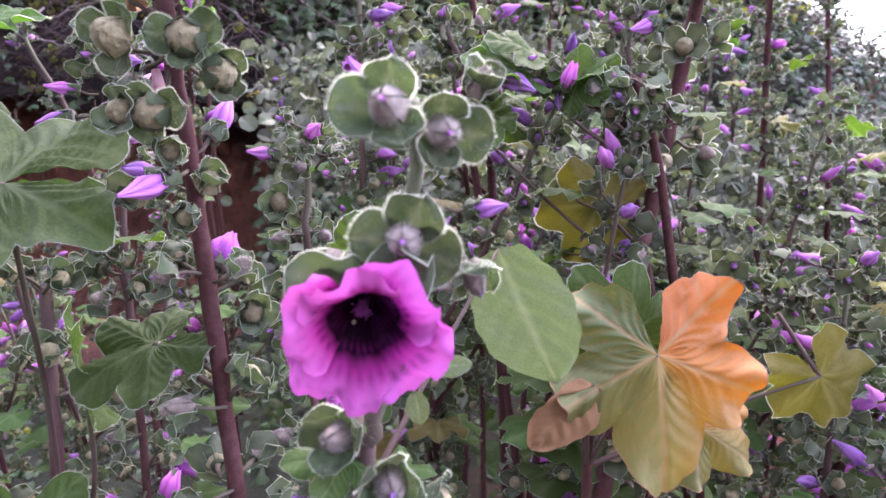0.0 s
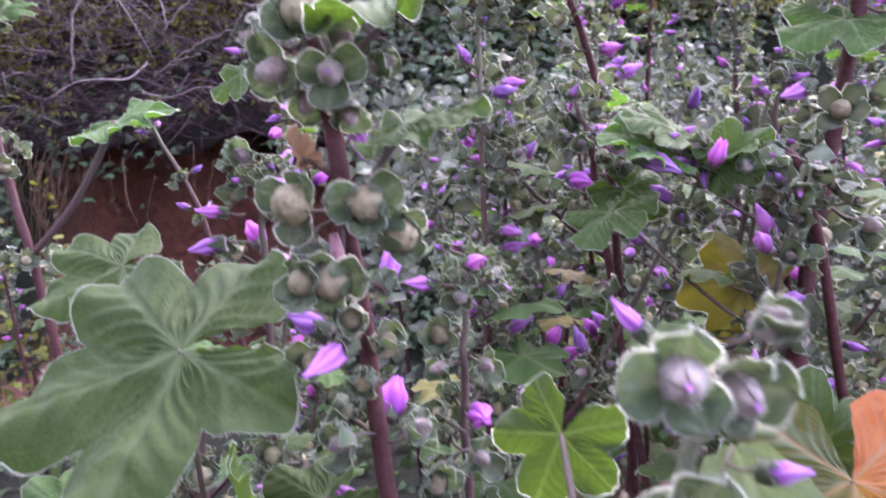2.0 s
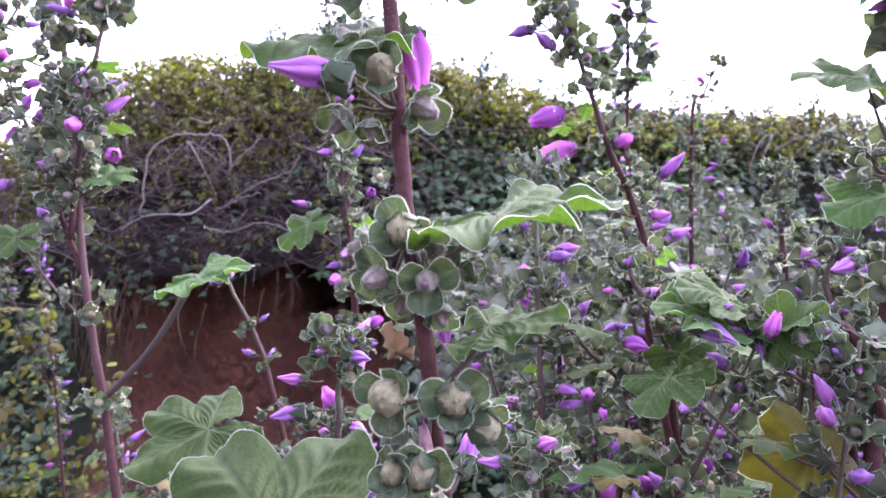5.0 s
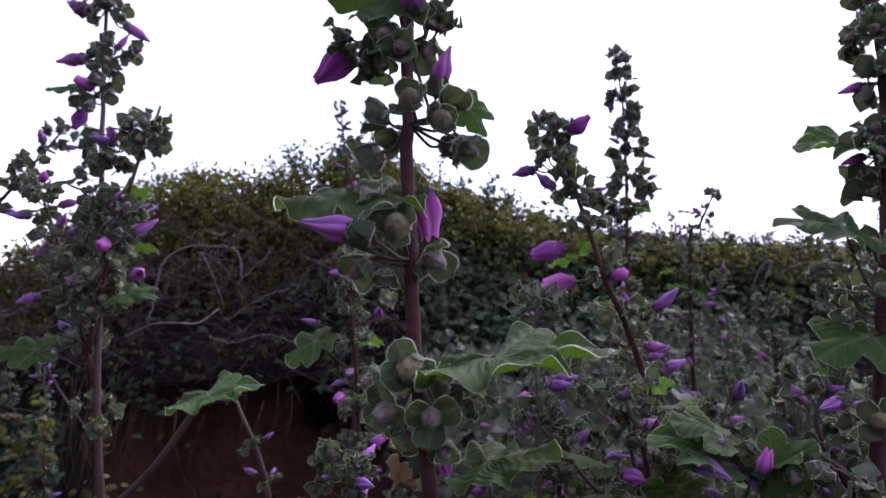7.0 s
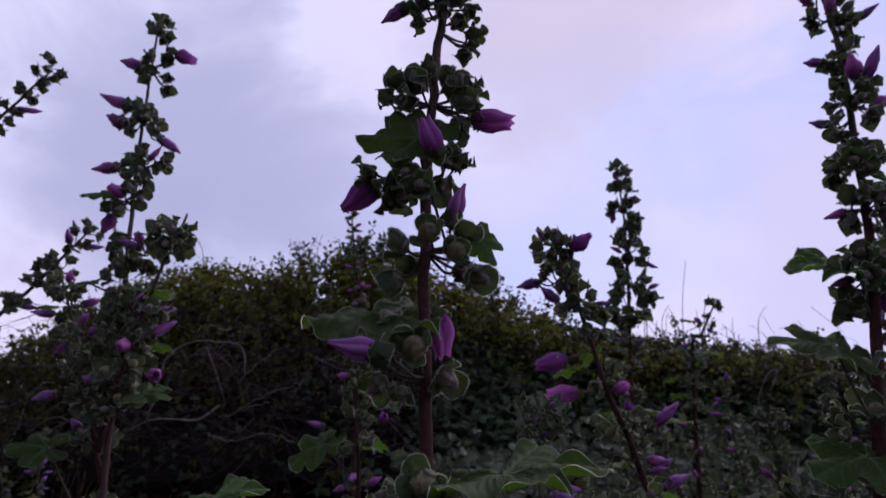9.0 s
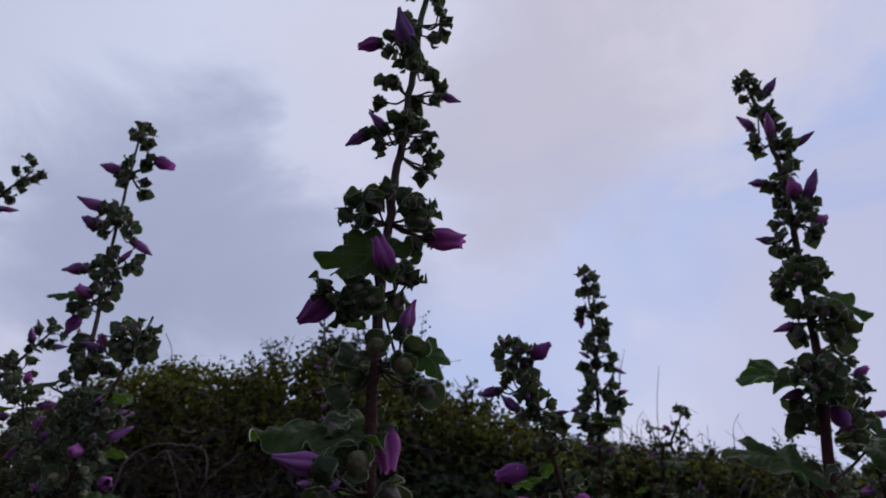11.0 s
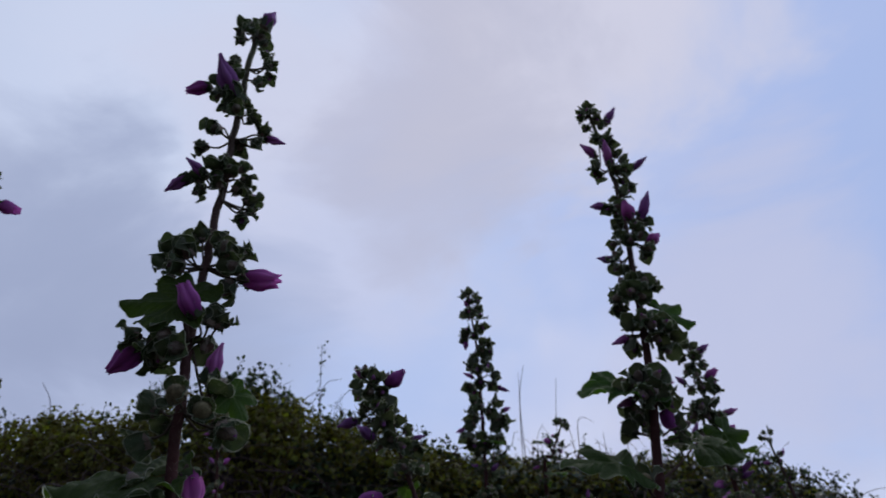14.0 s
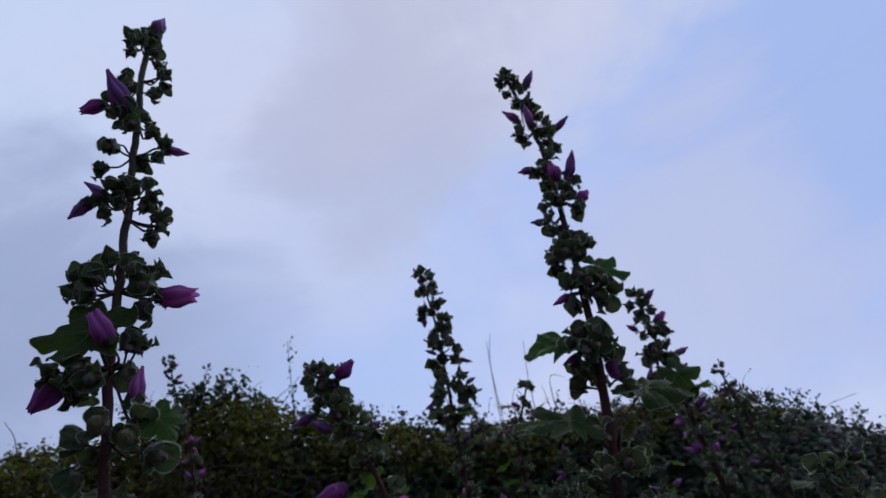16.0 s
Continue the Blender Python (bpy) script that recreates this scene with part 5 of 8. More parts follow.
def tall_stem():
    """The tall stem that stays in the middle for most of the way."""
    rnd = random.Random(2)
    plant = mallow((-0.09, 0.36, 0.0), "tall red-brown mallow stem with buff fruits and furled violet flowers")
    line = axis_line(plant, [(-0.09, 0.36, 0), (-0.10, 0.335, 0.55), (-0.113, 0.325, 0.87), (-0.124, 0.325, 1.043), (-0.138, 0.325, 1.198), (-0.145, 0.348, 1.341), (-0.147, 0.380, 1.467), (-0.141, 0.402, 1.614), (-0.134, 0.422, 1.752)], 0.0049, 0.0031, "stem", 12, 3500, 10, 2, (0.2, 1.0))
    for z, count, size, mix in ((0.62, 4, 1.1, LOW_MIX), (0.70, 4, 1.1, LOW_MIX), (0.78, 4, 1.1, LOW_MIX), (0.845, 4, 1.1, LOW_MIX), (0.91, 4, 1.1, LOW_MIX),
                                (0.965, 5, 0.95, LOW_MIX), (1.015, 4, 0.92, LOW_MIX)):
        p, up = at_height(line, z)
        cluster(plant, p, up, rnd, count, size, z > 0.9, mix)
    whorl(plant, line, 1.210, rnd, True, [
        ("fruit", (-0.141, 0.308, 1.230), (-0.05, -1, 0.15), 1.08, 20, (60, 310, 180)), ("rolled_flower", (-0.153, 0.297, 1.223), (-0.92, -0.22, 0.31), 1.25),
        ("half_open_flower", (-0.135, 0.345, 1.260), (0.28, 0.00, -0.96), 1.06), ("flower_bud", (-0.128, 0.325, 1.217), (0.7, -0.4, -0.5), 1.01, 30, (20, 130, 250)),
        ("flower_bud", (-0.163, 0.322, 1.214), (-0.5, -0.5, -0.7), 1.01, 35, (40, 160, 280)), ("flower_bud", (-0.149, 0.315, 1.208), (0, -0.4, -1), 0.70, 40, (0, 120, 240)),
        ("flower_bud", (-0.161, 0.330, 1.249), (-0.5, -0.3, 0.8), 0.88, 35, (0, 120, 240))])
    whorl(plant, line, 1.148, rnd, True, [
        ("fruit", (-0.133, 0.306, 1.155), (0, -1, 0.1), 1.21, 20, (30, 112, 248)), ("flower_bud", (-0.123, 0.305, 1.132), (0.1, -1, -0.1), 0.90, 14, (290, 70, 175)),
        ("flower_bud", (-0.146, 0.309, 1.135), (-0.35, -0.85, -0.25), 0.96, 22, (10, 120, 240)), ("flower_bud", (-0.151, 0.318, 1.147), (-0.85, -0.40, 0.10), 0.98, 34, (60, 170, 300)), ("flower_bud", (-0.124, 0.320, 1.144), (0.65, -0.60, 0.20), 0.90, 34, (0, 120, 240)),
        ("flower_bud", (-0.136, 0.318, 1.126), (-0.10, -0.60, -0.75), 0.92, 34, (30, 150, 270)), ("flower_bud", (-0.119, 0.315, 1.119), (0.2, -0.6, -0.8), 0.80, 30, (90, 200, 330)),
        ("flower_bud", (-0.110, 0.325, 1.136), (1, -0.2, 0.1), 0.80, 55, (0, 120, 240)), ("rolled_flower", (-0.123, 0.335, 1.113), (0.28, 0.00, -0.96), 0.66),
        ("rolled_flower", (-0.123, 0.320, 1.154), (0.91, 0.00, 0.42), 0.34)])
    whorl(plant, line, 1.070, rnd, True, [
        ("fruit", (-0.143, 0.305, 1.080), (-0.15, -1, 0.1), 1.23, 18, (65, 320, 190)), ("fruit", (-0.112, 0.305, 1.079), (0.15, -1, 0.1), 1.23, 18, (85, 300, 180)),
        ("fruit", (-0.102, 0.312, 1.065), (0.7, -0.7, -0.1), 1.16, 30, (30, 200, 320)), ("flower_bud", (-0.139, 0.315, 1.063), (-0.2, -0.5, -0.9), 0.88, 35, (0, 120, 240)),
        ("fruit", (-0.128, 0.302, 1.048), (0, -1, -0.1), 1.21, 22, (40, 160, 280))])
    whorl(plant, line, 1.752, rnd, True, [
        ("rolled_flower", (-0.129, 0.425, 1.762), (0.37, 0.07, 0.93), 1.43), ("young_bud", (-0.153, 0.433, 1.766), (-0.67, -0.01, 0.74), 0.92), ("young_bud", (-0.143, 0.411, 1.750), (-0.42, -0.27, 0.87), 0.93),
        ("flower_bud", (-0.141, 0.426, 1.769), (-0.10, 0.15, 0.98), 0.80), ("flower_bud", (-0.130, 0.421, 1.745), (0.71, -0.45, -0.54), 0.87), ("young_bud", (-0.148, 0.424, 1.747), (-0.49, -0.59, -0.64), 0.82),
        ("young_bud", (-0.133, 0.404, 1.734), (0.06, -0.85, 0.53), 0.90), ("flower_bud", (-0.125, 0.414, 1.732), (0.57, 0.05, -0.82), 0.80)])
    whorl(plant, line, 1.684, rnd, True, [
        ("flower_bud", (-0.153, 0.415, 1.696), (-0.43, -0.53, 0.73), 0.81), ("young_bud", (-0.152, 0.421, 1.707), (-0.41, -0.48, 0.78), 0.84), ("half_open_flower", (-0.180, 0.424, 1.680), (-0.99, -0.13, -0.03), 0.95),
        ("rolled_flower", (-0.140, 0.394, 1.625), (-0.32, -0.51, 0.80), 1.76), ("flower_bud", (-0.162, 0.405, 1.669), (-0.88, 0.19, 0.43), 0.92), ("flower_bud", (-0.169, 0.423, 1.672), (-0.43, 0.14, -0.89), 0.86),
        ("young_bud", (-0.119, 0.409, 1.698), (0.38, -0.50, 0.78), 0.83), ("young_bud", (-0.115, 0.402, 1.679), (0.91, -0.41, 0.02), 0.91), ("flower_bud", (-0.125, 0.400, 1.660), (0.79, -0.07, -0.61), 0.86),
        ("young_bud", (-0.115, 0.408, 1.677), (0.27, 0.07, -0.96), 0.89), ("flower_bud", (-0.143, 0.394, 1.662), (0.48, -0.85, 0.22), 0.92)])
    whorl(plant, line, 1.626, rnd, True, [
        ("flower_bud", (-0.147, 0.393, 1.624), (-0.66, 0.22, -0.72), 0.81), ("flower_bud", (-0.141, 0.410, 1.640), (0.74, 0.09, 0.67), 0.81), ("young_bud", (-0.134, 0.411, 1.626), (0.92, -0.36, -0.16), 0.90),
        ("flower_bud", (-0.125, 0.392, 1.601), (0.71, -0.58, -0.41), 0.84), ("flower_bud", (-0.137, 0.386, 1.611), (0.28, -0.85, -0.45), 0.93)])
    whorl(plant, line, 1.577, rnd, True, [
        ("flower_bud", (-0.164, 0.407, 1.611), (-0.97, 0.19, 0.17), 0.93), ("flower_bud", (-0.151, 0.379, 1.582), (-0.06, -0.85, -0.53), 1.01), ("young_bud", (-0.162, 0.387, 1.569), (-1.00, -0.00, -0.00), 1.01),
        ("rolled_flower", (-0.116, 0.406, 1.591), (0.85, 0.13, -0.51), 0.75), ("young_bud", (-0.113, 0.387, 1.572), (-0.20, -0.38, -0.90), 0.98), ("young_bud", (-0.139, 0.407, 1.583), (0.22, -0.38, -0.90), 1.03),
        ("young_bud", (-0.115, 0.398, 1.586), (0.40, -0.40, 0.82), 0.93)])
    whorl(plant, line, 1.527, rnd, True, [
        ("rolled_flower", (-0.174, 0.382, 1.532), (-0.75, -0.19, -0.63), 0.96), ("rolled_flower", (-0.154, 0.372, 1.521), (-0.52, -0.51, 0.68), 0.80), ("flower_bud", (-0.140, 0.366, 1.525), (-0.23, -0.91, 0.35), 1.04),
        ("flower_bud", (-0.164, 0.388, 1.530), (-0.72, -0.46, 0.53), 1.05), ("flower_bud", (-0.134, 0.398, 1.544), (0.82, -0.28, 0.50), 1.02), ("young_bud", (-0.125, 0.379, 1.521), (0.97, 0.16, -0.17), 0.94),
        ("flower_bud", (-0.140, 0.366, 1.506), (-0.04, -0.91, 0.41), 0.96), ("flower_bud", (-0.138, 0.396, 1.522), (0.97, 0.20, 0.13), 1.05), ("flower_bud", (-0.135, 0.372, 1.522), (0.39, -0.85, 0.36), 1.02),
        ("flower_bud", (-0.159, 0.382, 1.518), (-0.93, 0.09, -0.35), 0.99)])
    whorl(plant, line, 1.502, rnd, True, [
        ("young_bud", (-0.122, 0.385, 1.499), (0.55, 0.24, 0.80), 1.02), ("young_bud", (-0.123, 0.398, 1.501), (0.82, -0.28, -0.49), 0.96), ("young_bud", (-0.125, 0.392, 1.492), (-0.11, -0.26, -0.96), 0.92)])
    whorl(plant, line, 1.424, rnd, True, [
        ("flower_bud", (-0.168, 0.367, 1.445), (-0.70, -0.52, 0.49), 1.04), ("flower_bud", (-0.167, 0.381, 1.455), (0.12, 0.21, 0.97), 1.08), ("young_bud", (-0.178, 0.370, 1.435), (-0.89, -0.38, 0.26), 0.98),
        ("young_bud", (-0.172, 0.364, 1.421), (-0.24, 0.03, -0.97), 1.13), ("flower_bud", (-0.159, 0.352, 1.422), (-0.45, -0.85, -0.27), 1.11), ("flower_bud", (-0.152, 0.352, 1.431), (-0.28, -0.85, 0.45), 1.11),
        ("young_bud", (-0.150, 0.366, 1.452), (-0.19, -0.05, 0.98), 1.02), ("flower_bud", (-0.131, 0.369, 1.446), (-0.46, 0.02, 0.89), 1.10), ("flower_bud", (-0.122, 0.352, 1.429), (-0.00, -0.85, 0.53), 1.09),
        ("young_bud", (-0.120, 0.372, 1.440), (0.76, -0.59, -0.27), 1.07), ("flower_bud", (-0.112, 0.352, 1.413), (-0.49, -0.85, 0.20), 1.05), ("half_open_flower", (-0.118, 0.377, 1.420), (0.95, 0.07, -0.31), 1.16),
        ("flower_bud", (-0.122, 0.366, 1.411), (-0.44, -0.11, -0.89), 1.11), ("young_bud", (-0.133, 0.378, 1.436), (0.24, -0.37, 0.90), 1.13)])
    whorl(plant, line, 1.352, rnd, True, [
        ("half_open_flower", (-0.135, 0.332, 1.367), (-0.29, -0.51, 0.81), 0.98), ("half_open_flower", (-0.184, 0.361, 1.358), (-0.92, -0.04, -0.40), 1.15), ("flower_bud", (-0.166, 0.342, 1.357), (-0.56, 0.09, -0.82), 1.20),
        ("young_bud", (-0.184, 0.350, 1.364), (-1.00, -0.06, 0.05), 1.15), ("young_bud", (-0.172, 0.356, 1.348), (0.21, -0.50, -0.84), 1.17), ("flower_bud", (-0.133, 0.352, 1.368), (0.40, -0.08, 0.91), 1.10),
        ("young_bud", (-0.127, 0.353, 1.366), (0.68, 0.02, 0.73), 1.14), ("flower_bud", (-0.133, 0.356, 1.356), (-0.08, -0.59, -0.81), 1.04), ("rolled_flower", (-0.128, 0.349, 1.321), (0.23, -0.16, 0.96), 1.05),
        ("flower_bud", (-0.144, 0.326, 1.342), (0.05, -0.91, -0.41), 1.02), ("flower_bud", (-0.153, 0.332, 1.355), (-0.35, -0.85, -0.40), 1.02), ("flower_bud", (-0.159, 0.342, 1.348), (-0.21, -0.40, -0.89), 1.05)])
    whorl(plant, line, 1.295, rnd, True, [
        ("fruit", (-0.136, 0.316, 1.303), (-0.05, -0.95, 0.30), 1.02, 34, (15, 150, 265)), ("fruit", (-0.120, 0.320, 1.293), (0.35, -0.90, -0.10), 0.95, 38, (60, 190, 310)), ("flower_bud", (-0.121, 0.336, 1.309), (0.65, 0.15, 0.75), 1.02, 30, (0, 120, 240)),
        ("flower_bud", (-0.155, 0.333, 1.300), (-0.90, -0.25, 0.35), 1.08, 40, (40, 170, 290)), ("flower_bud", (-0.160, 0.334, 1.281), (-0.75, -0.35, -0.55), 1.10, 42, (10, 130, 250)), ("flower_bud", (-0.113, 0.338, 1.285), (0.80, -0.25, -0.55), 1.10, 40, (30, 150, 270)),
        ("flower_bud", (-0.150, 0.345, 1.292), (-0.60, 0.60, 0.20), 1.05), ("flower_bud", (-0.124, 0.352, 1.290), (0.50, 0.70, 0.10), 1.05)])
    fruits = [((-0.139, 0.297, 1.048), (-0.2, -1, 0.1)), ((-0.091, 0.305, 0.955), (0.4, -0.9, 0.1)), ((-0.138, 0.305, 1.011), (-0.4, -0.9, 0.2)), ((-0.120, 0.312, 1.000), (0.1, -1, 0.0)), ((-0.122, 0.308, 1.029), (0.0, -1, 0.2))]
    for at, axis in fruits:
        set_flower(plant, "fruit", at, axis, 0.84, rnd, True)
    g = Geo()
    spindle(g, 7, 0.028, 0.0032, 0, 0.0, 16, 12, 0.25)
    part("withered_flower", g.mesh("withered_flower", [DRY_PETAL]), plant, placed(Vector((-0.128, 0.308, 1.066)) - plant.location, facing((0.28, -0.2, -1))), "withered pink-brown furled flower")
    for at, tip, normal, size, mesh, z in (
            ((-0.092, 0.318, 1.162), (1, 0.0, 0.14), (-0.12, -0.24, 0.95), 0.062, DROOPING[0], 1.132), ((-0.096, 0.316, 1.110), (1, -0.12, 0.22), (-0.20, -0.24, 0.95), 0.034, DROOPING[1], 1.075),
            ((-0.163, 0.336, 1.258), (-1, -0.20, -0.06), (-0.10, -0.48, 0.88), 0.054, DROOPING[1], 1.222), ((-0.150, 0.336, 1.384), (-1, -0.05, 0.10), (0.10, -0.86, 0.46), 0.044, LEAVES[3], 1.352), ((-0.107, 0.338, 1.308), (0.55, -0.1, -0.8), (0.6, -0.7, 0.3), 0.022, LEAVES[4], 1.300),
            ((-0.150, 0.33, 0.93), (-0.8, -0.5, -0.3), (-0.2, -0.5, 0.8), 0.045, LEAVES[1], 0.905)):
        p, _ = at_height(line, z)
        set_leaf(plant, at, tip, normal, size, rnd, True, mesh, p)
    set_leaf(plant, (-0.143, 0.322, 1.098), (-0.4, -0.3, 0.7), (-0.6, -0.8, 0.1), 0.013, rnd, True, DRY_SMALL, (-0.131, 0.325, 1.09), "small dry buff leaf")


DRY_SMALL = leaf_mesh("dry_small_leaf", 131, 6, 48, 3, 0.3, 0.3, 0.2, 0.15, 0, DRY_LEAF)
tall_stem()


def fading_leaf_plant():
    """The low stem with the big orange leaf."""
    rnd = random.Random(3)
    plant = mallow((0.14, 0.56, 0.0), "low mallow stem with a large fading orange and yellow leaf")
    line = axis_line(plant, [(0.14, 0.56, 0), (0.125, 0.53, 0.5), (0.118, 0.50, 0.78), (0.11, 0.50, 0.90)], 0.0060, 0.003, "stem", 10, 0, 8, 3, (0.2, 0.8))
    p, _ = at_height(line, 0.76)
    big = leaf_mesh("fading_leaf", 141, 18, 130, 5, 0.34, 0.22, 0.13, 0.12, 0, AUTUMN, rim=DRY_LEAF)
    set_leaf(plant, (0.148, 0.437, 0.882), (0.08, -0.34, -0.94), (-0.05, -0.90, 0.42), 0.094, rnd, True, big, p, "large orange and yellow-green fading leaf")
    dry = ovate_leaf("dry_leaf", 142, DRY_LEAF, 0.62)
    set_leaf(plant, (0.104, 0.434, 0.862), (-0.55, 0.05, -0.82), (0.25, -1, 0.1), 0.035, rnd, True, dry, p, "drooping dry buff-pink leaf")
    set_leaf(plant, (0.135, 0.47, 0.885), (-0.55, 0.1, 0.8), (0.1, -1, 0.25), 0.060, rnd, True, LEAVES[2], p)
    set_leaf(plant, (0.300, 0.50, 0.840), (0.5, 0, -0.85), (-0.1, -1, 0.3), 0.055, rnd, True, YELLOW_LEAVES[1], p, "yellow-green fading leaf")
    set_leaf(plant, (0.205, 0.49, 0.80), (0.8, 0, -0.5), (0.0, -0.9, 0.4), 0.060, rnd, True, big, p, "orange fading leaf")
    for z in (0.55, 0.66, 0.84):
        q, up = at_height(line, z)
        cluster(plant, q, up, rnd, 4, 1.0, z > 0.8, LOW_MIX)


fading_leaf_plant()


def leafy_plant():
    """The broad leaves in front and to one side of the tall stem."""
    rnd = random.Random(4)
    plant = mallow((-0.30, 0.48, 0.0), "leafy mallow with broad downy lobed leaves")
    line = axis_line(plant, [(-0.30, 0.48, 0), (-0.29, 0.45, 0.45), (-0.275, 0.43, 0.75), (-0.27, 0.44, 0.93)], 0.007, 0.004, "stem", 10, 300, 8, 4, (0.2, 0.85))
    for at, tip, normal, size, mesh, z in (
            ((-0.201, 0.305, 1.016), (-0.90, -0.30, -0.22), (0.05, -0.52, 0.85), 0.090, LEAVES[3], 0.72), ((-0.300, 0.425, 1.032), (-0.5, -0.5, -0.2), (0.1, -0.55, 0.8), 0.055, LEAVES[3], 0.86),
            ((-0.200, 0.350, 0.905), (0.2, -0.6, 0.5), (-0.2, -0.8, 0.4), 0.050, LEAVES[1], 0.70), ((-0.36, 0.42, 0.86), (-0.9, -0.3, -0.1), (0.1, -0.5, 0.8), 0.060, LEAVES[2], 0.74),
            ((-0.255, 0.36, 0.80), (0.3, -0.8, -0.4), (0.1, -0.4, 0.9), 0.060, LEAVES[4], 0.62), ((-0.33, 0.35, 0.78), (-0.5, -0.8, -0.3), (0.0, -0.4, 0.9), 0.065, LEAVES[0], 0.60)):
        p, _ = at_height(line, z)
        set_leaf(plant, at, tip, normal, size, rnd, True, mesh, p)
    for z in (0.58, 0.68, 0.78, 0.87, 0.92):
        q, up = at_height(line, z)
        cluster(plant, q, up, rnd, 4, 1.05, z > 0.75, LOW_MIX)


leafy_plant()


def short_stem(points, seed, label, blooms):
    rnd = random.Random(seed)
    plant = mallow(points[0], label)
    line = grown(plant, points, seed, True, 0.0045, 0.0018, points[-1][2] - 0.40, 0.045, (3, 4), 0.35, (0.025, 0.045), 0.75, mixes=(LOW_MIX, LOW_MIX, MID_MIX), age=(0.3, 1.0))
    for kind, at, axis, size in blooms:
        set_flower(plant, kind, at, axis, size, rnd, True)
    return plant, line


short_stem([(-0.25, 0.52, 0), (-0.235, 0.48, 0.5), (-0.222, 0.455, 0.95), (-0.213, 0.452, 1.085)], 51, "short mallow stem with fruits and violet furled flowers",
           [("rolled_flower", (-0.206, 0.44, 1.078), (0.9, -0.4, 0.1), 0.75), ("rolled_flower", (-0.232, 0.43, 1.043), (-1, -0.2, -0.08), 0.95), ("rolled_flower", (-0.212, 0.435, 1.018), (0.15, -1, 0.1), 0.8), ("rolled_flower", (-0.238, 0.45, 1.06), (-0.8, -0.5, 0.2), 0.7), ("flower_bud", (-0.218, 0.438, 1.096), (0, -0.9, 0.4), 0.85)])
short_stem([(-0.05, 0.47, 0), (-0.07, 0.43, 0.5), (-0.085, 0.41, 0.9), (-0.08, 0.405, 1.03)], 52, "short mallow stem with small green fruits and violet buds",
           [("rolled_flower", (-0.078, 0.392, 1.034), (0.4, -0.8, 0.2), 0.75), ("rolled_flower", (-0.096, 0.395, 1.022), (-0.9, -0.4, 0.2), 0.7), ("fruit", (-0.095, 0.392, 0.995), (-0.2, -1, 0.1), 0.9)])


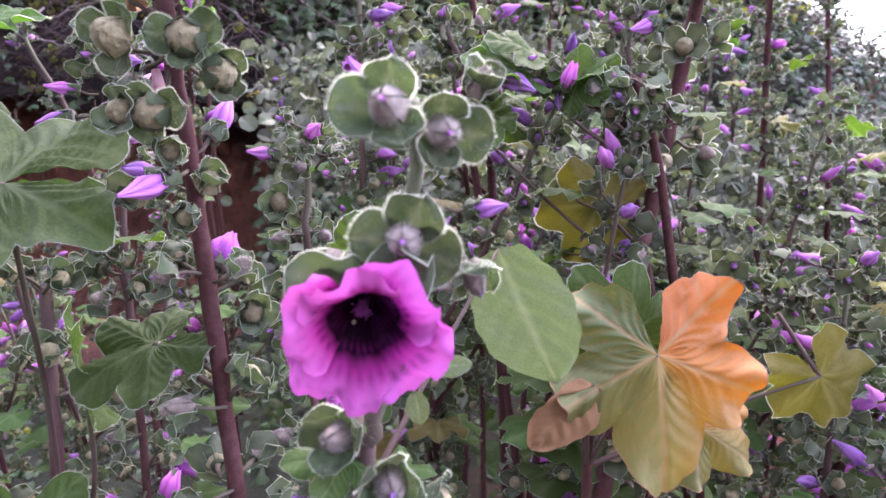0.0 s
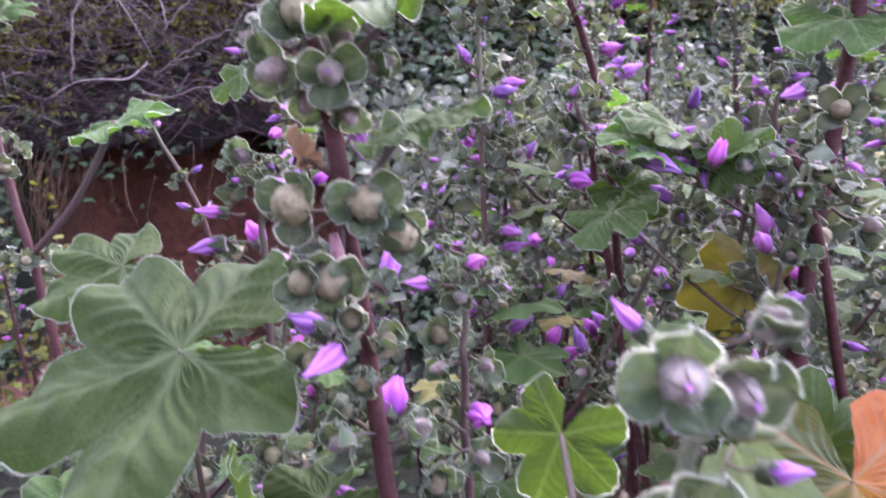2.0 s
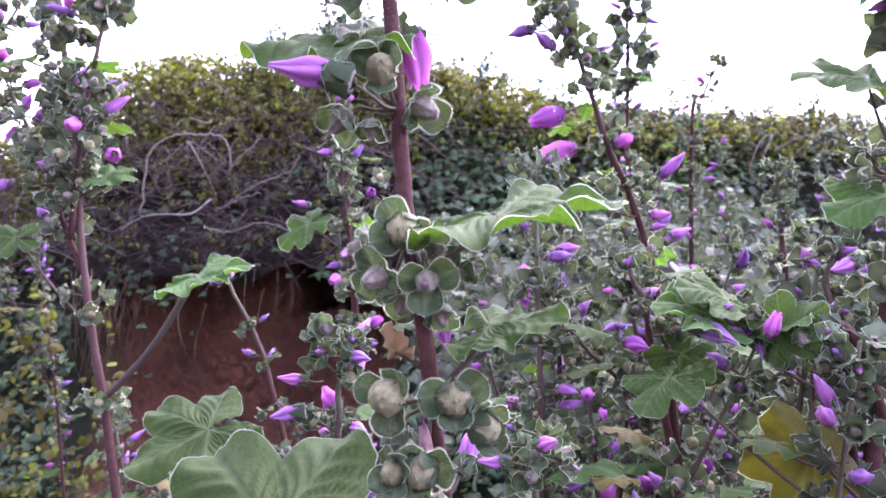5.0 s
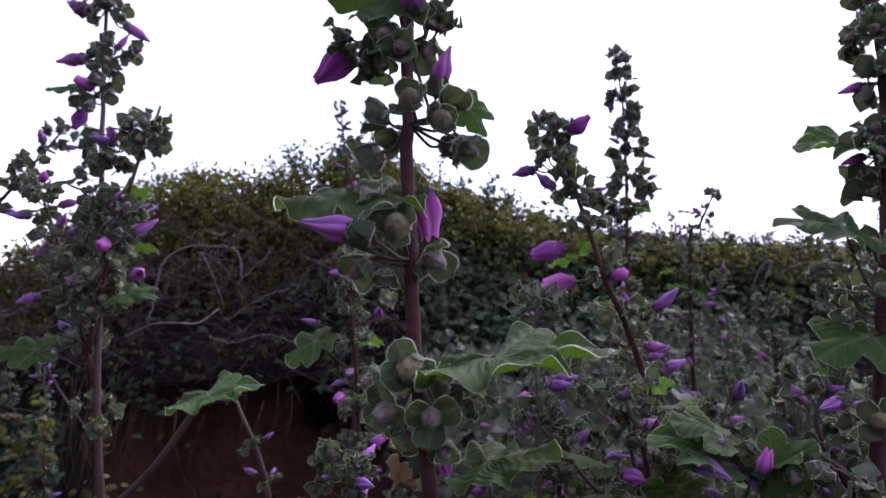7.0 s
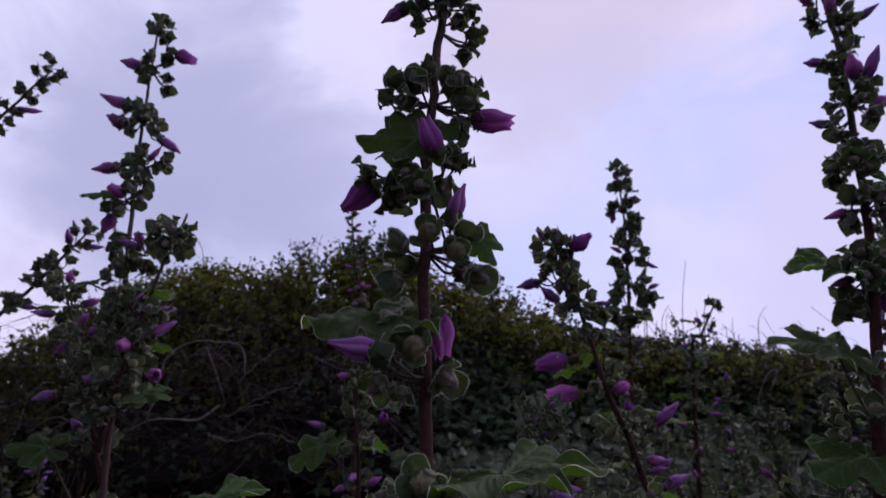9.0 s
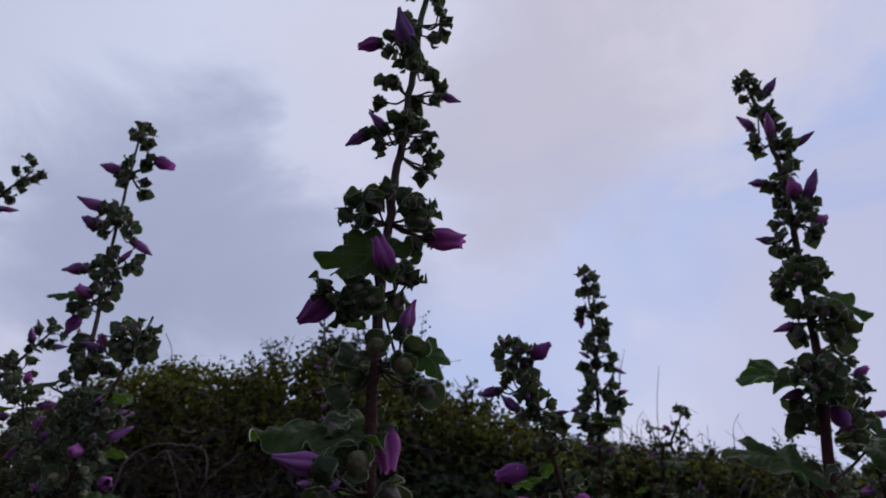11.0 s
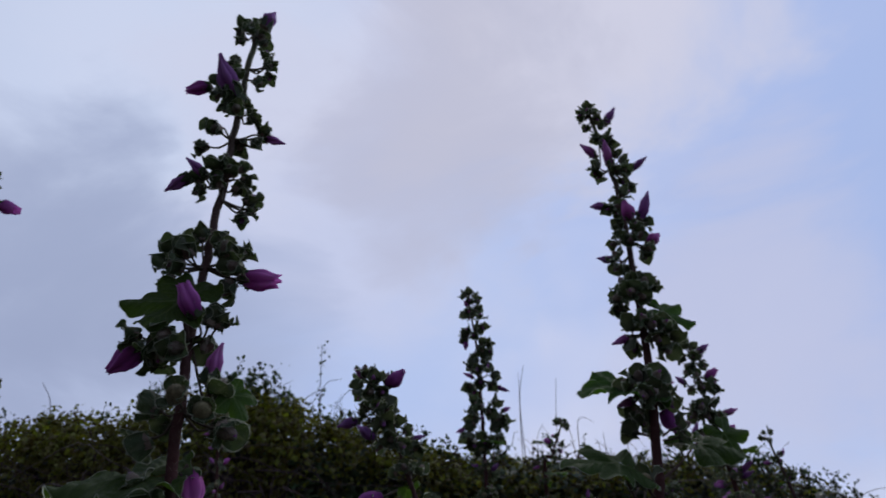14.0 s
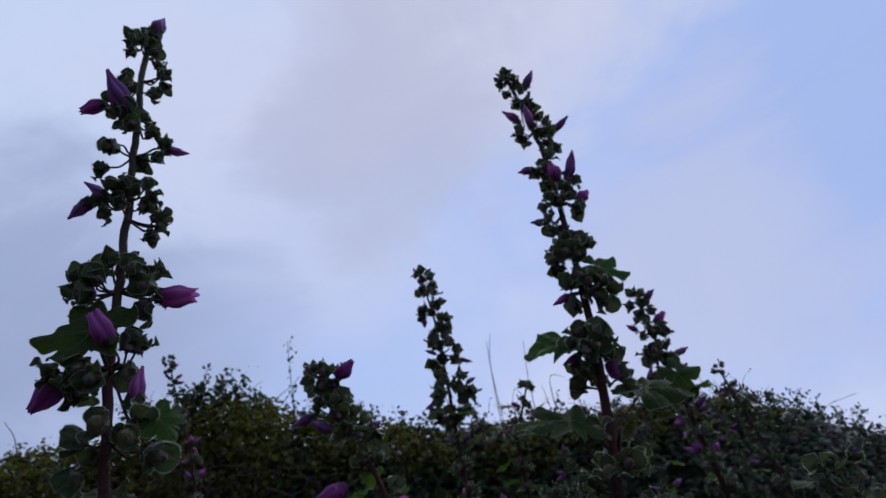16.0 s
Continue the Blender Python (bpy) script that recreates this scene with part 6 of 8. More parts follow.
def side_stem():
    """The tall branched mallow against the thicket."""
    rnd = random.Random(6)
    plant = mallow((-0.52, 0.74, 0.0), "tall branched mallow in bud with violet furled flowers")
    main = [(-0.52, 0.74, 0), (-0.57, 0.74, 0.6), (-0.607, 0.74, 0.938), (-0.636, 0.75, 1.10), (-0.665, 0.765, 1.34), (-0.700, 0.795, 1.50), (-0.738, 0.83, 1.66), (-0.756, 0.85, 1.806), (-0.773, 0.87, 1.968)]
    line = grown(plant, main, 61, False, 0.0068, 0.0020, 1.245, 0.060, (8, 10), 0.3, (0.03, 0.045), 0.80, mixes=(MID_MIX, MID_MIX, TOP_MIX), body=1.1, whorls=True, age=(0.55, 1.0), skip=((1.42, 3.0),), tip=False)
    branch = grown(plant, [(-0.655, 0.745, 1.18), (-0.628, 0.74, 1.32), (-0.600, 0.745, 1.44), (-0.580, 0.75, 1.51)], 62, False, 0.004, 0.0018, 1.27, 0.042, (5, 7), 0.35, (0.025, 0.035), 0.85, "branch", body=1.1, mixes=(MID_MIX, MID_MIX, MID_MIX), age=(0.6, 1), skip=((1.40, 2.0),), tip=False)
    grown(plant, [(-0.645, 0.75, 1.14), (-0.70, 0.77, 1.25), (-0.77, 0.80, 1.36), (-0.84, 0.83, 1.46)], 63, False, 0.004, 0.0018, 1.20, 0.045, (5, 7), 0.3, (0.025, 0.035), 0.8, "branch", body=1.1, mixes=(MID_MIX, MID_MIX, MID_MIX), age=(0.6, 1))
    for at in ((-0.612, 0.735, 0.98), (-0.64, 0.75, 1.105)):
        cluster(plant, at, (0, 0, 1), rnd, 4, 1.05, False, {"fruit": 1})
    whorl(plant, line, 1.927, rnd, False, [
        ("young_bud", (-0.765, 0.863, 1.950), (-0.29, 0.22, 0.93), 0.89), ("young_bud", (-0.774, 0.860, 1.940), (-0.74, -0.27, -0.61), 0.87), ("young_bud", (-0.756, 0.871, 1.941), (0.96, -0.03, 0.26), 0.85),
        ("young_bud", (-0.750, 0.847, 1.915), (0.13, -0.85, -0.51), 0.98), ("young_bud", (-0.752, 0.869, 1.921), (0.74, -0.30, -0.61), 0.99), ("young_bud", (-0.763, 0.853, 1.926), (-0.28, -0.57, -0.78), 0.95),
        ("young_bud", (-0.758, 0.863, 1.941), (0.35, -0.58, 0.74), 0.92), ("young_bud", (-0.763, 0.877, 1.921), (0.37, -0.23, -0.90), 0.88)])
    whorl(plant, line, 1.832, rnd, False, [
        ("rolled_flower", (-0.765, 0.844, 1.832), (-0.82, 0.11, 0.56), 1.75), ("half_open_flower", (-0.711, 0.853, 1.861), (0.91, -0.22, -0.36), 1.52), ("flower_bud", (-0.761, 0.847, 1.842), (-0.68, -0.57, 0.46), 1.09),
        ("young_bud", (-0.754, 0.843, 1.848), (-0.27, -0.44, 0.86), 1.09), ("young_bud", (-0.727, 0.849, 1.809), (0.82, -0.57, 0.05), 1.02), ("young_bud", (-0.730, 0.865, 1.802), (0.50, -0.50, -0.71), 1.11),
        ("flower_bud", (-0.727, 0.851, 1.863), (0.28, -0.21, 0.94), 1.03), ("young_bud", (-0.759, 0.849, 1.820), (-0.68, -0.54, -0.49), 1.12), ("flower_bud", (-0.735, 0.835, 1.818), (-0.17, -0.85, -0.50), 1.18),
        ("young_bud", (-0.722, 0.846, 1.854), (0.20, -0.59, -0.78), 1.12)])
    whorl(plant, line, 1.721, rnd, False, [
        ("rolled_flower", (-0.768, 0.839, 1.753), (-0.96, -0.10, 0.25), 1.83), ("rolled_flower", (-0.779, 0.842, 1.723), (-0.94, 0.11, 0.32), 1.91), ("flower_bud", (-0.753, 0.835, 1.745), (-0.56, -0.29, 0.77), 1.23),
        ("flower_bud", (-0.721, 0.833, 1.720), (0.81, -0.54, 0.23), 1.12), ("rolled_flower", (-0.703, 0.829, 1.682), (0.89, 0.08, -0.45), 1.32), ("flower_bud", (-0.755, 0.835, 1.705), (-0.27, -0.53, -0.81), 1.07),
        ("flower_bud", (-0.713, 0.833, 1.702), (0.72, -0.55, -0.42), 1.15), ("flower_bud", (-0.727, 0.815, 1.715), (0.19, -0.91, -0.37), 1.07), ("flower_bud", (-0.744, 0.821, 1.714), (-0.52, -0.85, -0.08), 1.10),
        ("flower_bud", (-0.725, 0.821, 1.727), (0.21, -0.85, 0.49), 1.08)])
    whorl(plant, line, 1.621, rnd, False, [
        ("rolled_flower", (-0.757, 0.820, 1.627), (-0.99, 0.05, 0.15), 1.66), ("rolled_flower", (-0.712, 0.824, 1.641), (0.76, 0.01, 0.65), 0.85), ("flower_bud", (-0.739, 0.828, 1.642), (-0.97, -0.17, 0.19), 1.15),
        ("flower_bud", (-0.705, 0.804, 1.638), (-0.22, -0.85, 0.48), 1.26), ("young_bud", (-0.688, 0.828, 1.640), (0.99, -0.05, -0.10), 1.11), ("flower_bud", (-0.693, 0.830, 1.631), (0.43, -0.35, -0.84), 1.08),
        ("flower_bud", (-0.730, 0.812, 1.614), (-0.56, -0.50, -0.66), 1.11), ("young_bud", (-0.715, 0.826, 1.604), (0.86, -0.42, -0.29), 1.07), ("flower_bud", (-0.758, 0.829, 1.633), (-0.37, -0.19, 0.91), 1.06),
        ("flower_bud", (-0.709, 0.804, 1.615), (0.41, -0.85, -0.34), 1.13)])
    whorl(plant, line, 1.567, rnd, False, [
        ("half_open_flower", (-0.715, 0.786, 1.560), (-0.52, -0.71, 0.48), 1.07), ("flower_bud", (-0.747, 0.804, 1.555), (-0.76, -0.31, -0.57), 1.18), ("flower_bud", (-0.702, 0.806, 1.565), (0.63, -0.59, -0.50), 1.23),
        ("flower_bud", (-0.715, 0.792, 1.542), (-0.40, -0.85, -0.35), 1.12), ("half_open_flower", (-0.748, 0.811, 1.541), (-0.30, 0.03, -0.95), 1.30), ("flower_bud", (-0.709, 0.792, 1.570), (0.21, -0.85, 0.48), 1.28)])
    whorl(plant, line, 1.462, rnd, False, [
        ("flower_bud", (-0.691, 0.778, 1.487), (-0.90, -0.40, -0.19), 1.41), ("rolled_flower", (-0.653, 0.763, 1.464), (-0.65, -0.71, 0.29), 0.96), ("half_open_flower", (-0.657, 0.769, 1.472), (-0.20, -0.51, 0.83), 0.83),
        ("flower_bud", (-0.708, 0.798, 1.466), (-0.96, -0.15, -0.23), 1.22), ("flower_bud", (-0.663, 0.769, 1.450), (0.34, -0.85, -0.41), 1.21), ("flower_bud", (-0.675, 0.769, 1.443), (-0.05, -0.85, -0.53), 1.33),
        ("flower_bud", (-0.711, 0.786, 1.484), (-0.45, 0.13, -0.88), 1.29), ("flower_bud", (-0.660, 0.780, 1.446), (0.72, -0.43, -0.55), 1.24)])
    whorl(plant, branch, 1.470, rnd, False, [
        ("flower_bud", (-0.629, 0.752, 1.481), (-0.58, -0.37, 0.73), 1.37), ("flower_bud", (-0.605, 0.733, 1.478), (-0.14, -0.85, 0.51), 1.25), ("flower_bud", (-0.614, 0.762, 1.492), (-0.40, 0.09, 0.91), 1.39),
        ("flower_bud", (-0.605, 0.733, 1.459), (-0.41, -0.85, -0.34), 1.23), ("flower_bud", (-0.589, 0.727, 1.457), (0.11, -0.91, -0.40), 1.20), ("flower_bud", (-0.587, 0.743, 1.466), (0.81, -0.55, -0.23), 1.36),
        ("flower_bud", (-0.592, 0.760, 1.460), (0.78, -0.48, -0.40), 1.38), ("young_bud", (-0.585, 0.747, 1.480), (0.98, -0.07, -0.20), 1.40), ("flower_bud", (-0.587, 0.733, 1.474), (0.25, -0.85, 0.47), 1.28),
        ("flower_bud", (-0.603, 0.739, 1.453), (-0.22, -0.23, -0.95), 1.33)])
    for k in range(5):
        p, up = at_height(line, 1.245 + 0.042 * k)
        cluster(plant, p, up, rnd, 6, 1.05, False, {"flower_bud": 6, "young_bud": 3, "rolled_flower": 0.5}, 0, 1.4 + 0.6 * (k % 3))
    for kind, at, axis in (("half_open_flower", (-0.620, 0.72, 1.315), (0.1, -0.9, -0.2)), ("half_open_flower", (-0.575, 0.72, 1.276), (0.5, -0.7, -0.2)), ("rolled_flower", (-0.735, 0.75, 1.255), (-0.8, -0.6, -0.25)), ("rolled_flower", (-0.66, 0.74, 1.27), (-1, -0.3, 0.05))):
        set_flower(plant, kind, at, axis, 1.1, rnd, False)
    set_leaf(plant, (-0.462, 0.70, 1.130), (0.92, 0.25, 0.24), (-0.10, -0.34, 0.94), 0.066, rnd, True, DROOPING[0], (-0.605, 0.73, 0.985), "", 0.0042)
    set_leaf(plant, (-0.585, 0.72, 1.252), (1, -0.2, -0.08), (0.1, -0.5, 0.9), 0.040, rnd, True, LEAVES[1], (-0.645, 0.745, 1.23))
    set_leaf(plant, (-0.725, 0.74, 1.185), (-0.7, -0.6, 0.1), (0.2, -0.6, 0.8), 0.048, rnd, True, LEAVES[4], (-0.630, 0.745, 1.07))
    set_leaf(plant, (-0.755, 0.79, 1.425), (-1, -0.2, -0.10), (0.0, -0.4, 0.9), 0.040, rnd, True, LEAVES[2], (-0.675, 0.77, 1.40))
    set_leaf(plant, (-0.748, 0.79, 1.570), (-1, -0.1, 0.05), (0.1, -0.6, 0.8), 0.046, rnd, True, LEAVES[0], (-0.715, 0.81, 1.555))


side_stem()


def leaning_stem():
    """The tall mallow that leans over the ivy, seen against the sky at the end."""
    rnd = random.Random(7)
    plant = mallow((0.10, 0.52, 0.0), "tall leaning mallow with broad leaves and furled violet flowers")
    main = [(0.10, 0.52, 0), (0.14, 0.57, 0.55), (0.176, 0.60, 0.885), (0.205, 0.655, 0.95), (0.262, 0.715, 1.18), (0.298, 0.75, 1.328), (0.323, 0.78, 1.45), (0.347, 0.82, 1.601), (0.366, 0.86, 1.793), (0.359, 0.89, 1.975)]
    line = axis_line(plant, main, 0.0095, 0.0034, "stem", 12, 600, 8, 71)
    for z, count, size, mix in ((0.62, 4, 1.1, LOW_MIX), (0.74, 4, 1.1, LOW_MIX), (0.85, 3, 1.1, LOW_MIX), (0.985, 6, 1.15, {"fruit": 1}), (1.02, 5, 1.1, LOW_MIX), (1.10, 4, 1.05, LOW_MIX), (1.19, 5, 1.05, LOW_MIX), (1.245, 6, 1.05, {"fruit": 2, "flower_bud": 1}), (1.325, 5, 1.0, {"flower_bud": 1})):
        p, up = at_height(line, z)
        cluster(plant, p, up, rnd, count, size * 1.32, False, mix, 0, 1.2)
    whorl(plant, line, 1.975, rnd, False, [
        ("young_bud", (0.352, 0.886, 1.980), (-0.96, 0.14, 0.22), 0.75), ("young_bud", (0.355, 0.881, 1.980), (0.07, -0.18, 0.98), 0.85), ("young_bud", (0.359, 0.881, 1.970), (0.88, -0.12, 0.45), 0.89),
        ("young_bud", (0.348, 0.887, 1.963), (-0.89, -0.30, -0.33), 0.79), ("young_bud", (0.351, 0.885, 1.944), (-0.57, 0.22, -0.79), 0.81), ("rolled_flower", (0.387, 0.901, 1.955), (0.69, -0.01, 0.73), 1.40),
        ("young_bud", (0.372, 0.884, 1.944), (0.84, 0.23, -0.50), 0.83), ("young_bud", (0.366, 0.888, 1.961), (0.56, -0.40, -0.72), 0.90), ("young_bud", (0.349, 0.872, 1.960), (0.09, -0.85, 0.52), 0.82),
        ("young_bud", (0.347, 0.881, 1.968), (-0.92, -0.13, -0.37), 0.82)])
    whorl(plant, line, 1.900, rnd, False, [
        ("young_bud", (0.364, 0.873, 1.902), (-1.00, 0.03, -0.08), 1.02), ("young_bud", (0.373, 0.866, 1.896), (0.95, -0.21, 0.22), 0.92), ("rolled_flower", (0.353, 0.888, 1.869), (-0.48, -0.15, 0.87), 1.32),
        ("young_bud", (0.375, 0.872, 1.885), (0.61, -0.51, -0.60), 1.04), ("young_bud", (0.359, 0.873, 1.895), (-0.26, -0.14, 0.95), 0.96), ("young_bud", (0.360, 0.860, 1.887), (0.10, -0.85, -0.52), 1.00)])
    whorl(plant, line, 1.824, rnd, False, [
        ("rolled_flower", (0.360, 0.848, 1.822), (-0.11, -0.51, 0.85), 1.33), ("young_bud", (0.379, 0.866, 1.852), (0.40, -0.38, 0.83), 0.97), ("young_bud", (0.386, 0.866, 1.842), (0.96, -0.27, 0.09), 0.98),
        ("rolled_flower", (0.401, 0.871, 1.824), (0.86, -0.23, 0.45), 1.08), ("young_bud", (0.345, 0.860, 1.828), (-0.88, -0.28, 0.39), 1.08), ("young_bud", (0.351, 0.875, 1.823), (-0.74, -0.20, -0.64), 0.92),
        ("young_bud", (0.381, 0.872, 1.809), (0.19, -0.31, -0.93), 1.02), ("young_bud", (0.391, 0.871, 1.796), (0.47, -0.12, -0.88), 1.01), ("young_bud", (0.370, 0.848, 1.809), (-0.39, -0.85, -0.36), 0.99),
        ("young_bud", (0.346, 0.874, 1.827), (-0.78, -0.48, -0.40), 0.97), ("young_bud", (0.381, 0.848, 1.809), (0.33, -0.85, -0.41), 1.07)])
    whorl(plant, line, 1.745, rnd, False, [
        ("rolled_flower", (0.342, 0.855, 1.744), (-0.99, -0.13, 0.07), 1.20), ("flower_bud", (0.363, 0.857, 1.756), (-0.55, 0.16, 0.82), 0.99), ("young_bud", (0.369, 0.850, 1.761), (0.89, -0.20, 0.42), 1.06),
        ("young_bud", (0.346, 0.847, 1.734), (-0.80, -0.51, -0.31), 1.08), ("young_bud", (0.355, 0.858, 1.736), (0.07, -0.56, -0.82), 1.01), ("young_bud", (0.350, 0.833, 1.730), (0.17, -0.85, -0.50), 1.09)])
    whorl(plant, line, 1.662, rnd, False, [
        ("half_open_flower", (0.361, 0.816, 1.691), (-0.27, -0.51, 0.82), 1.34), ("rolled_flower", (0.385, 0.846, 1.707), (0.56, -0.22, 0.80), 1.51), ("half_open_flower", (0.386, 0.842, 1.659), (0.87, 0.01, 0.50), 1.23),
        ("flower_bud", (0.391, 0.845, 1.698), (0.99, -0.04, 0.13), 1.06), ("flower_bud", (0.348, 0.829, 1.676), (-0.89, 0.17, 0.43), 1.06), ("flower_bud", (0.362, 0.816, 1.673), (0.21, -0.85, 0.49), 1.06),
        ("young_bud", (0.349, 0.837, 1.690), (-0.64, -0.58, 0.51), 1.05), ("flower_bud", (0.333, 0.831, 1.659), (-0.75, -0.56, -0.35), 1.04), ("flower_bud", (0.351, 0.810, 1.650), (-0.31, -0.91, -0.27), 1.21),
        ("flower_bud", (0.375, 0.825, 1.647), (0.58, -0.30, -0.75), 1.09), ("young_bud", (0.377, 0.836, 1.645), (-0.12, -0.25, -0.96), 1.22), ("flower_bud", (0.363, 0.816, 1.660), (0.53, -0.85, -0.03), 1.17),
        ("flower_bud", (0.344, 0.816, 1.656), (-0.49, -0.85, -0.20), 1.13)])
    whorl(plant, line, 1.631, rnd, False, [
        ("rolled_flower", (0.328, 0.837, 1.633), (-0.98, -0.00, 0.19), 1.05), ("flower_bud", (0.326, 0.821, 1.616), (-0.60, -0.19, -0.78), 1.06), ("young_bud", (0.336, 0.833, 1.616), (0.53, -0.23, -0.82), 1.04),
        ("flower_bud", (0.329, 0.820, 1.628), (-0.60, -0.35, 0.72), 1.16)])
    whorl(plant, line, 1.560, rnd, False, [
        ("flower_bud", (0.324, 0.802, 1.570), (-0.46, -0.04, 0.89), 1.35), ("flower_bud", (0.340, 0.800, 1.572), (0.16, -0.08, 0.98), 1.22), ("flower_bud", (0.313, 0.801, 1.554), (-0.96, -0.15, -0.25), 1.25),
        ("flower_bud", (0.316, 0.819, 1.551), (-0.74, -0.26, -0.63), 1.27), ("flower_bud", (0.362, 0.817, 1.568), (0.71, -0.58, 0.40), 1.37), ("flower_bud", (0.325, 0.786, 1.552), (-0.38, -0.91, -0.17), 1.42),
        ("young_bud", (0.310, 0.814, 1.544), (-0.28, -0.47, -0.84), 1.22), ("flower_bud", (0.344, 0.792, 1.563), (0.25, -0.85, 0.47), 1.39), ("flower_bud", (0.336, 0.792, 1.547), (0.29, -0.85, -0.44), 1.28)])
    whorl(plant, line, 1.485, rnd, False, [
        ("flower_bud", (0.333, 0.765, 1.488), (0.00, -1.00, 0.00), 1.44), ("flower_bud", (0.329, 0.771, 1.499), (-0.41, -0.85, 0.33), 1.32), ("rolled_flower", (0.314, 0.797, 1.487), (-0.99, 0.07, -0.07), 1.00),
        ("young_bud", (0.314, 0.788, 1.494), (0.15, 0.10, 0.98), 1.42), ("young_bud", (0.313, 0.792, 1.483), (-0.16, -0.17, -0.97), 1.47), ("flower_bud", (0.337, 0.771, 1.473), (0.12, -0.85, -0.52), 1.30),
        ("flower_bud", (0.352, 0.782, 1.465), (-0.04, -0.58, -0.81), 1.51), ("flower_bud", (0.366, 0.789, 1.477), (0.87, 0.01, 0.49), 1.29), ("flower_bud", (0.347, 0.771, 1.486), (0.43, -0.85, 0.31), 1.44)])
    whorl(plant, line, 1.398, rnd, False, [
        ("flower_bud", (0.295, 0.749, 1.410), (-0.14, -0.85, 0.51), 1.36), ("flower_bud", (0.287, 0.759, 1.407), (-0.81, -0.51, 0.29), 1.43), ("flower_bud", (0.313, 0.749, 1.409), (0.39, -0.85, 0.36), 1.37),
        ("flower_bud", (0.322, 0.761, 1.402), (0.90, -0.43, 0.11), 1.38), ("rolled_flower", (0.288, 0.762, 1.388), (-0.98, -0.06, -0.18), 0.92), ("flower_bud", (0.294, 0.743, 1.388), (-0.24, -0.91, -0.33), 1.43),
        ("flower_bud", (0.293, 0.778, 1.381), (-0.72, -0.06, -0.69), 1.51), ("flower_bud", (0.303, 0.766, 1.373), (-0.44, 0.19, -0.88), 1.36), ("flower_bud", (0.328, 0.771, 1.391), (0.34, -0.42, -0.84), 1.51),
        ("half_open_flower", (0.324, 0.773, 1.372), (0.25, -0.17, -0.95), 1.31), ("flower_bud", (0.304, 0.743, 1.392), (0.24, -0.91, -0.33), 1.35)])
    set_leaf(plant, (0.150, 0.640, 0.960), (-0.25, -0.1, -1), (0.1, -1, 0.2), 0.070, rnd, True, YELLOW_LEAVES[0], (0.185, 0.615, 0.92), "yellowing drooping leaf")
    for kind, at, axis, size in (("half_open_flower", (0.185, 0.625, 1.056), (-0.6, -0.7, 0.1), 1.05), ("rolled_flower", (0.098, 0.62, 1.066), (-1, -0.3, 0.15), 1.2)):
        set_flower(plant, kind, at, axis, size, rnd, False)
    for at, tip, normal, size, mesh, z in (
            ((0.288, 0.772, 1.408), (-1, -0.10, 0.06), (0.05, -0.50, 0.85), 0.076, DROOPING[0], 1.395), ((0.238, 0.715, 1.302), (-0.95, -0.30, 0.12), (0.1, -0.58, 0.78), 0.070, LEAVES[0], 1.215), ((0.247, 0.70, 1.186), (-1, -0.4, -0.2), (-0.2, -0.6, 0.8), 0.066, LEAVES[1], 1.17),
            ((0.358, 0.782, 1.518), (0.75, -0.1, -0.45), (0.35, -0.75, 0.55), 0.050, LEAVES[3], 1.490), ((0.36, 0.78, 1.33), (0.9, -0.3, -0.25), (0.0, -0.5, 0.9), 0.066, LEAVES[4], 1.28),
            ((0.066, 0.62, 1.085), (-0.95, -0.2, 0.25), (-0.1, -0.40, 0.88), 0.054, DROOPING[0], 0.985), ((0.118, 0.62, 1.070), (0.3, -0.6, 0.25), (0.1, -0.5, 0.8), 0.036, DROOPING[1], 1.00), ((0.030, 0.62, 1.030), (-0.5, -0.5, -0.3), (-0.2, -0.3, 0.9), 0.050, LEAVES[1], 0.90)):
        p, _ = at_height(line, z)
        set_leaf(plant, at, tip, normal, size, rnd, True, mesh, p)


leaning_stem()


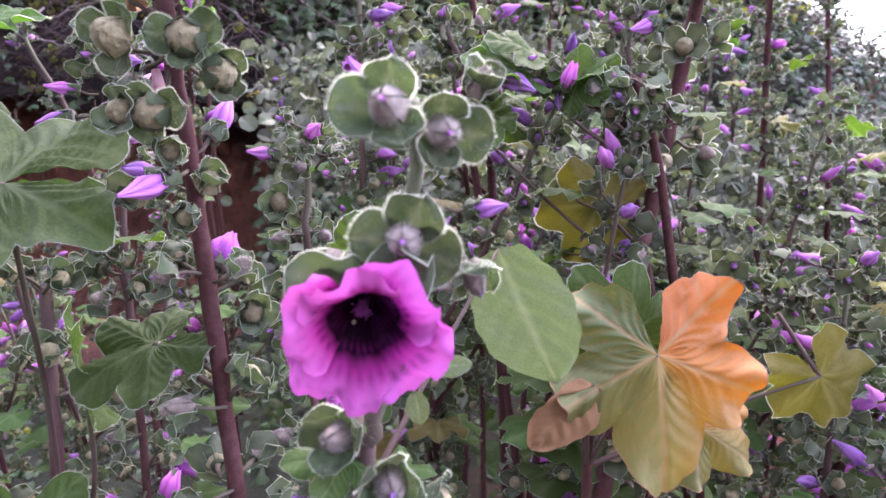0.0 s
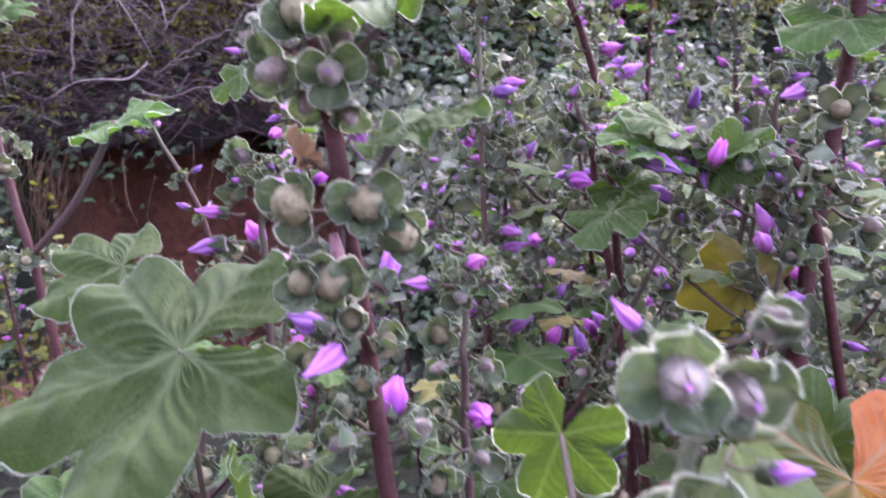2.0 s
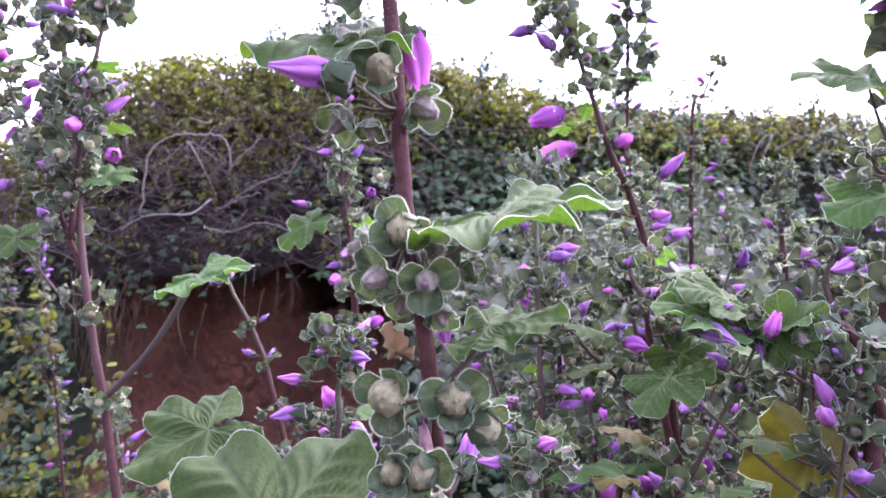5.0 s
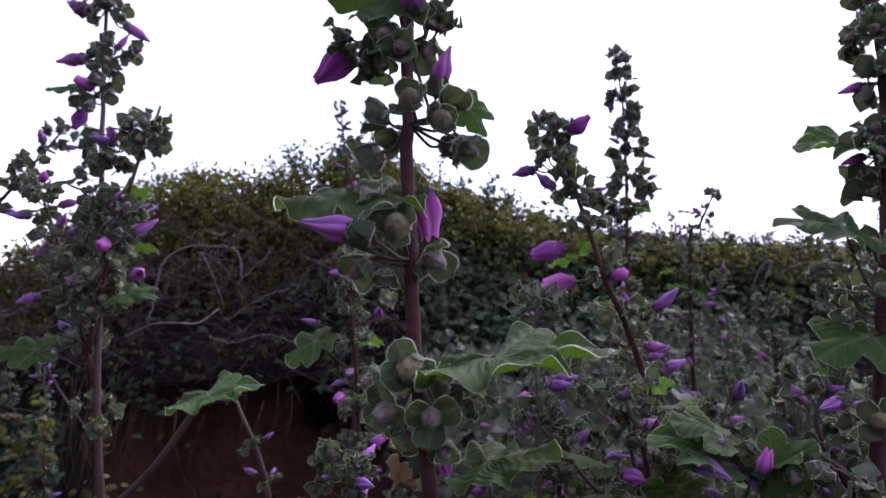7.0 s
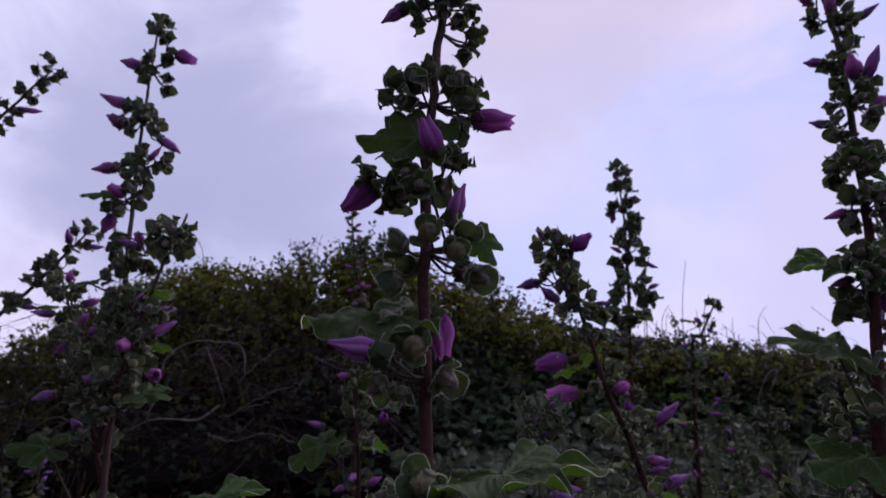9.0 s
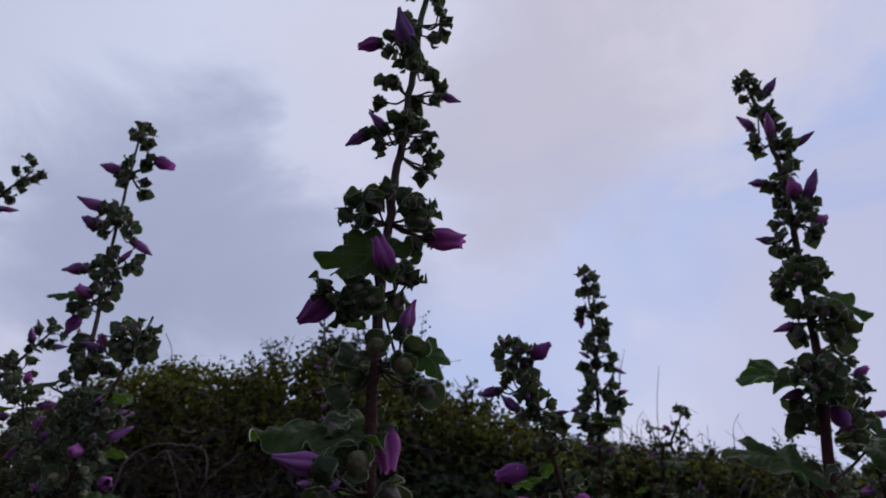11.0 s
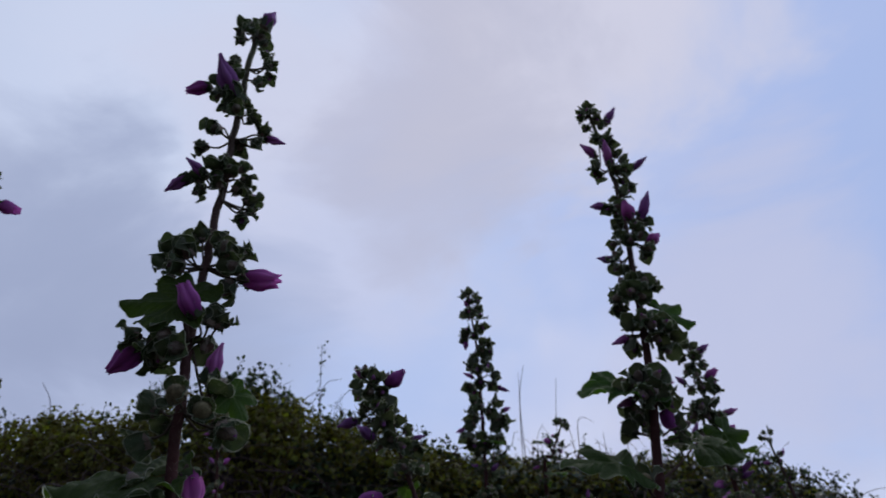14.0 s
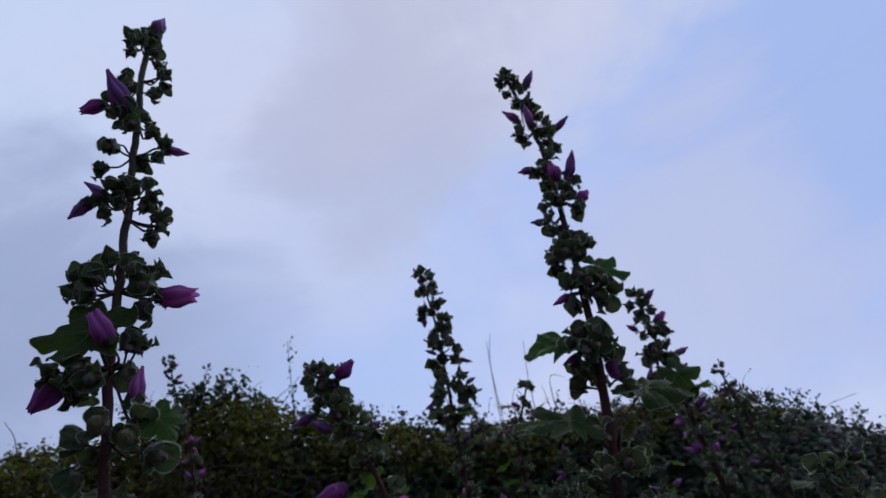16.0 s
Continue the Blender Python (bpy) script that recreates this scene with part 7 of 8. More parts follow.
def pink_stem():
    rnd = random.Random(8)
    plant = mallow((0.10, 0.78, 0.0), "slanting mallow with several pink half-open flowers")
    main = [(0.10, 0.78, 0), (0.08, 0.78, 0.6), (0.05, 0.79, 1.05), (0.033, 0.80, 1.165), (-0.006, 0.79, 1.277), (-0.044, 0.79, 1.42), (-0.069, 0.78, 1.468)]
    line = grown(plant, main, 81, False, 0.0065, 0.0018, 0.80, 0.052, (4, 6), 0.45, (0.03, 0.045), 0.85, body=1.08, mixes=(LOW_MIX, MID_MIX, {"flower_bud": 3, "young_bud": 2, "fruit": 1}), whorls=True, skip=((1.345, 2.0),), tip=False)
    whorl(plant, line, 1.450, rnd, False, [
        ("rolled_flower", (-0.069, 0.778, 1.457), (-0.66, -0.12, 0.74), 0.76), ("flower_bud", (-0.068, 0.774, 1.463), (0.06, -0.40, 0.91), 1.04), ("half_open_flower", (-0.038, 0.768, 1.443), (0.82, -0.51, 0.23), 1.25),
        ("flower_bud", (-0.076, 0.797, 1.459), (-1.00, 0.07, 0.02), 1.14), ("young_bud", (-0.056, 0.768, 1.446), (0.08, -0.85, 0.52), 1.07), ("flower_bud", (-0.043, 0.793, 1.454), (0.37, -0.36, 0.86), 1.08),
        ("flower_bud", (-0.074, 0.790, 1.444), (-0.56, -0.22, -0.80), 1.02), ("young_bud", (-0.046, 0.768, 1.435), (0.18, -0.85, -0.50), 1.03), ("young_bud", (-0.045, 0.788, 1.432), (0.42, 0.01, -0.91), 1.31),
        ("flower_bud", (-0.060, 0.768, 1.437), (-0.13, -0.85, -0.51), 1.02)])
    whorl(plant, line, 1.411, rnd, False, [
        ("flower_bud", (-0.064, 0.796, 1.420), (-0.41, -0.56, 0.72), 1.11), ("young_bud", (-0.053, 0.772, 1.408), (0.22, -0.85, 0.48), 1.13), ("flower_bud", (-0.043, 0.795, 1.410), (0.94, 0.09, -0.33), 1.11),
        ("rolled_flower", (-0.080, 0.793, 1.404), (-1.00, -0.04, -0.04), 1.17), ("rolled_flower", (-0.058, 0.772, 1.373), (-0.76, -0.51, 0.40), 1.15), ("flower_bud", (-0.072, 0.791, 1.410), (-0.87, -0.34, 0.36), 0.97),
        ("young_bud", (-0.047, 0.772, 1.393), (0.25, -0.85, -0.47), 1.09)])
    whorl(plant, line, 1.378, rnd, False, [
        ("flower_bud", (-0.033, 0.800, 1.396), (0.46, 0.16, 0.87), 1.08), ("rolled_flower", (-0.011, 0.788, 1.372), (1.00, 0.03, -0.01), 0.59), ("flower_bud", (-0.020, 0.792, 1.382), (0.95, -0.03, 0.31), 1.03),
        ("young_bud", (-0.036, 0.772, 1.371), (-0.28, -0.85, -0.45), 1.02), ("flower_bud", (-0.025, 0.772, 1.361), (0.37, -0.85, -0.38), 1.13), ("flower_bud", (-0.048, 0.782, 1.370), (-0.64, -0.12, -0.76), 1.11),
        ("young_bud", (-0.008, 0.784, 1.362), (0.29, -0.57, -0.77), 1.08)])
    for kind, at, axis, size in (("half_open_flower", (-0.052, 0.765, 1.298), (-0.9, -0.4, -0.35), 1.45), ("half_open_flower", (-0.040, 0.755, 1.256), (-1, -0.4, -0.2), 1.35), 
                                 ("rolled_flower", (0.050, 0.78, 1.222), (0.8, -0.4, 0.5), 1.1),
                                 ("half_open_flower", (0.008, 0.78, 1.262), (0.3, -0.8, 0.1), 0.9), ("flower_bud", (0.006, 0.70, 1.134), (0, -1, 0.1), 0.76), ("half_open_flower", (-0.096, 0.75, 1.120), (-0.3, -0.9, 0.2), 1.1), ("half_open_flower", (-0.098, 0.75, 1.102), (-0.2, -0.8, -0.4), 0.9)):
        set_flower(plant, kind, at, axis, size, rnd, False)
    grown(plant, [(0.03, 0.78, 0.95), (0.015, 0.73, 1.05), (0.008, 0.705, 1.125)], 82, False, 0.003, 0.0016, 1.04, 0.05, (3, 5), 0.6, (0.03, 0.05), 0.8, "branch", age=(0.6, 1))
    grown(plant, [(0.05, 0.79, 0.95), (-0.03, 0.76, 1.03), (-0.09, 0.755, 1.10)], 83, False, 0.003, 0.0016, 1.02, 0.045, (3, 5), 0.6, (0.03, 0.05), 0.8, "branch", age=(0.6, 1))


pink_stem()


def slanting_branch():
    """The stem that slants across the foot of the leaning mallow."""
    rnd = random.Random(15)
    plant = mallow((0.34, 0.68, 0.0), "slanting mallow branch with a broad leaf and pink flowers")
    line = axis_line(plant, [(0.34, 0.68, 0.0), (0.30, 0.66, 0.5), (0.184, 0.60, 1.031), (0.142, 0.61, 1.049), (0.106, 0.62, 1.070), (0.077, 0.63, 1.093), (0.054, 0.64, 1.115)], 0.0055, 0.0018, "stem", 9, 200, 8, 5, (0.3, 1.0))
    whorl(plant, line, 1.050, rnd, True, [
        ("flower_bud", (0.132, 0.592, 1.061), (-0.36, 0.21, 0.91), 0.94), ("fruit", (0.140, 0.580, 1.048), (0.12, -0.85, -0.52), 0.96), ("flower_bud", (0.126, 0.610, 1.049), (-0.51, -0.48, -0.71), 1.04)])
    whorl(plant, line, 1.068, rnd, True, [
        ("half_open_flower", (0.106, 0.601, 1.066), (0.26, -0.51, 0.82), 0.82), ("rolled_flower", (0.103, 0.612, 1.064), (-0.13, -0.21, -0.97), 0.55), ("flower_bud", (0.098, 0.613, 1.081), (0.30, -0.59, 0.75), 0.97)])
    whorl(plant, line, 1.093, rnd, True, [
        ("rolled_flower", (0.073, 0.612, 1.089), (0.76, -0.51, 0.40), 0.48), ("rolled_flower", (0.049, 0.612, 1.077), (0.81, -0.51, -0.29), 1.42), ("flower_bud", (0.083, 0.620, 1.080), (0.50, -0.13, -0.86), 0.99),
        ("flower_bud", (0.056, 0.634, 1.085), (-0.54, -0.38, -0.75), 1.04)])
    set_leaf(plant, (0.084, 0.628, 1.096), (-0.85, -0.25, 0.40), (-0.20, -0.42, 0.88), 0.050, rnd, True, LEAVES[1], (0.100, 0.622, 1.075))
    set_leaf(plant, (0.118, 0.605, 1.072), (0.75, -0.2, 0.45), (0.1, -0.75, 0.6), 0.040, rnd, True, LEAVES[3], (0.125, 0.615, 1.058))


slanting_branch()


def violet_bud_stem():
    """A short upright stem with a violet bud at its top."""
    rnd = random.Random(15)
    plant = mallow((0.12, 0.69, 0.0), "short mallow stem with one violet bud and a pink flower")
    line = axis_line(plant, [(0.12, 0.69, 0.0), (0.10, 0.68, 0.5), (0.028, 0.68, 1.010), (0.020, 0.67, 1.076), (0.007, 0.66, 1.114), (0.002, 0.655, 1.135)], 0.005, 0.0018, "stem", 9, 200, 8, 5, (0.3, 1.0))
    whorl(plant, line, 1.127, rnd, True, [
        ("rolled_flower", (-0.002, 0.633, 1.127), (0.18, -0.71, 0.68), 0.54), ("flower_bud", (0.000, 0.639, 1.128), (-0.36, -0.85, 0.39), 0.98), ("flower_bud", (0.007, 0.668, 1.128), (0.51, -0.25, 0.82), 1.00)])
    whorl(plant, line, 1.072, rnd, True, [
        ("fruit", (0.025, 0.652, 1.075), (0.28, -0.91, -0.30), 1.10), ("flower_bud", (0.038, 0.685, 1.082), (0.86, -0.42, 0.29), 1.03), ("flower_bud", (0.011, 0.658, 1.085), (-0.45, -0.85, 0.27), 1.11),
        ("flower_bud", (0.040, 0.666, 1.068), (0.82, -0.06, -0.57), 1.10)])
    whorl(plant, line, 1.031, rnd, True, [
        ("half_open_flower", (-0.003, 0.656, 1.056), (0.71, -0.71, 0.01), 0.93), ("fruit", (0.009, 0.662, 1.030), (-0.26, -0.85, -0.46), 1.07), ("flower_bud", (0.027, 0.680, 1.027), (0.69, -0.56, -0.46), 1.14)])
    set_leaf(plant, (0.045, 0.655, 1.045), (0.8, -0.3, -0.4), (0.0, -0.7, 0.7), 0.046, rnd, True, LEAVES[4], (0.022, 0.672, 1.050))


violet_bud_stem()


def rolled_flower_stem():
    """A stem with long rolled flowers beside the leaning mallow."""
    rnd = random.Random(18)
    plant = mallow((0.31, 0.71, 0.0), "mallow stem with rolled violet flowers and buff fruits")
    line = axis_line(plant, [(0.31, 0.71, 0.0), (0.30, 0.70, 0.5), (0.184, 0.68, 1.014), (0.182, 0.675, 1.066), (0.179, 0.67, 1.108), (0.189, 0.67, 1.139)], 0.005, 0.0018, "stem", 9, 200, 8, 5, (0.3, 1.0))
    whorl(plant, line, 1.129, rnd, True, [
        ("rolled_flower", (0.198, 0.652, 1.127), (-0.77, -0.51, -0.37), 1.21), ("rolled_flower", (0.159, 0.664, 1.128), (0.94, -0.11, -0.31), 0.49), ("flower_bud", (0.183, 0.664, 1.134), (-0.61, -0.31, 0.73), 1.09),
        ("flower_bud", (0.197, 0.678, 1.136), (0.55, 0.14, 0.82), 1.05)])
    whorl(plant, line, 1.070, rnd, True, [
        ("rolled_flower", (0.171, 0.672, 1.092), (-0.85, 0.02, -0.53), 0.18), ("fruit", (0.193, 0.657, 1.074), (0.44, -0.85, -0.30), 1.16), ("fruit", (0.199, 0.657, 1.079), (0.45, -0.85, 0.28), 1.16),
        ("flower_bud", (0.175, 0.671, 1.079), (-0.57, -0.50, 0.65), 1.10)])
    whorl(plant, line, 1.035, rnd, True, [
        ("half_open_flower", (0.175, 0.655, 1.044), (0.64, -0.71, 0.29), 1.16), ("flower_bud", (0.192, 0.677, 1.031), (0.58, -0.16, -0.80), 1.07), ("flower_bud", (0.170, 0.669, 1.034), (-0.60, -0.55, -0.58), 1.03)])


rolled_flower_stem()


# ---- mallows further back ----
def back_plant(points, seed, label, low=0.55, spacing=0.06, count=(4, 6), leaf=0.6, leaf_size=(0.035, 0.06), tip_size=0.6, body=1.0, r0=0.008, whorls=True):
    plant = mallow(points[0], label)
    grown(plant, points, seed, False, r0, 0.0022, low, spacing, count, leaf, leaf_size, tip_size, body=body, whorls=whorls)
    return plant


def bud_spire():
    """The slender spire that stands above the bank."""
    rnd = random.Random(201)
    plant = mallow((0.05, 1.50, 0), "slender upright mallow spire in bud")
    line = grown(plant, [(0.05, 1.50, 0), (0.08, 1.58, 0.8), (0.125, 1.70, 1.562), (0.14, 1.80, 1.869), (0.134, 1.87, 2.072)], 201, False, 0.008, 0.0022, 1.05, 0.062, (7, 9), 0.5, (0.035, 0.06), 0.6, body=1.15, whorls=True, skip=((1.55, 3.0),), tip=False)
    whorl(plant, line, 2.055, rnd, False, [
        ("young_bud", (0.140, 1.877, 2.074), (-0.01, 0.13, 0.99), 1.44), ("young_bud", (0.129, 1.861, 2.061), (-0.84, -0.31, 0.45), 1.39), ("young_bud", (0.148, 1.880, 2.069), (0.91, -0.41, 0.07), 1.32),
        ("half_open_flower", (0.129, 1.846, 2.021), (-0.41, -0.51, 0.75), 0.80), ("young_bud", (0.152, 1.845, 2.039), (0.80, -0.54, -0.27), 1.39), ("young_bud", (0.138, 1.846, 2.044), (-0.04, -0.85, -0.53), 1.30)])
    whorl(plant, line, 2.008, rnd, False, [
        ("young_bud", (0.125, 1.852, 2.004), (-0.72, -0.10, -0.69), 1.51), ("young_bud", (0.147, 1.857, 2.009), (0.74, -0.57, -0.37), 1.45), ("young_bud", (0.135, 1.861, 2.002), (-0.18, 0.20, -0.96), 1.42),
        ("young_bud", (0.155, 1.862, 2.026), (0.55, -0.10, -0.83), 1.57), ("young_bud", (0.131, 1.830, 1.998), (-0.04, -0.85, -0.53), 1.53)])
    whorl(plant, line, 1.909, rnd, False, [
        ("young_bud", (0.158, 1.812, 1.960), (0.41, -0.54, 0.73), 1.44), ("young_bud", (0.162, 1.800, 1.932), (0.29, -0.55, -0.78), 1.43), ("young_bud", (0.127, 1.818, 1.916), (-0.60, -0.54, 0.58), 1.59),
        ("young_bud", (0.120, 1.823, 1.911), (-0.97, 0.07, 0.24), 1.60), ("young_bud", (0.142, 1.822, 1.927), (0.72, 0.17, 0.67), 1.65), ("young_bud", (0.116, 1.818, 1.902), (-0.97, 0.21, -0.15), 1.42),
        ("young_bud", (0.129, 1.795, 1.901), (0.45, -0.85, -0.27), 1.44), ("half_open_flower", (0.112, 1.808, 1.889), (-0.30, 0.02, -0.95), 1.03)])
    whorl(plant, line, 1.869, rnd, False, [
        ("young_bud", (0.168, 1.810, 1.871), (0.77, -0.55, 0.32), 1.50), ("young_bud", (0.169, 1.802, 1.857), (0.48, -0.35, -0.80), 1.43), ("young_bud", (0.157, 1.804, 1.869), (0.47, -0.35, 0.81), 1.58),
        ("young_bud", (0.165, 1.800, 1.846), (0.10, 0.21, -0.97), 1.65), ("young_bud", (0.154, 1.782, 1.847), (-0.05, -0.85, -0.53), 1.58)])
    whorl(plant, line, 1.810, rnd, False, [
        ("young_bud", (0.135, 1.769, 1.813), (-0.80, -0.53, -0.28), 1.38), ("young_bud", (0.148, 1.772, 1.813), (0.95, -0.01, -0.30), 1.50), ("young_bud", (0.139, 1.773, 1.824), (-0.33, -0.42, 0.85), 1.38)])
    whorl(plant, line, 1.750, rnd, False, [
        ("young_bud", (0.119, 1.761, 1.784), (-0.48, 0.04, 0.88), 1.75), ("rolled_flower", (0.119, 1.745, 1.753), (-0.77, 0.09, 0.63), 0.99), ("young_bud", (0.159, 1.754, 1.770), (0.23, -0.57, 0.79), 1.69),
        ("young_bud", (0.170, 1.743, 1.756), (0.90, -0.08, -0.43), 1.60), ("young_bud", (0.114, 1.744, 1.731), (-0.71, -0.55, -0.45), 1.73), ("rolled_flower", (0.185, 1.773, 1.729), (0.81, -0.10, -0.58), 1.06),
        ("young_bud", (0.121, 1.770, 1.728), (-0.32, -0.55, -0.77), 1.68), ("young_bud", (0.137, 1.735, 1.739), (-0.05, -0.85, -0.53), 1.81), ("young_bud", (0.162, 1.748, 1.735), (0.35, -0.59, -0.73), 1.66),
        ("young_bud", (0.132, 1.735, 1.759), (-0.08, -0.85, 0.52), 1.74)])
    whorl(plant, line, 1.641, rnd, False, [
        ("young_bud", (0.129, 1.700, 1.663), (-0.88, -0.47, 0.04), 2.03), ("young_bud", (0.160, 1.716, 1.666), (0.88, -0.27, 0.39), 1.73), ("rolled_flower", (0.182, 1.709, 1.639), (0.93, 0.02, 0.36), 1.10),
        ("young_bud", (0.172, 1.718, 1.629), (0.00, -0.57, -0.82), 1.83), ("young_bud", (0.181, 1.729, 1.626), (0.63, -0.30, -0.72), 1.90), ("young_bud", (0.117, 1.734, 1.655), (-0.49, -0.10, 0.86), 1.91),
        ("young_bud", (0.142, 1.700, 1.640), (0.46, -0.85, -0.26), 1.96), ("rolled_flower", (0.131, 1.700, 1.618), (-0.32, -0.51, 0.79), 0.71), ("young_bud", (0.120, 1.735, 1.635), (-0.88, -0.35, -0.33), 2.03)])
    whorl(plant, line, 1.562, rnd, False, [
        ("young_bud", (0.150, 1.710, 1.590), (0.75, 0.14, 0.65), 1.82), ("young_bud", (0.096, 1.711, 1.585), (-0.67, -0.31, -0.68), 2.10), ("young_bud", (0.106, 1.720, 1.565), (-0.51, -0.47, -0.72), 1.90),
        ("young_bud", (0.153, 1.691, 1.571), (0.53, -0.27, -0.81), 1.86), ("rolled_flower", (0.079, 1.707, 1.600), (-0.98, -0.18, -0.12), 1.00), ("young_bud", (0.127, 1.682, 1.563), (-0.05, -0.85, -0.53), 1.89),
        ("young_bud", (0.107, 1.716, 1.616), (-0.97, 0.13, -0.18), 1.83)])


def far_side_spire():
    """The spire that comes out from behind the leaning stem."""
    rnd = random.Random(202)
    plant = mallow((0.60, 1.20, 0), "mallow spire with pink flowers behind the leaning stem")
    line = grown(plant, [(0.60, 1.20, 0), (0.60, 1.25, 0.8), (0.591, 1.30, 1.412), (0.593, 1.33, 1.565), (0.597, 1.34, 1.655)], 202, False, 0.008, 0.0022, 0.95, 0.050, (6, 8), 0.6, (0.04, 0.065), 0.6, body=1.1, whorls=True, skip=((1.40, 2.0),), tip=False)
    whorl(plant, line, 1.627, rnd, False, [
        ("rolled_flower", (0.602, 1.318, 1.626), (0.89, 0.13, 0.44), 1.22), ("young_bud", (0.588, 1.341, 1.646), (-0.47, -0.52, 0.71), 1.16), ("young_bud", (0.602, 1.354, 1.647), (0.66, 0.18, 0.73), 1.11),
        ("young_bud", (0.574, 1.325, 1.621), (-0.90, -0.31, -0.30), 1.16), ("young_bud", (0.603, 1.348, 1.622), (0.93, -0.35, 0.09), 1.27), ("young_bud", (0.586, 1.323, 1.603), (-0.53, -0.23, -0.82), 1.31),
        ("young_bud", (0.609, 1.345, 1.609), (0.53, -0.55, -0.65), 1.13), ("young_bud", (0.584, 1.319, 1.619), (0.30, -0.85, -0.44), 1.18)])
    whorl(plant, line, 1.565, rnd, False, [
        ("half_open_flower", (0.609, 1.329, 1.567), (0.83, 0.14, 0.54), 1.31), ("rolled_flower", (0.560, 1.320, 1.559), (-0.87, -0.14, 0.48), 0.98), ("flower_bud", (0.576, 1.332, 1.581), (-0.70, -0.02, 0.71), 1.23),
        ("flower_bud", (0.580, 1.312, 1.568), (0.24, -0.85, 0.47), 1.20), ("young_bud", (0.621, 1.341, 1.553), (0.36, -0.31, -0.88), 1.31), ("flower_bud", (0.577, 1.334, 1.553), (-0.79, 0.04, -0.61), 1.21),
        ("flower_bud", (0.587, 1.312, 1.548), (-0.01, -0.85, -0.53), 1.29), ("young_bud", (0.609, 1.324, 1.556), (0.81, -0.59, -0.03), 1.27)])
    whorl(plant, line, 1.499, rnd, False, [
        ("flower_bud", (0.595, 1.310, 1.504), (0.52, -0.09, 0.85), 1.52), ("flower_bud", (0.563, 1.307, 1.488), (-0.90, -0.21, -0.37), 1.47), ("rolled_flower", (0.625, 1.330, 1.489), (0.97, 0.14, 0.20), 1.21),
        ("flower_bud", (0.599, 1.304, 1.486), (-0.02, -0.50, -0.86), 1.52), ("flower_bud", (0.568, 1.294, 1.492), (-0.04, -0.85, 0.53), 1.47), ("flower_bud", (0.575, 1.294, 1.481), (-0.04, -0.85, -0.53), 1.52),
        ("flower_bud", (0.556, 1.304, 1.492), (-0.23, -0.19, 0.95), 1.50)])
    whorl(plant, line, 1.441, rnd, False, [
        ("rolled_flower", (0.532, 1.289, 1.438), (0.61, -0.05, 0.79), 0.97), ("flower_bud", (0.554, 1.285, 1.442), (-0.37, -0.85, -0.38), 1.40), ("flower_bud", (0.572, 1.286, 1.441), (0.77, -0.55, 0.31), 1.37),
        ("half_open_flower", (0.606, 1.289, 1.443), (0.90, -0.14, 0.40), 0.86), ("flower_bud", (0.557, 1.294, 1.422), (-0.62, 0.03, -0.78), 1.47)])
    set_leaf(plant, (0.578, 1.24, 1.432), (0.35, -0.1, -0.8), (0.2, -0.8, 0.55), 0.062, rnd, True, LEAVES[0], (0.591, 1.30, 1.40))


bud_spire()
far_side_spire()


back_plant([(-0.70, 2.15, 0), (-0.74, 2.18, 0.9), (-0.762, 2.2, 1.70), (-0.787, 2.2, 1.872), (-0.822, 2.2, 2.118)], 203, "distant mallow spire in front of the thicket", 1.45, 0.07, (6, 8), 0.4, (0.04, 0.06), 0.7, 1.1)
back_plant([(0.20, 1.65, 0), (0.24, 1.67, 0.8), (0.272, 1.7, 1.44), (0.30, 1.7, 1.51), (0.34, 1.7, 1.591)], 204, "mallow with a bent budding tip", 0.9, 0.06, (5, 7), 0.6, (0.04, 0.065), 0.7)
back_plant([(-1.75, 1.0, 0), (-1.60, 1.0, 0.9), (-1.38, 1.0, 1.62), (-1.22, 1.0, 1.84), (-1.105, 1.0, 1.965)], 205, "tall bending mallow spire with dark furled flowers", 1.45, 0.05, (6, 7), 0.3, (0.03, 0.05), 0.8, 1.1)
back_plant([(-1.45, 1.02, 0), (-1.35, 1.0, 0.7), (-1.16, 1.0, 1.32), (-1.03, 1.0, 1.49), (-0.945, 1.0, 1.585)], 208, "bending mallow branch in bud", 1.1, 0.05, (6, 7), 0.4, (0.03, 0.05), 0.8, 1.1)
back_plant([(0.78, 1.25, 0), (0.76, 1.30, 0.8), (0.74, 1.36, 1.25), (0.724, 1.38, 1.44)], 206, "mallow with a pink flower beside the ivy", 0.75, 0.06, (5, 7), 0.7, (0.04, 0.07), 0.6)
back_plant([(0.28, 0.98, 0), (0.26, 0.97, 0.6), (0.235, 0.96, 1.10), (0.226, 0.95, 1.24)], 207, "mallow with pink half-open flowers over the ivy", 0.6, 0.055, (5, 7), 0.7, (0.04, 0.06), 0.65)

back_plant([(-0.34, 0.82, 0), (-0.37, 0.81, 0.6), (-0.42, 0.80, 0.98), (-0.475, 0.79, 1.13)], 209, "thin slanting mallow branch with one pink flower", 0.62, 0.07, (3, 4), 0.3, (0.03, 0.045), 0.6, 0.9, 0.0056)
back_plant([(0.52, 0.64, 0), (0.52, 0.63, 0.6), (0.50, 0.62, 0.95), (0.47, 0.62, 1.17)], 210, "bushy mallow with furled violet flowers beside the leaning stem", 0.55, 0.055, (5, 6), 0.9, (0.04, 0.065), 0.8, 1.15)

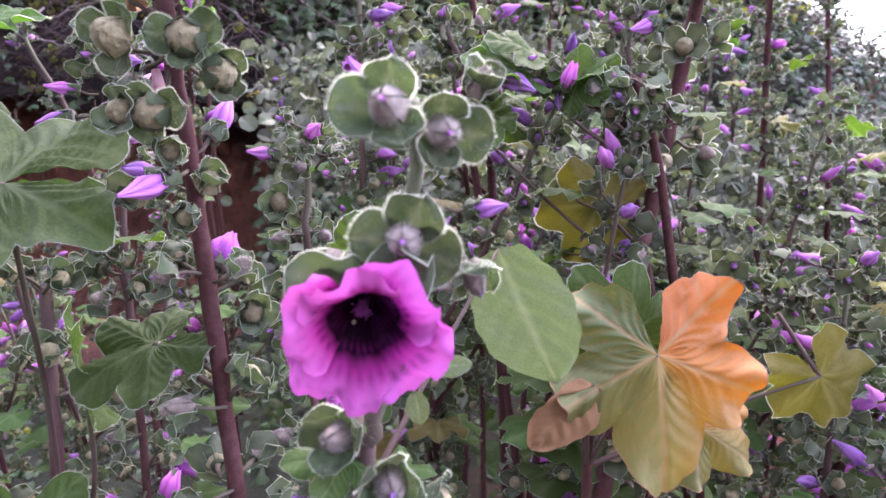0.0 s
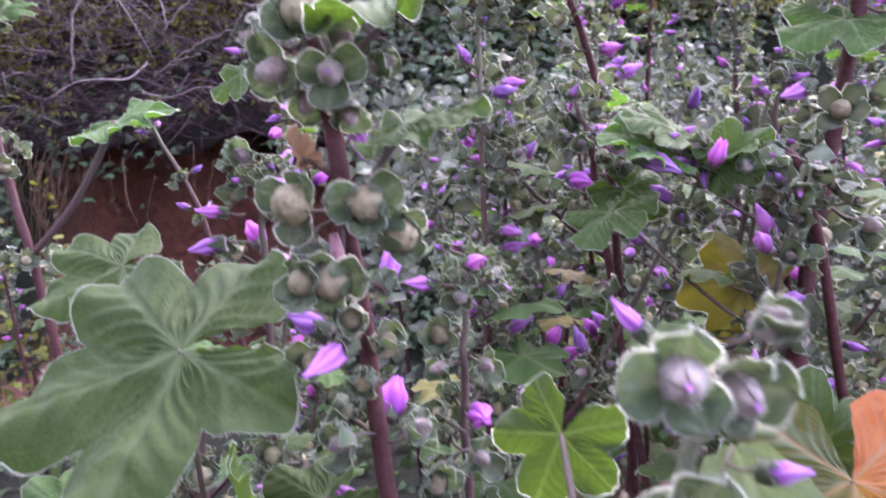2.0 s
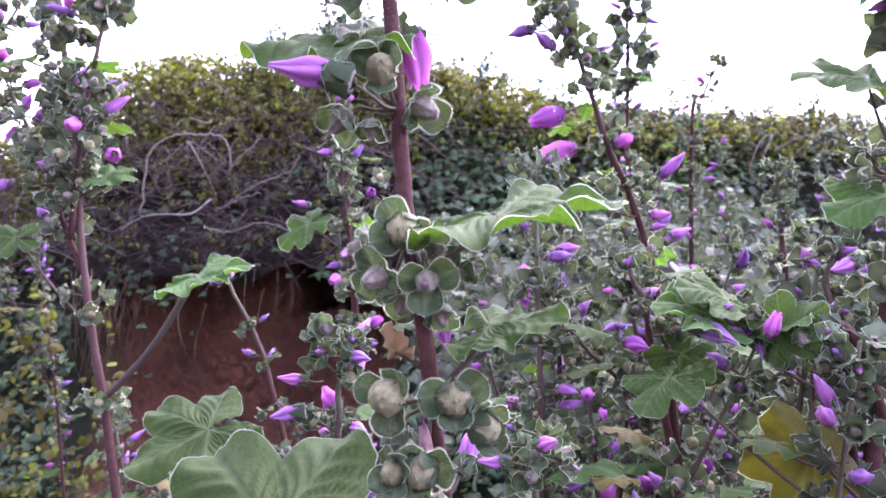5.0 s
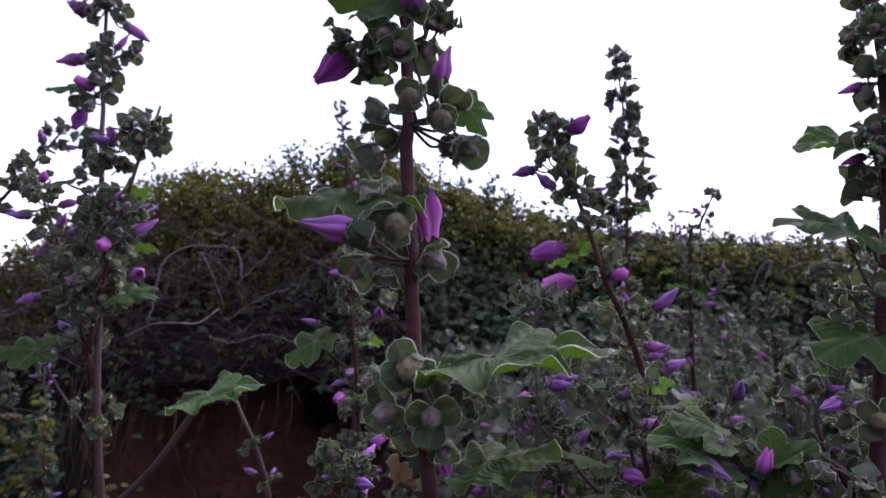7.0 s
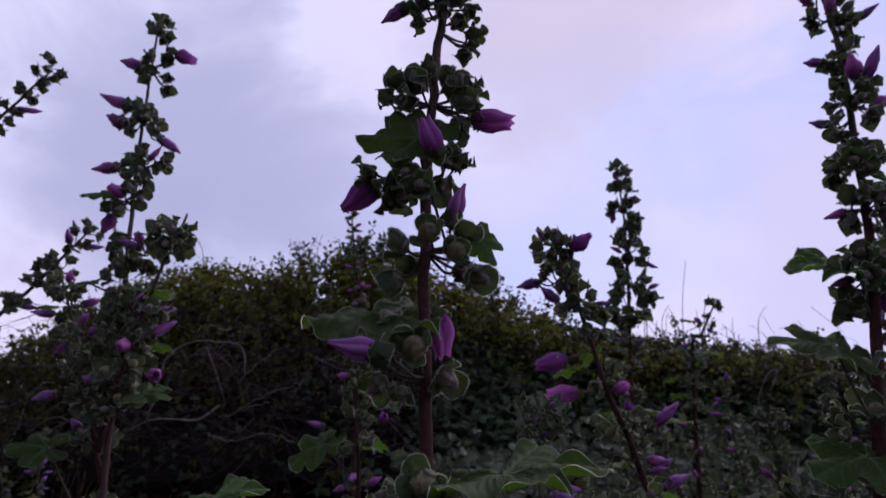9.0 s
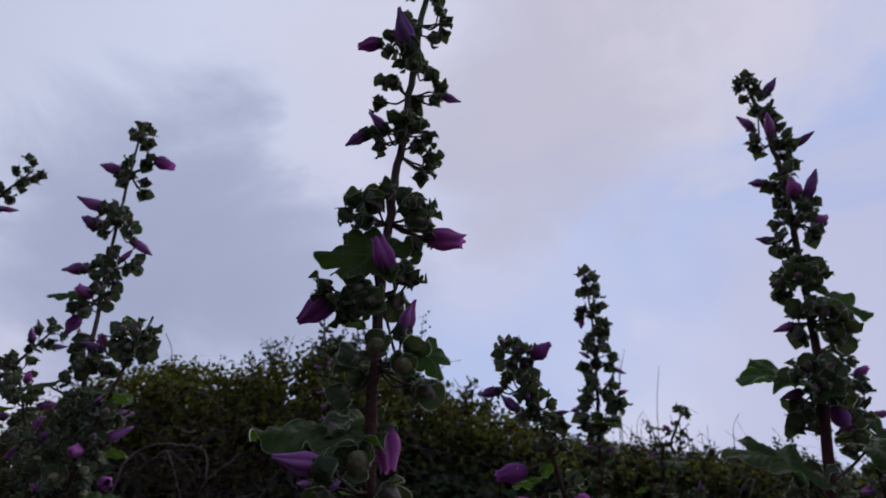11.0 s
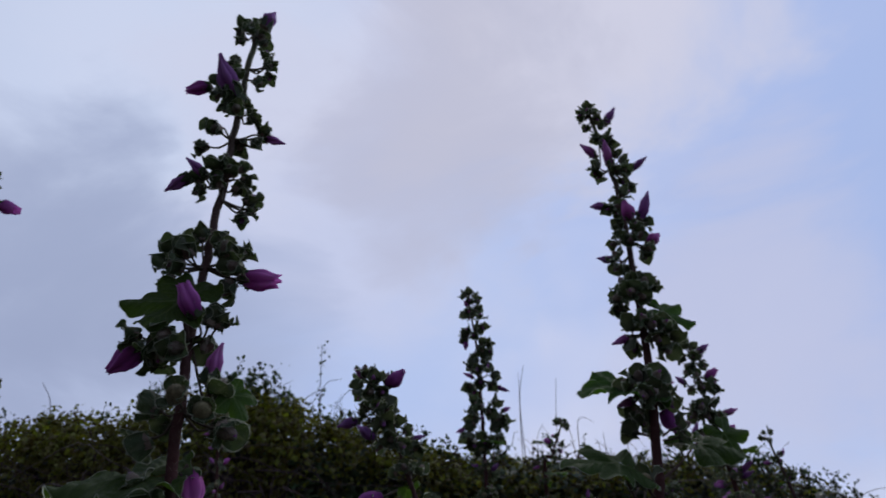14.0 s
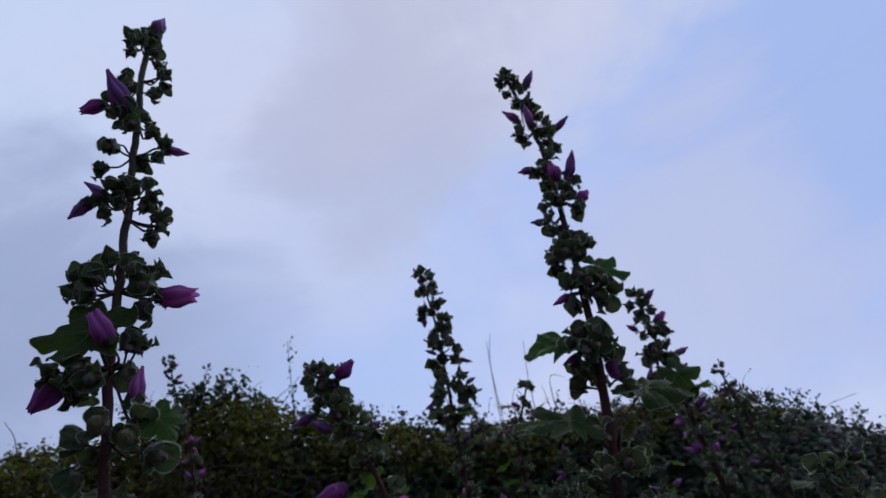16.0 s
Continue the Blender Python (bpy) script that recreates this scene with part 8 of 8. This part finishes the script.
hollow_plant = back_plant([(-0.36, 1.12, 0), (-0.38, 1.11, 0.7), (-0.405, 1.10, 1.125), (-0.415, 1.10, 1.241), (-0.418, 1.10, 1.350)], 211, "mallow with clustered pale cups and a pink flower before the hollow", 1.02, 0.055, (5, 7), 0.3, (0.03, 0.05), 0.8, 1.15, 0.0045)
bloom_rnd = random.Random(17)
for kind, at, axis, size in (("half_open_flower", (-0.414, 1.05, 1.115), (-0.2, -0.8, -0.3), 1.1), ("half_open_flower", (-0.360, 1.06, 1.247), (0.5, -0.7, 0.2), 1.0), ("rolled_flower", (-0.46, 1.06, 1.235), (-0.9, -0.3, 0.1), 0.9), ("fruit", (-0.345, 1.07, 1.272), (0.4, -0.7, 0.4), 1.2)):
    set_flower(hollow_plant, kind, at, axis, size, bloom_rnd, False)
set_leaf(hollow_plant, (-0.462, 1.05, 1.205), (-0.75, -0.2, -0.45), (-0.5, -0.7, 0.5), 0.062, bloom_rnd, True, LEAVES[1], (-0.408, 1.10, 1.15))

for k, (x, y, top) in enumerate(((0.72, 2.05, 1.44), (1.02, 2.45, 1.50), (1.30, 2.85, 1.56), (0.50, 2.30, 1.46))):
    back_plant([(x, y, 0), (x + 0.04, y, 0.7), (x - 0.03, y, top)], 230 + k, "mallow in flower on the far side of the ivy", 0.85, 0.065, (5, 6), 0.5, (0.045, 0.07), 0.8, 1.3)


def thicket_of_mallows():
    """The mass of mallows that fills the slope, kept low where the bank's bare earth shows through."""
    rnd = random.Random(99)
    count, tries, kept = 0, 0, []
    words = ("mallow with buff fruits and violet furled flowers", "mallow stem crowded with round green fruits", "grey-green mallow in bud with violet flowers", "leafy mallow with a few pink flowers")
    while count < 33 and tries < 4000:
        tries += 1
        if count < 15:
            x, y = rnd.uniform(-0.10, 0.75), rnd.uniform(0.60, 1.25)
        else:
            y = 0.62 + 2.1 * rnd.random() ** 1.2
            x = rnd.uniform(-0.75 * y - 0.25, 0.62 * y + 0.25)
        if any((x - a) ** 2 + (y - b) ** 2 < (0.11 + 0.05 * y) ** 2 for a, b in kept):
            continue
        bearing = (x + 0.065) / y
        over_hollow = -0.66 < bearing < -0.24
        far_left = bearing <= -0.66
        if over_hollow:
            top = 1.10 - 0.19 * y - rnd.uniform(0.0, 0.12)
        elif far_left:
            top = 1.12 + rnd.uniform(-0.25, 0.12) * y
        else:
            top = 1.12 + rnd.uniform(-0.08, 0.15) * y - 0.16 * ease((bearing - 0.26) / 0.2)
        if top < 0.5:
            continue
        kept.append((x, y))
        lean = (rnd.uniform(-0.14, 0.14), rnd.uniform(-0.10, 0.06))
        plant = back_plant([(x, y, 0), (x + lean[0] * 0.3, y + lean[1] * 0.3, top * 0.5), (x + lean[0], y + lean[1], top)], 300 + count, words[count % 4], max(0.35, top - 0.62), 0.058, (4, 6), 0.95 if y < 1.6 else 0.6, (0.04, 0.07), 0.8, 1.2 if y < 1.3 else 1.05, 0.0075, False)
        for k in range(2 if y < 1.9 else 1):
            a = rnd.uniform(0, 6.28)
            out = Vector((math.cos(a), math.sin(a) * 0.6, 0))
            low = top * rnd.uniform(0.45, 0.62)
            f = low / top
            foot = Vector((x + lean[0] * f, y + lean[1] * f, low))
            reach = rnd.uniform(0.10, 0.19)
            end = foot + out * reach * 1.3 + Vector((0, 0, (top - low) * rnd.uniform(0.55, 0.95)))
            grown(plant, [foot, foot + out * reach * 0.6 + Vector((0, 0, (end.z - low) * 0.4)), end], 500 + count * 3 + k, False, 0.0042, 0.0018, low + 0.07, 0.058, (4, 5), 0.7, (0.035, 0.06), 0.8, "branch", age=(0.4, 1.0), body=1.2 if y < 1.3 else 1.0)
        count += 1


thicket_of_mallows()
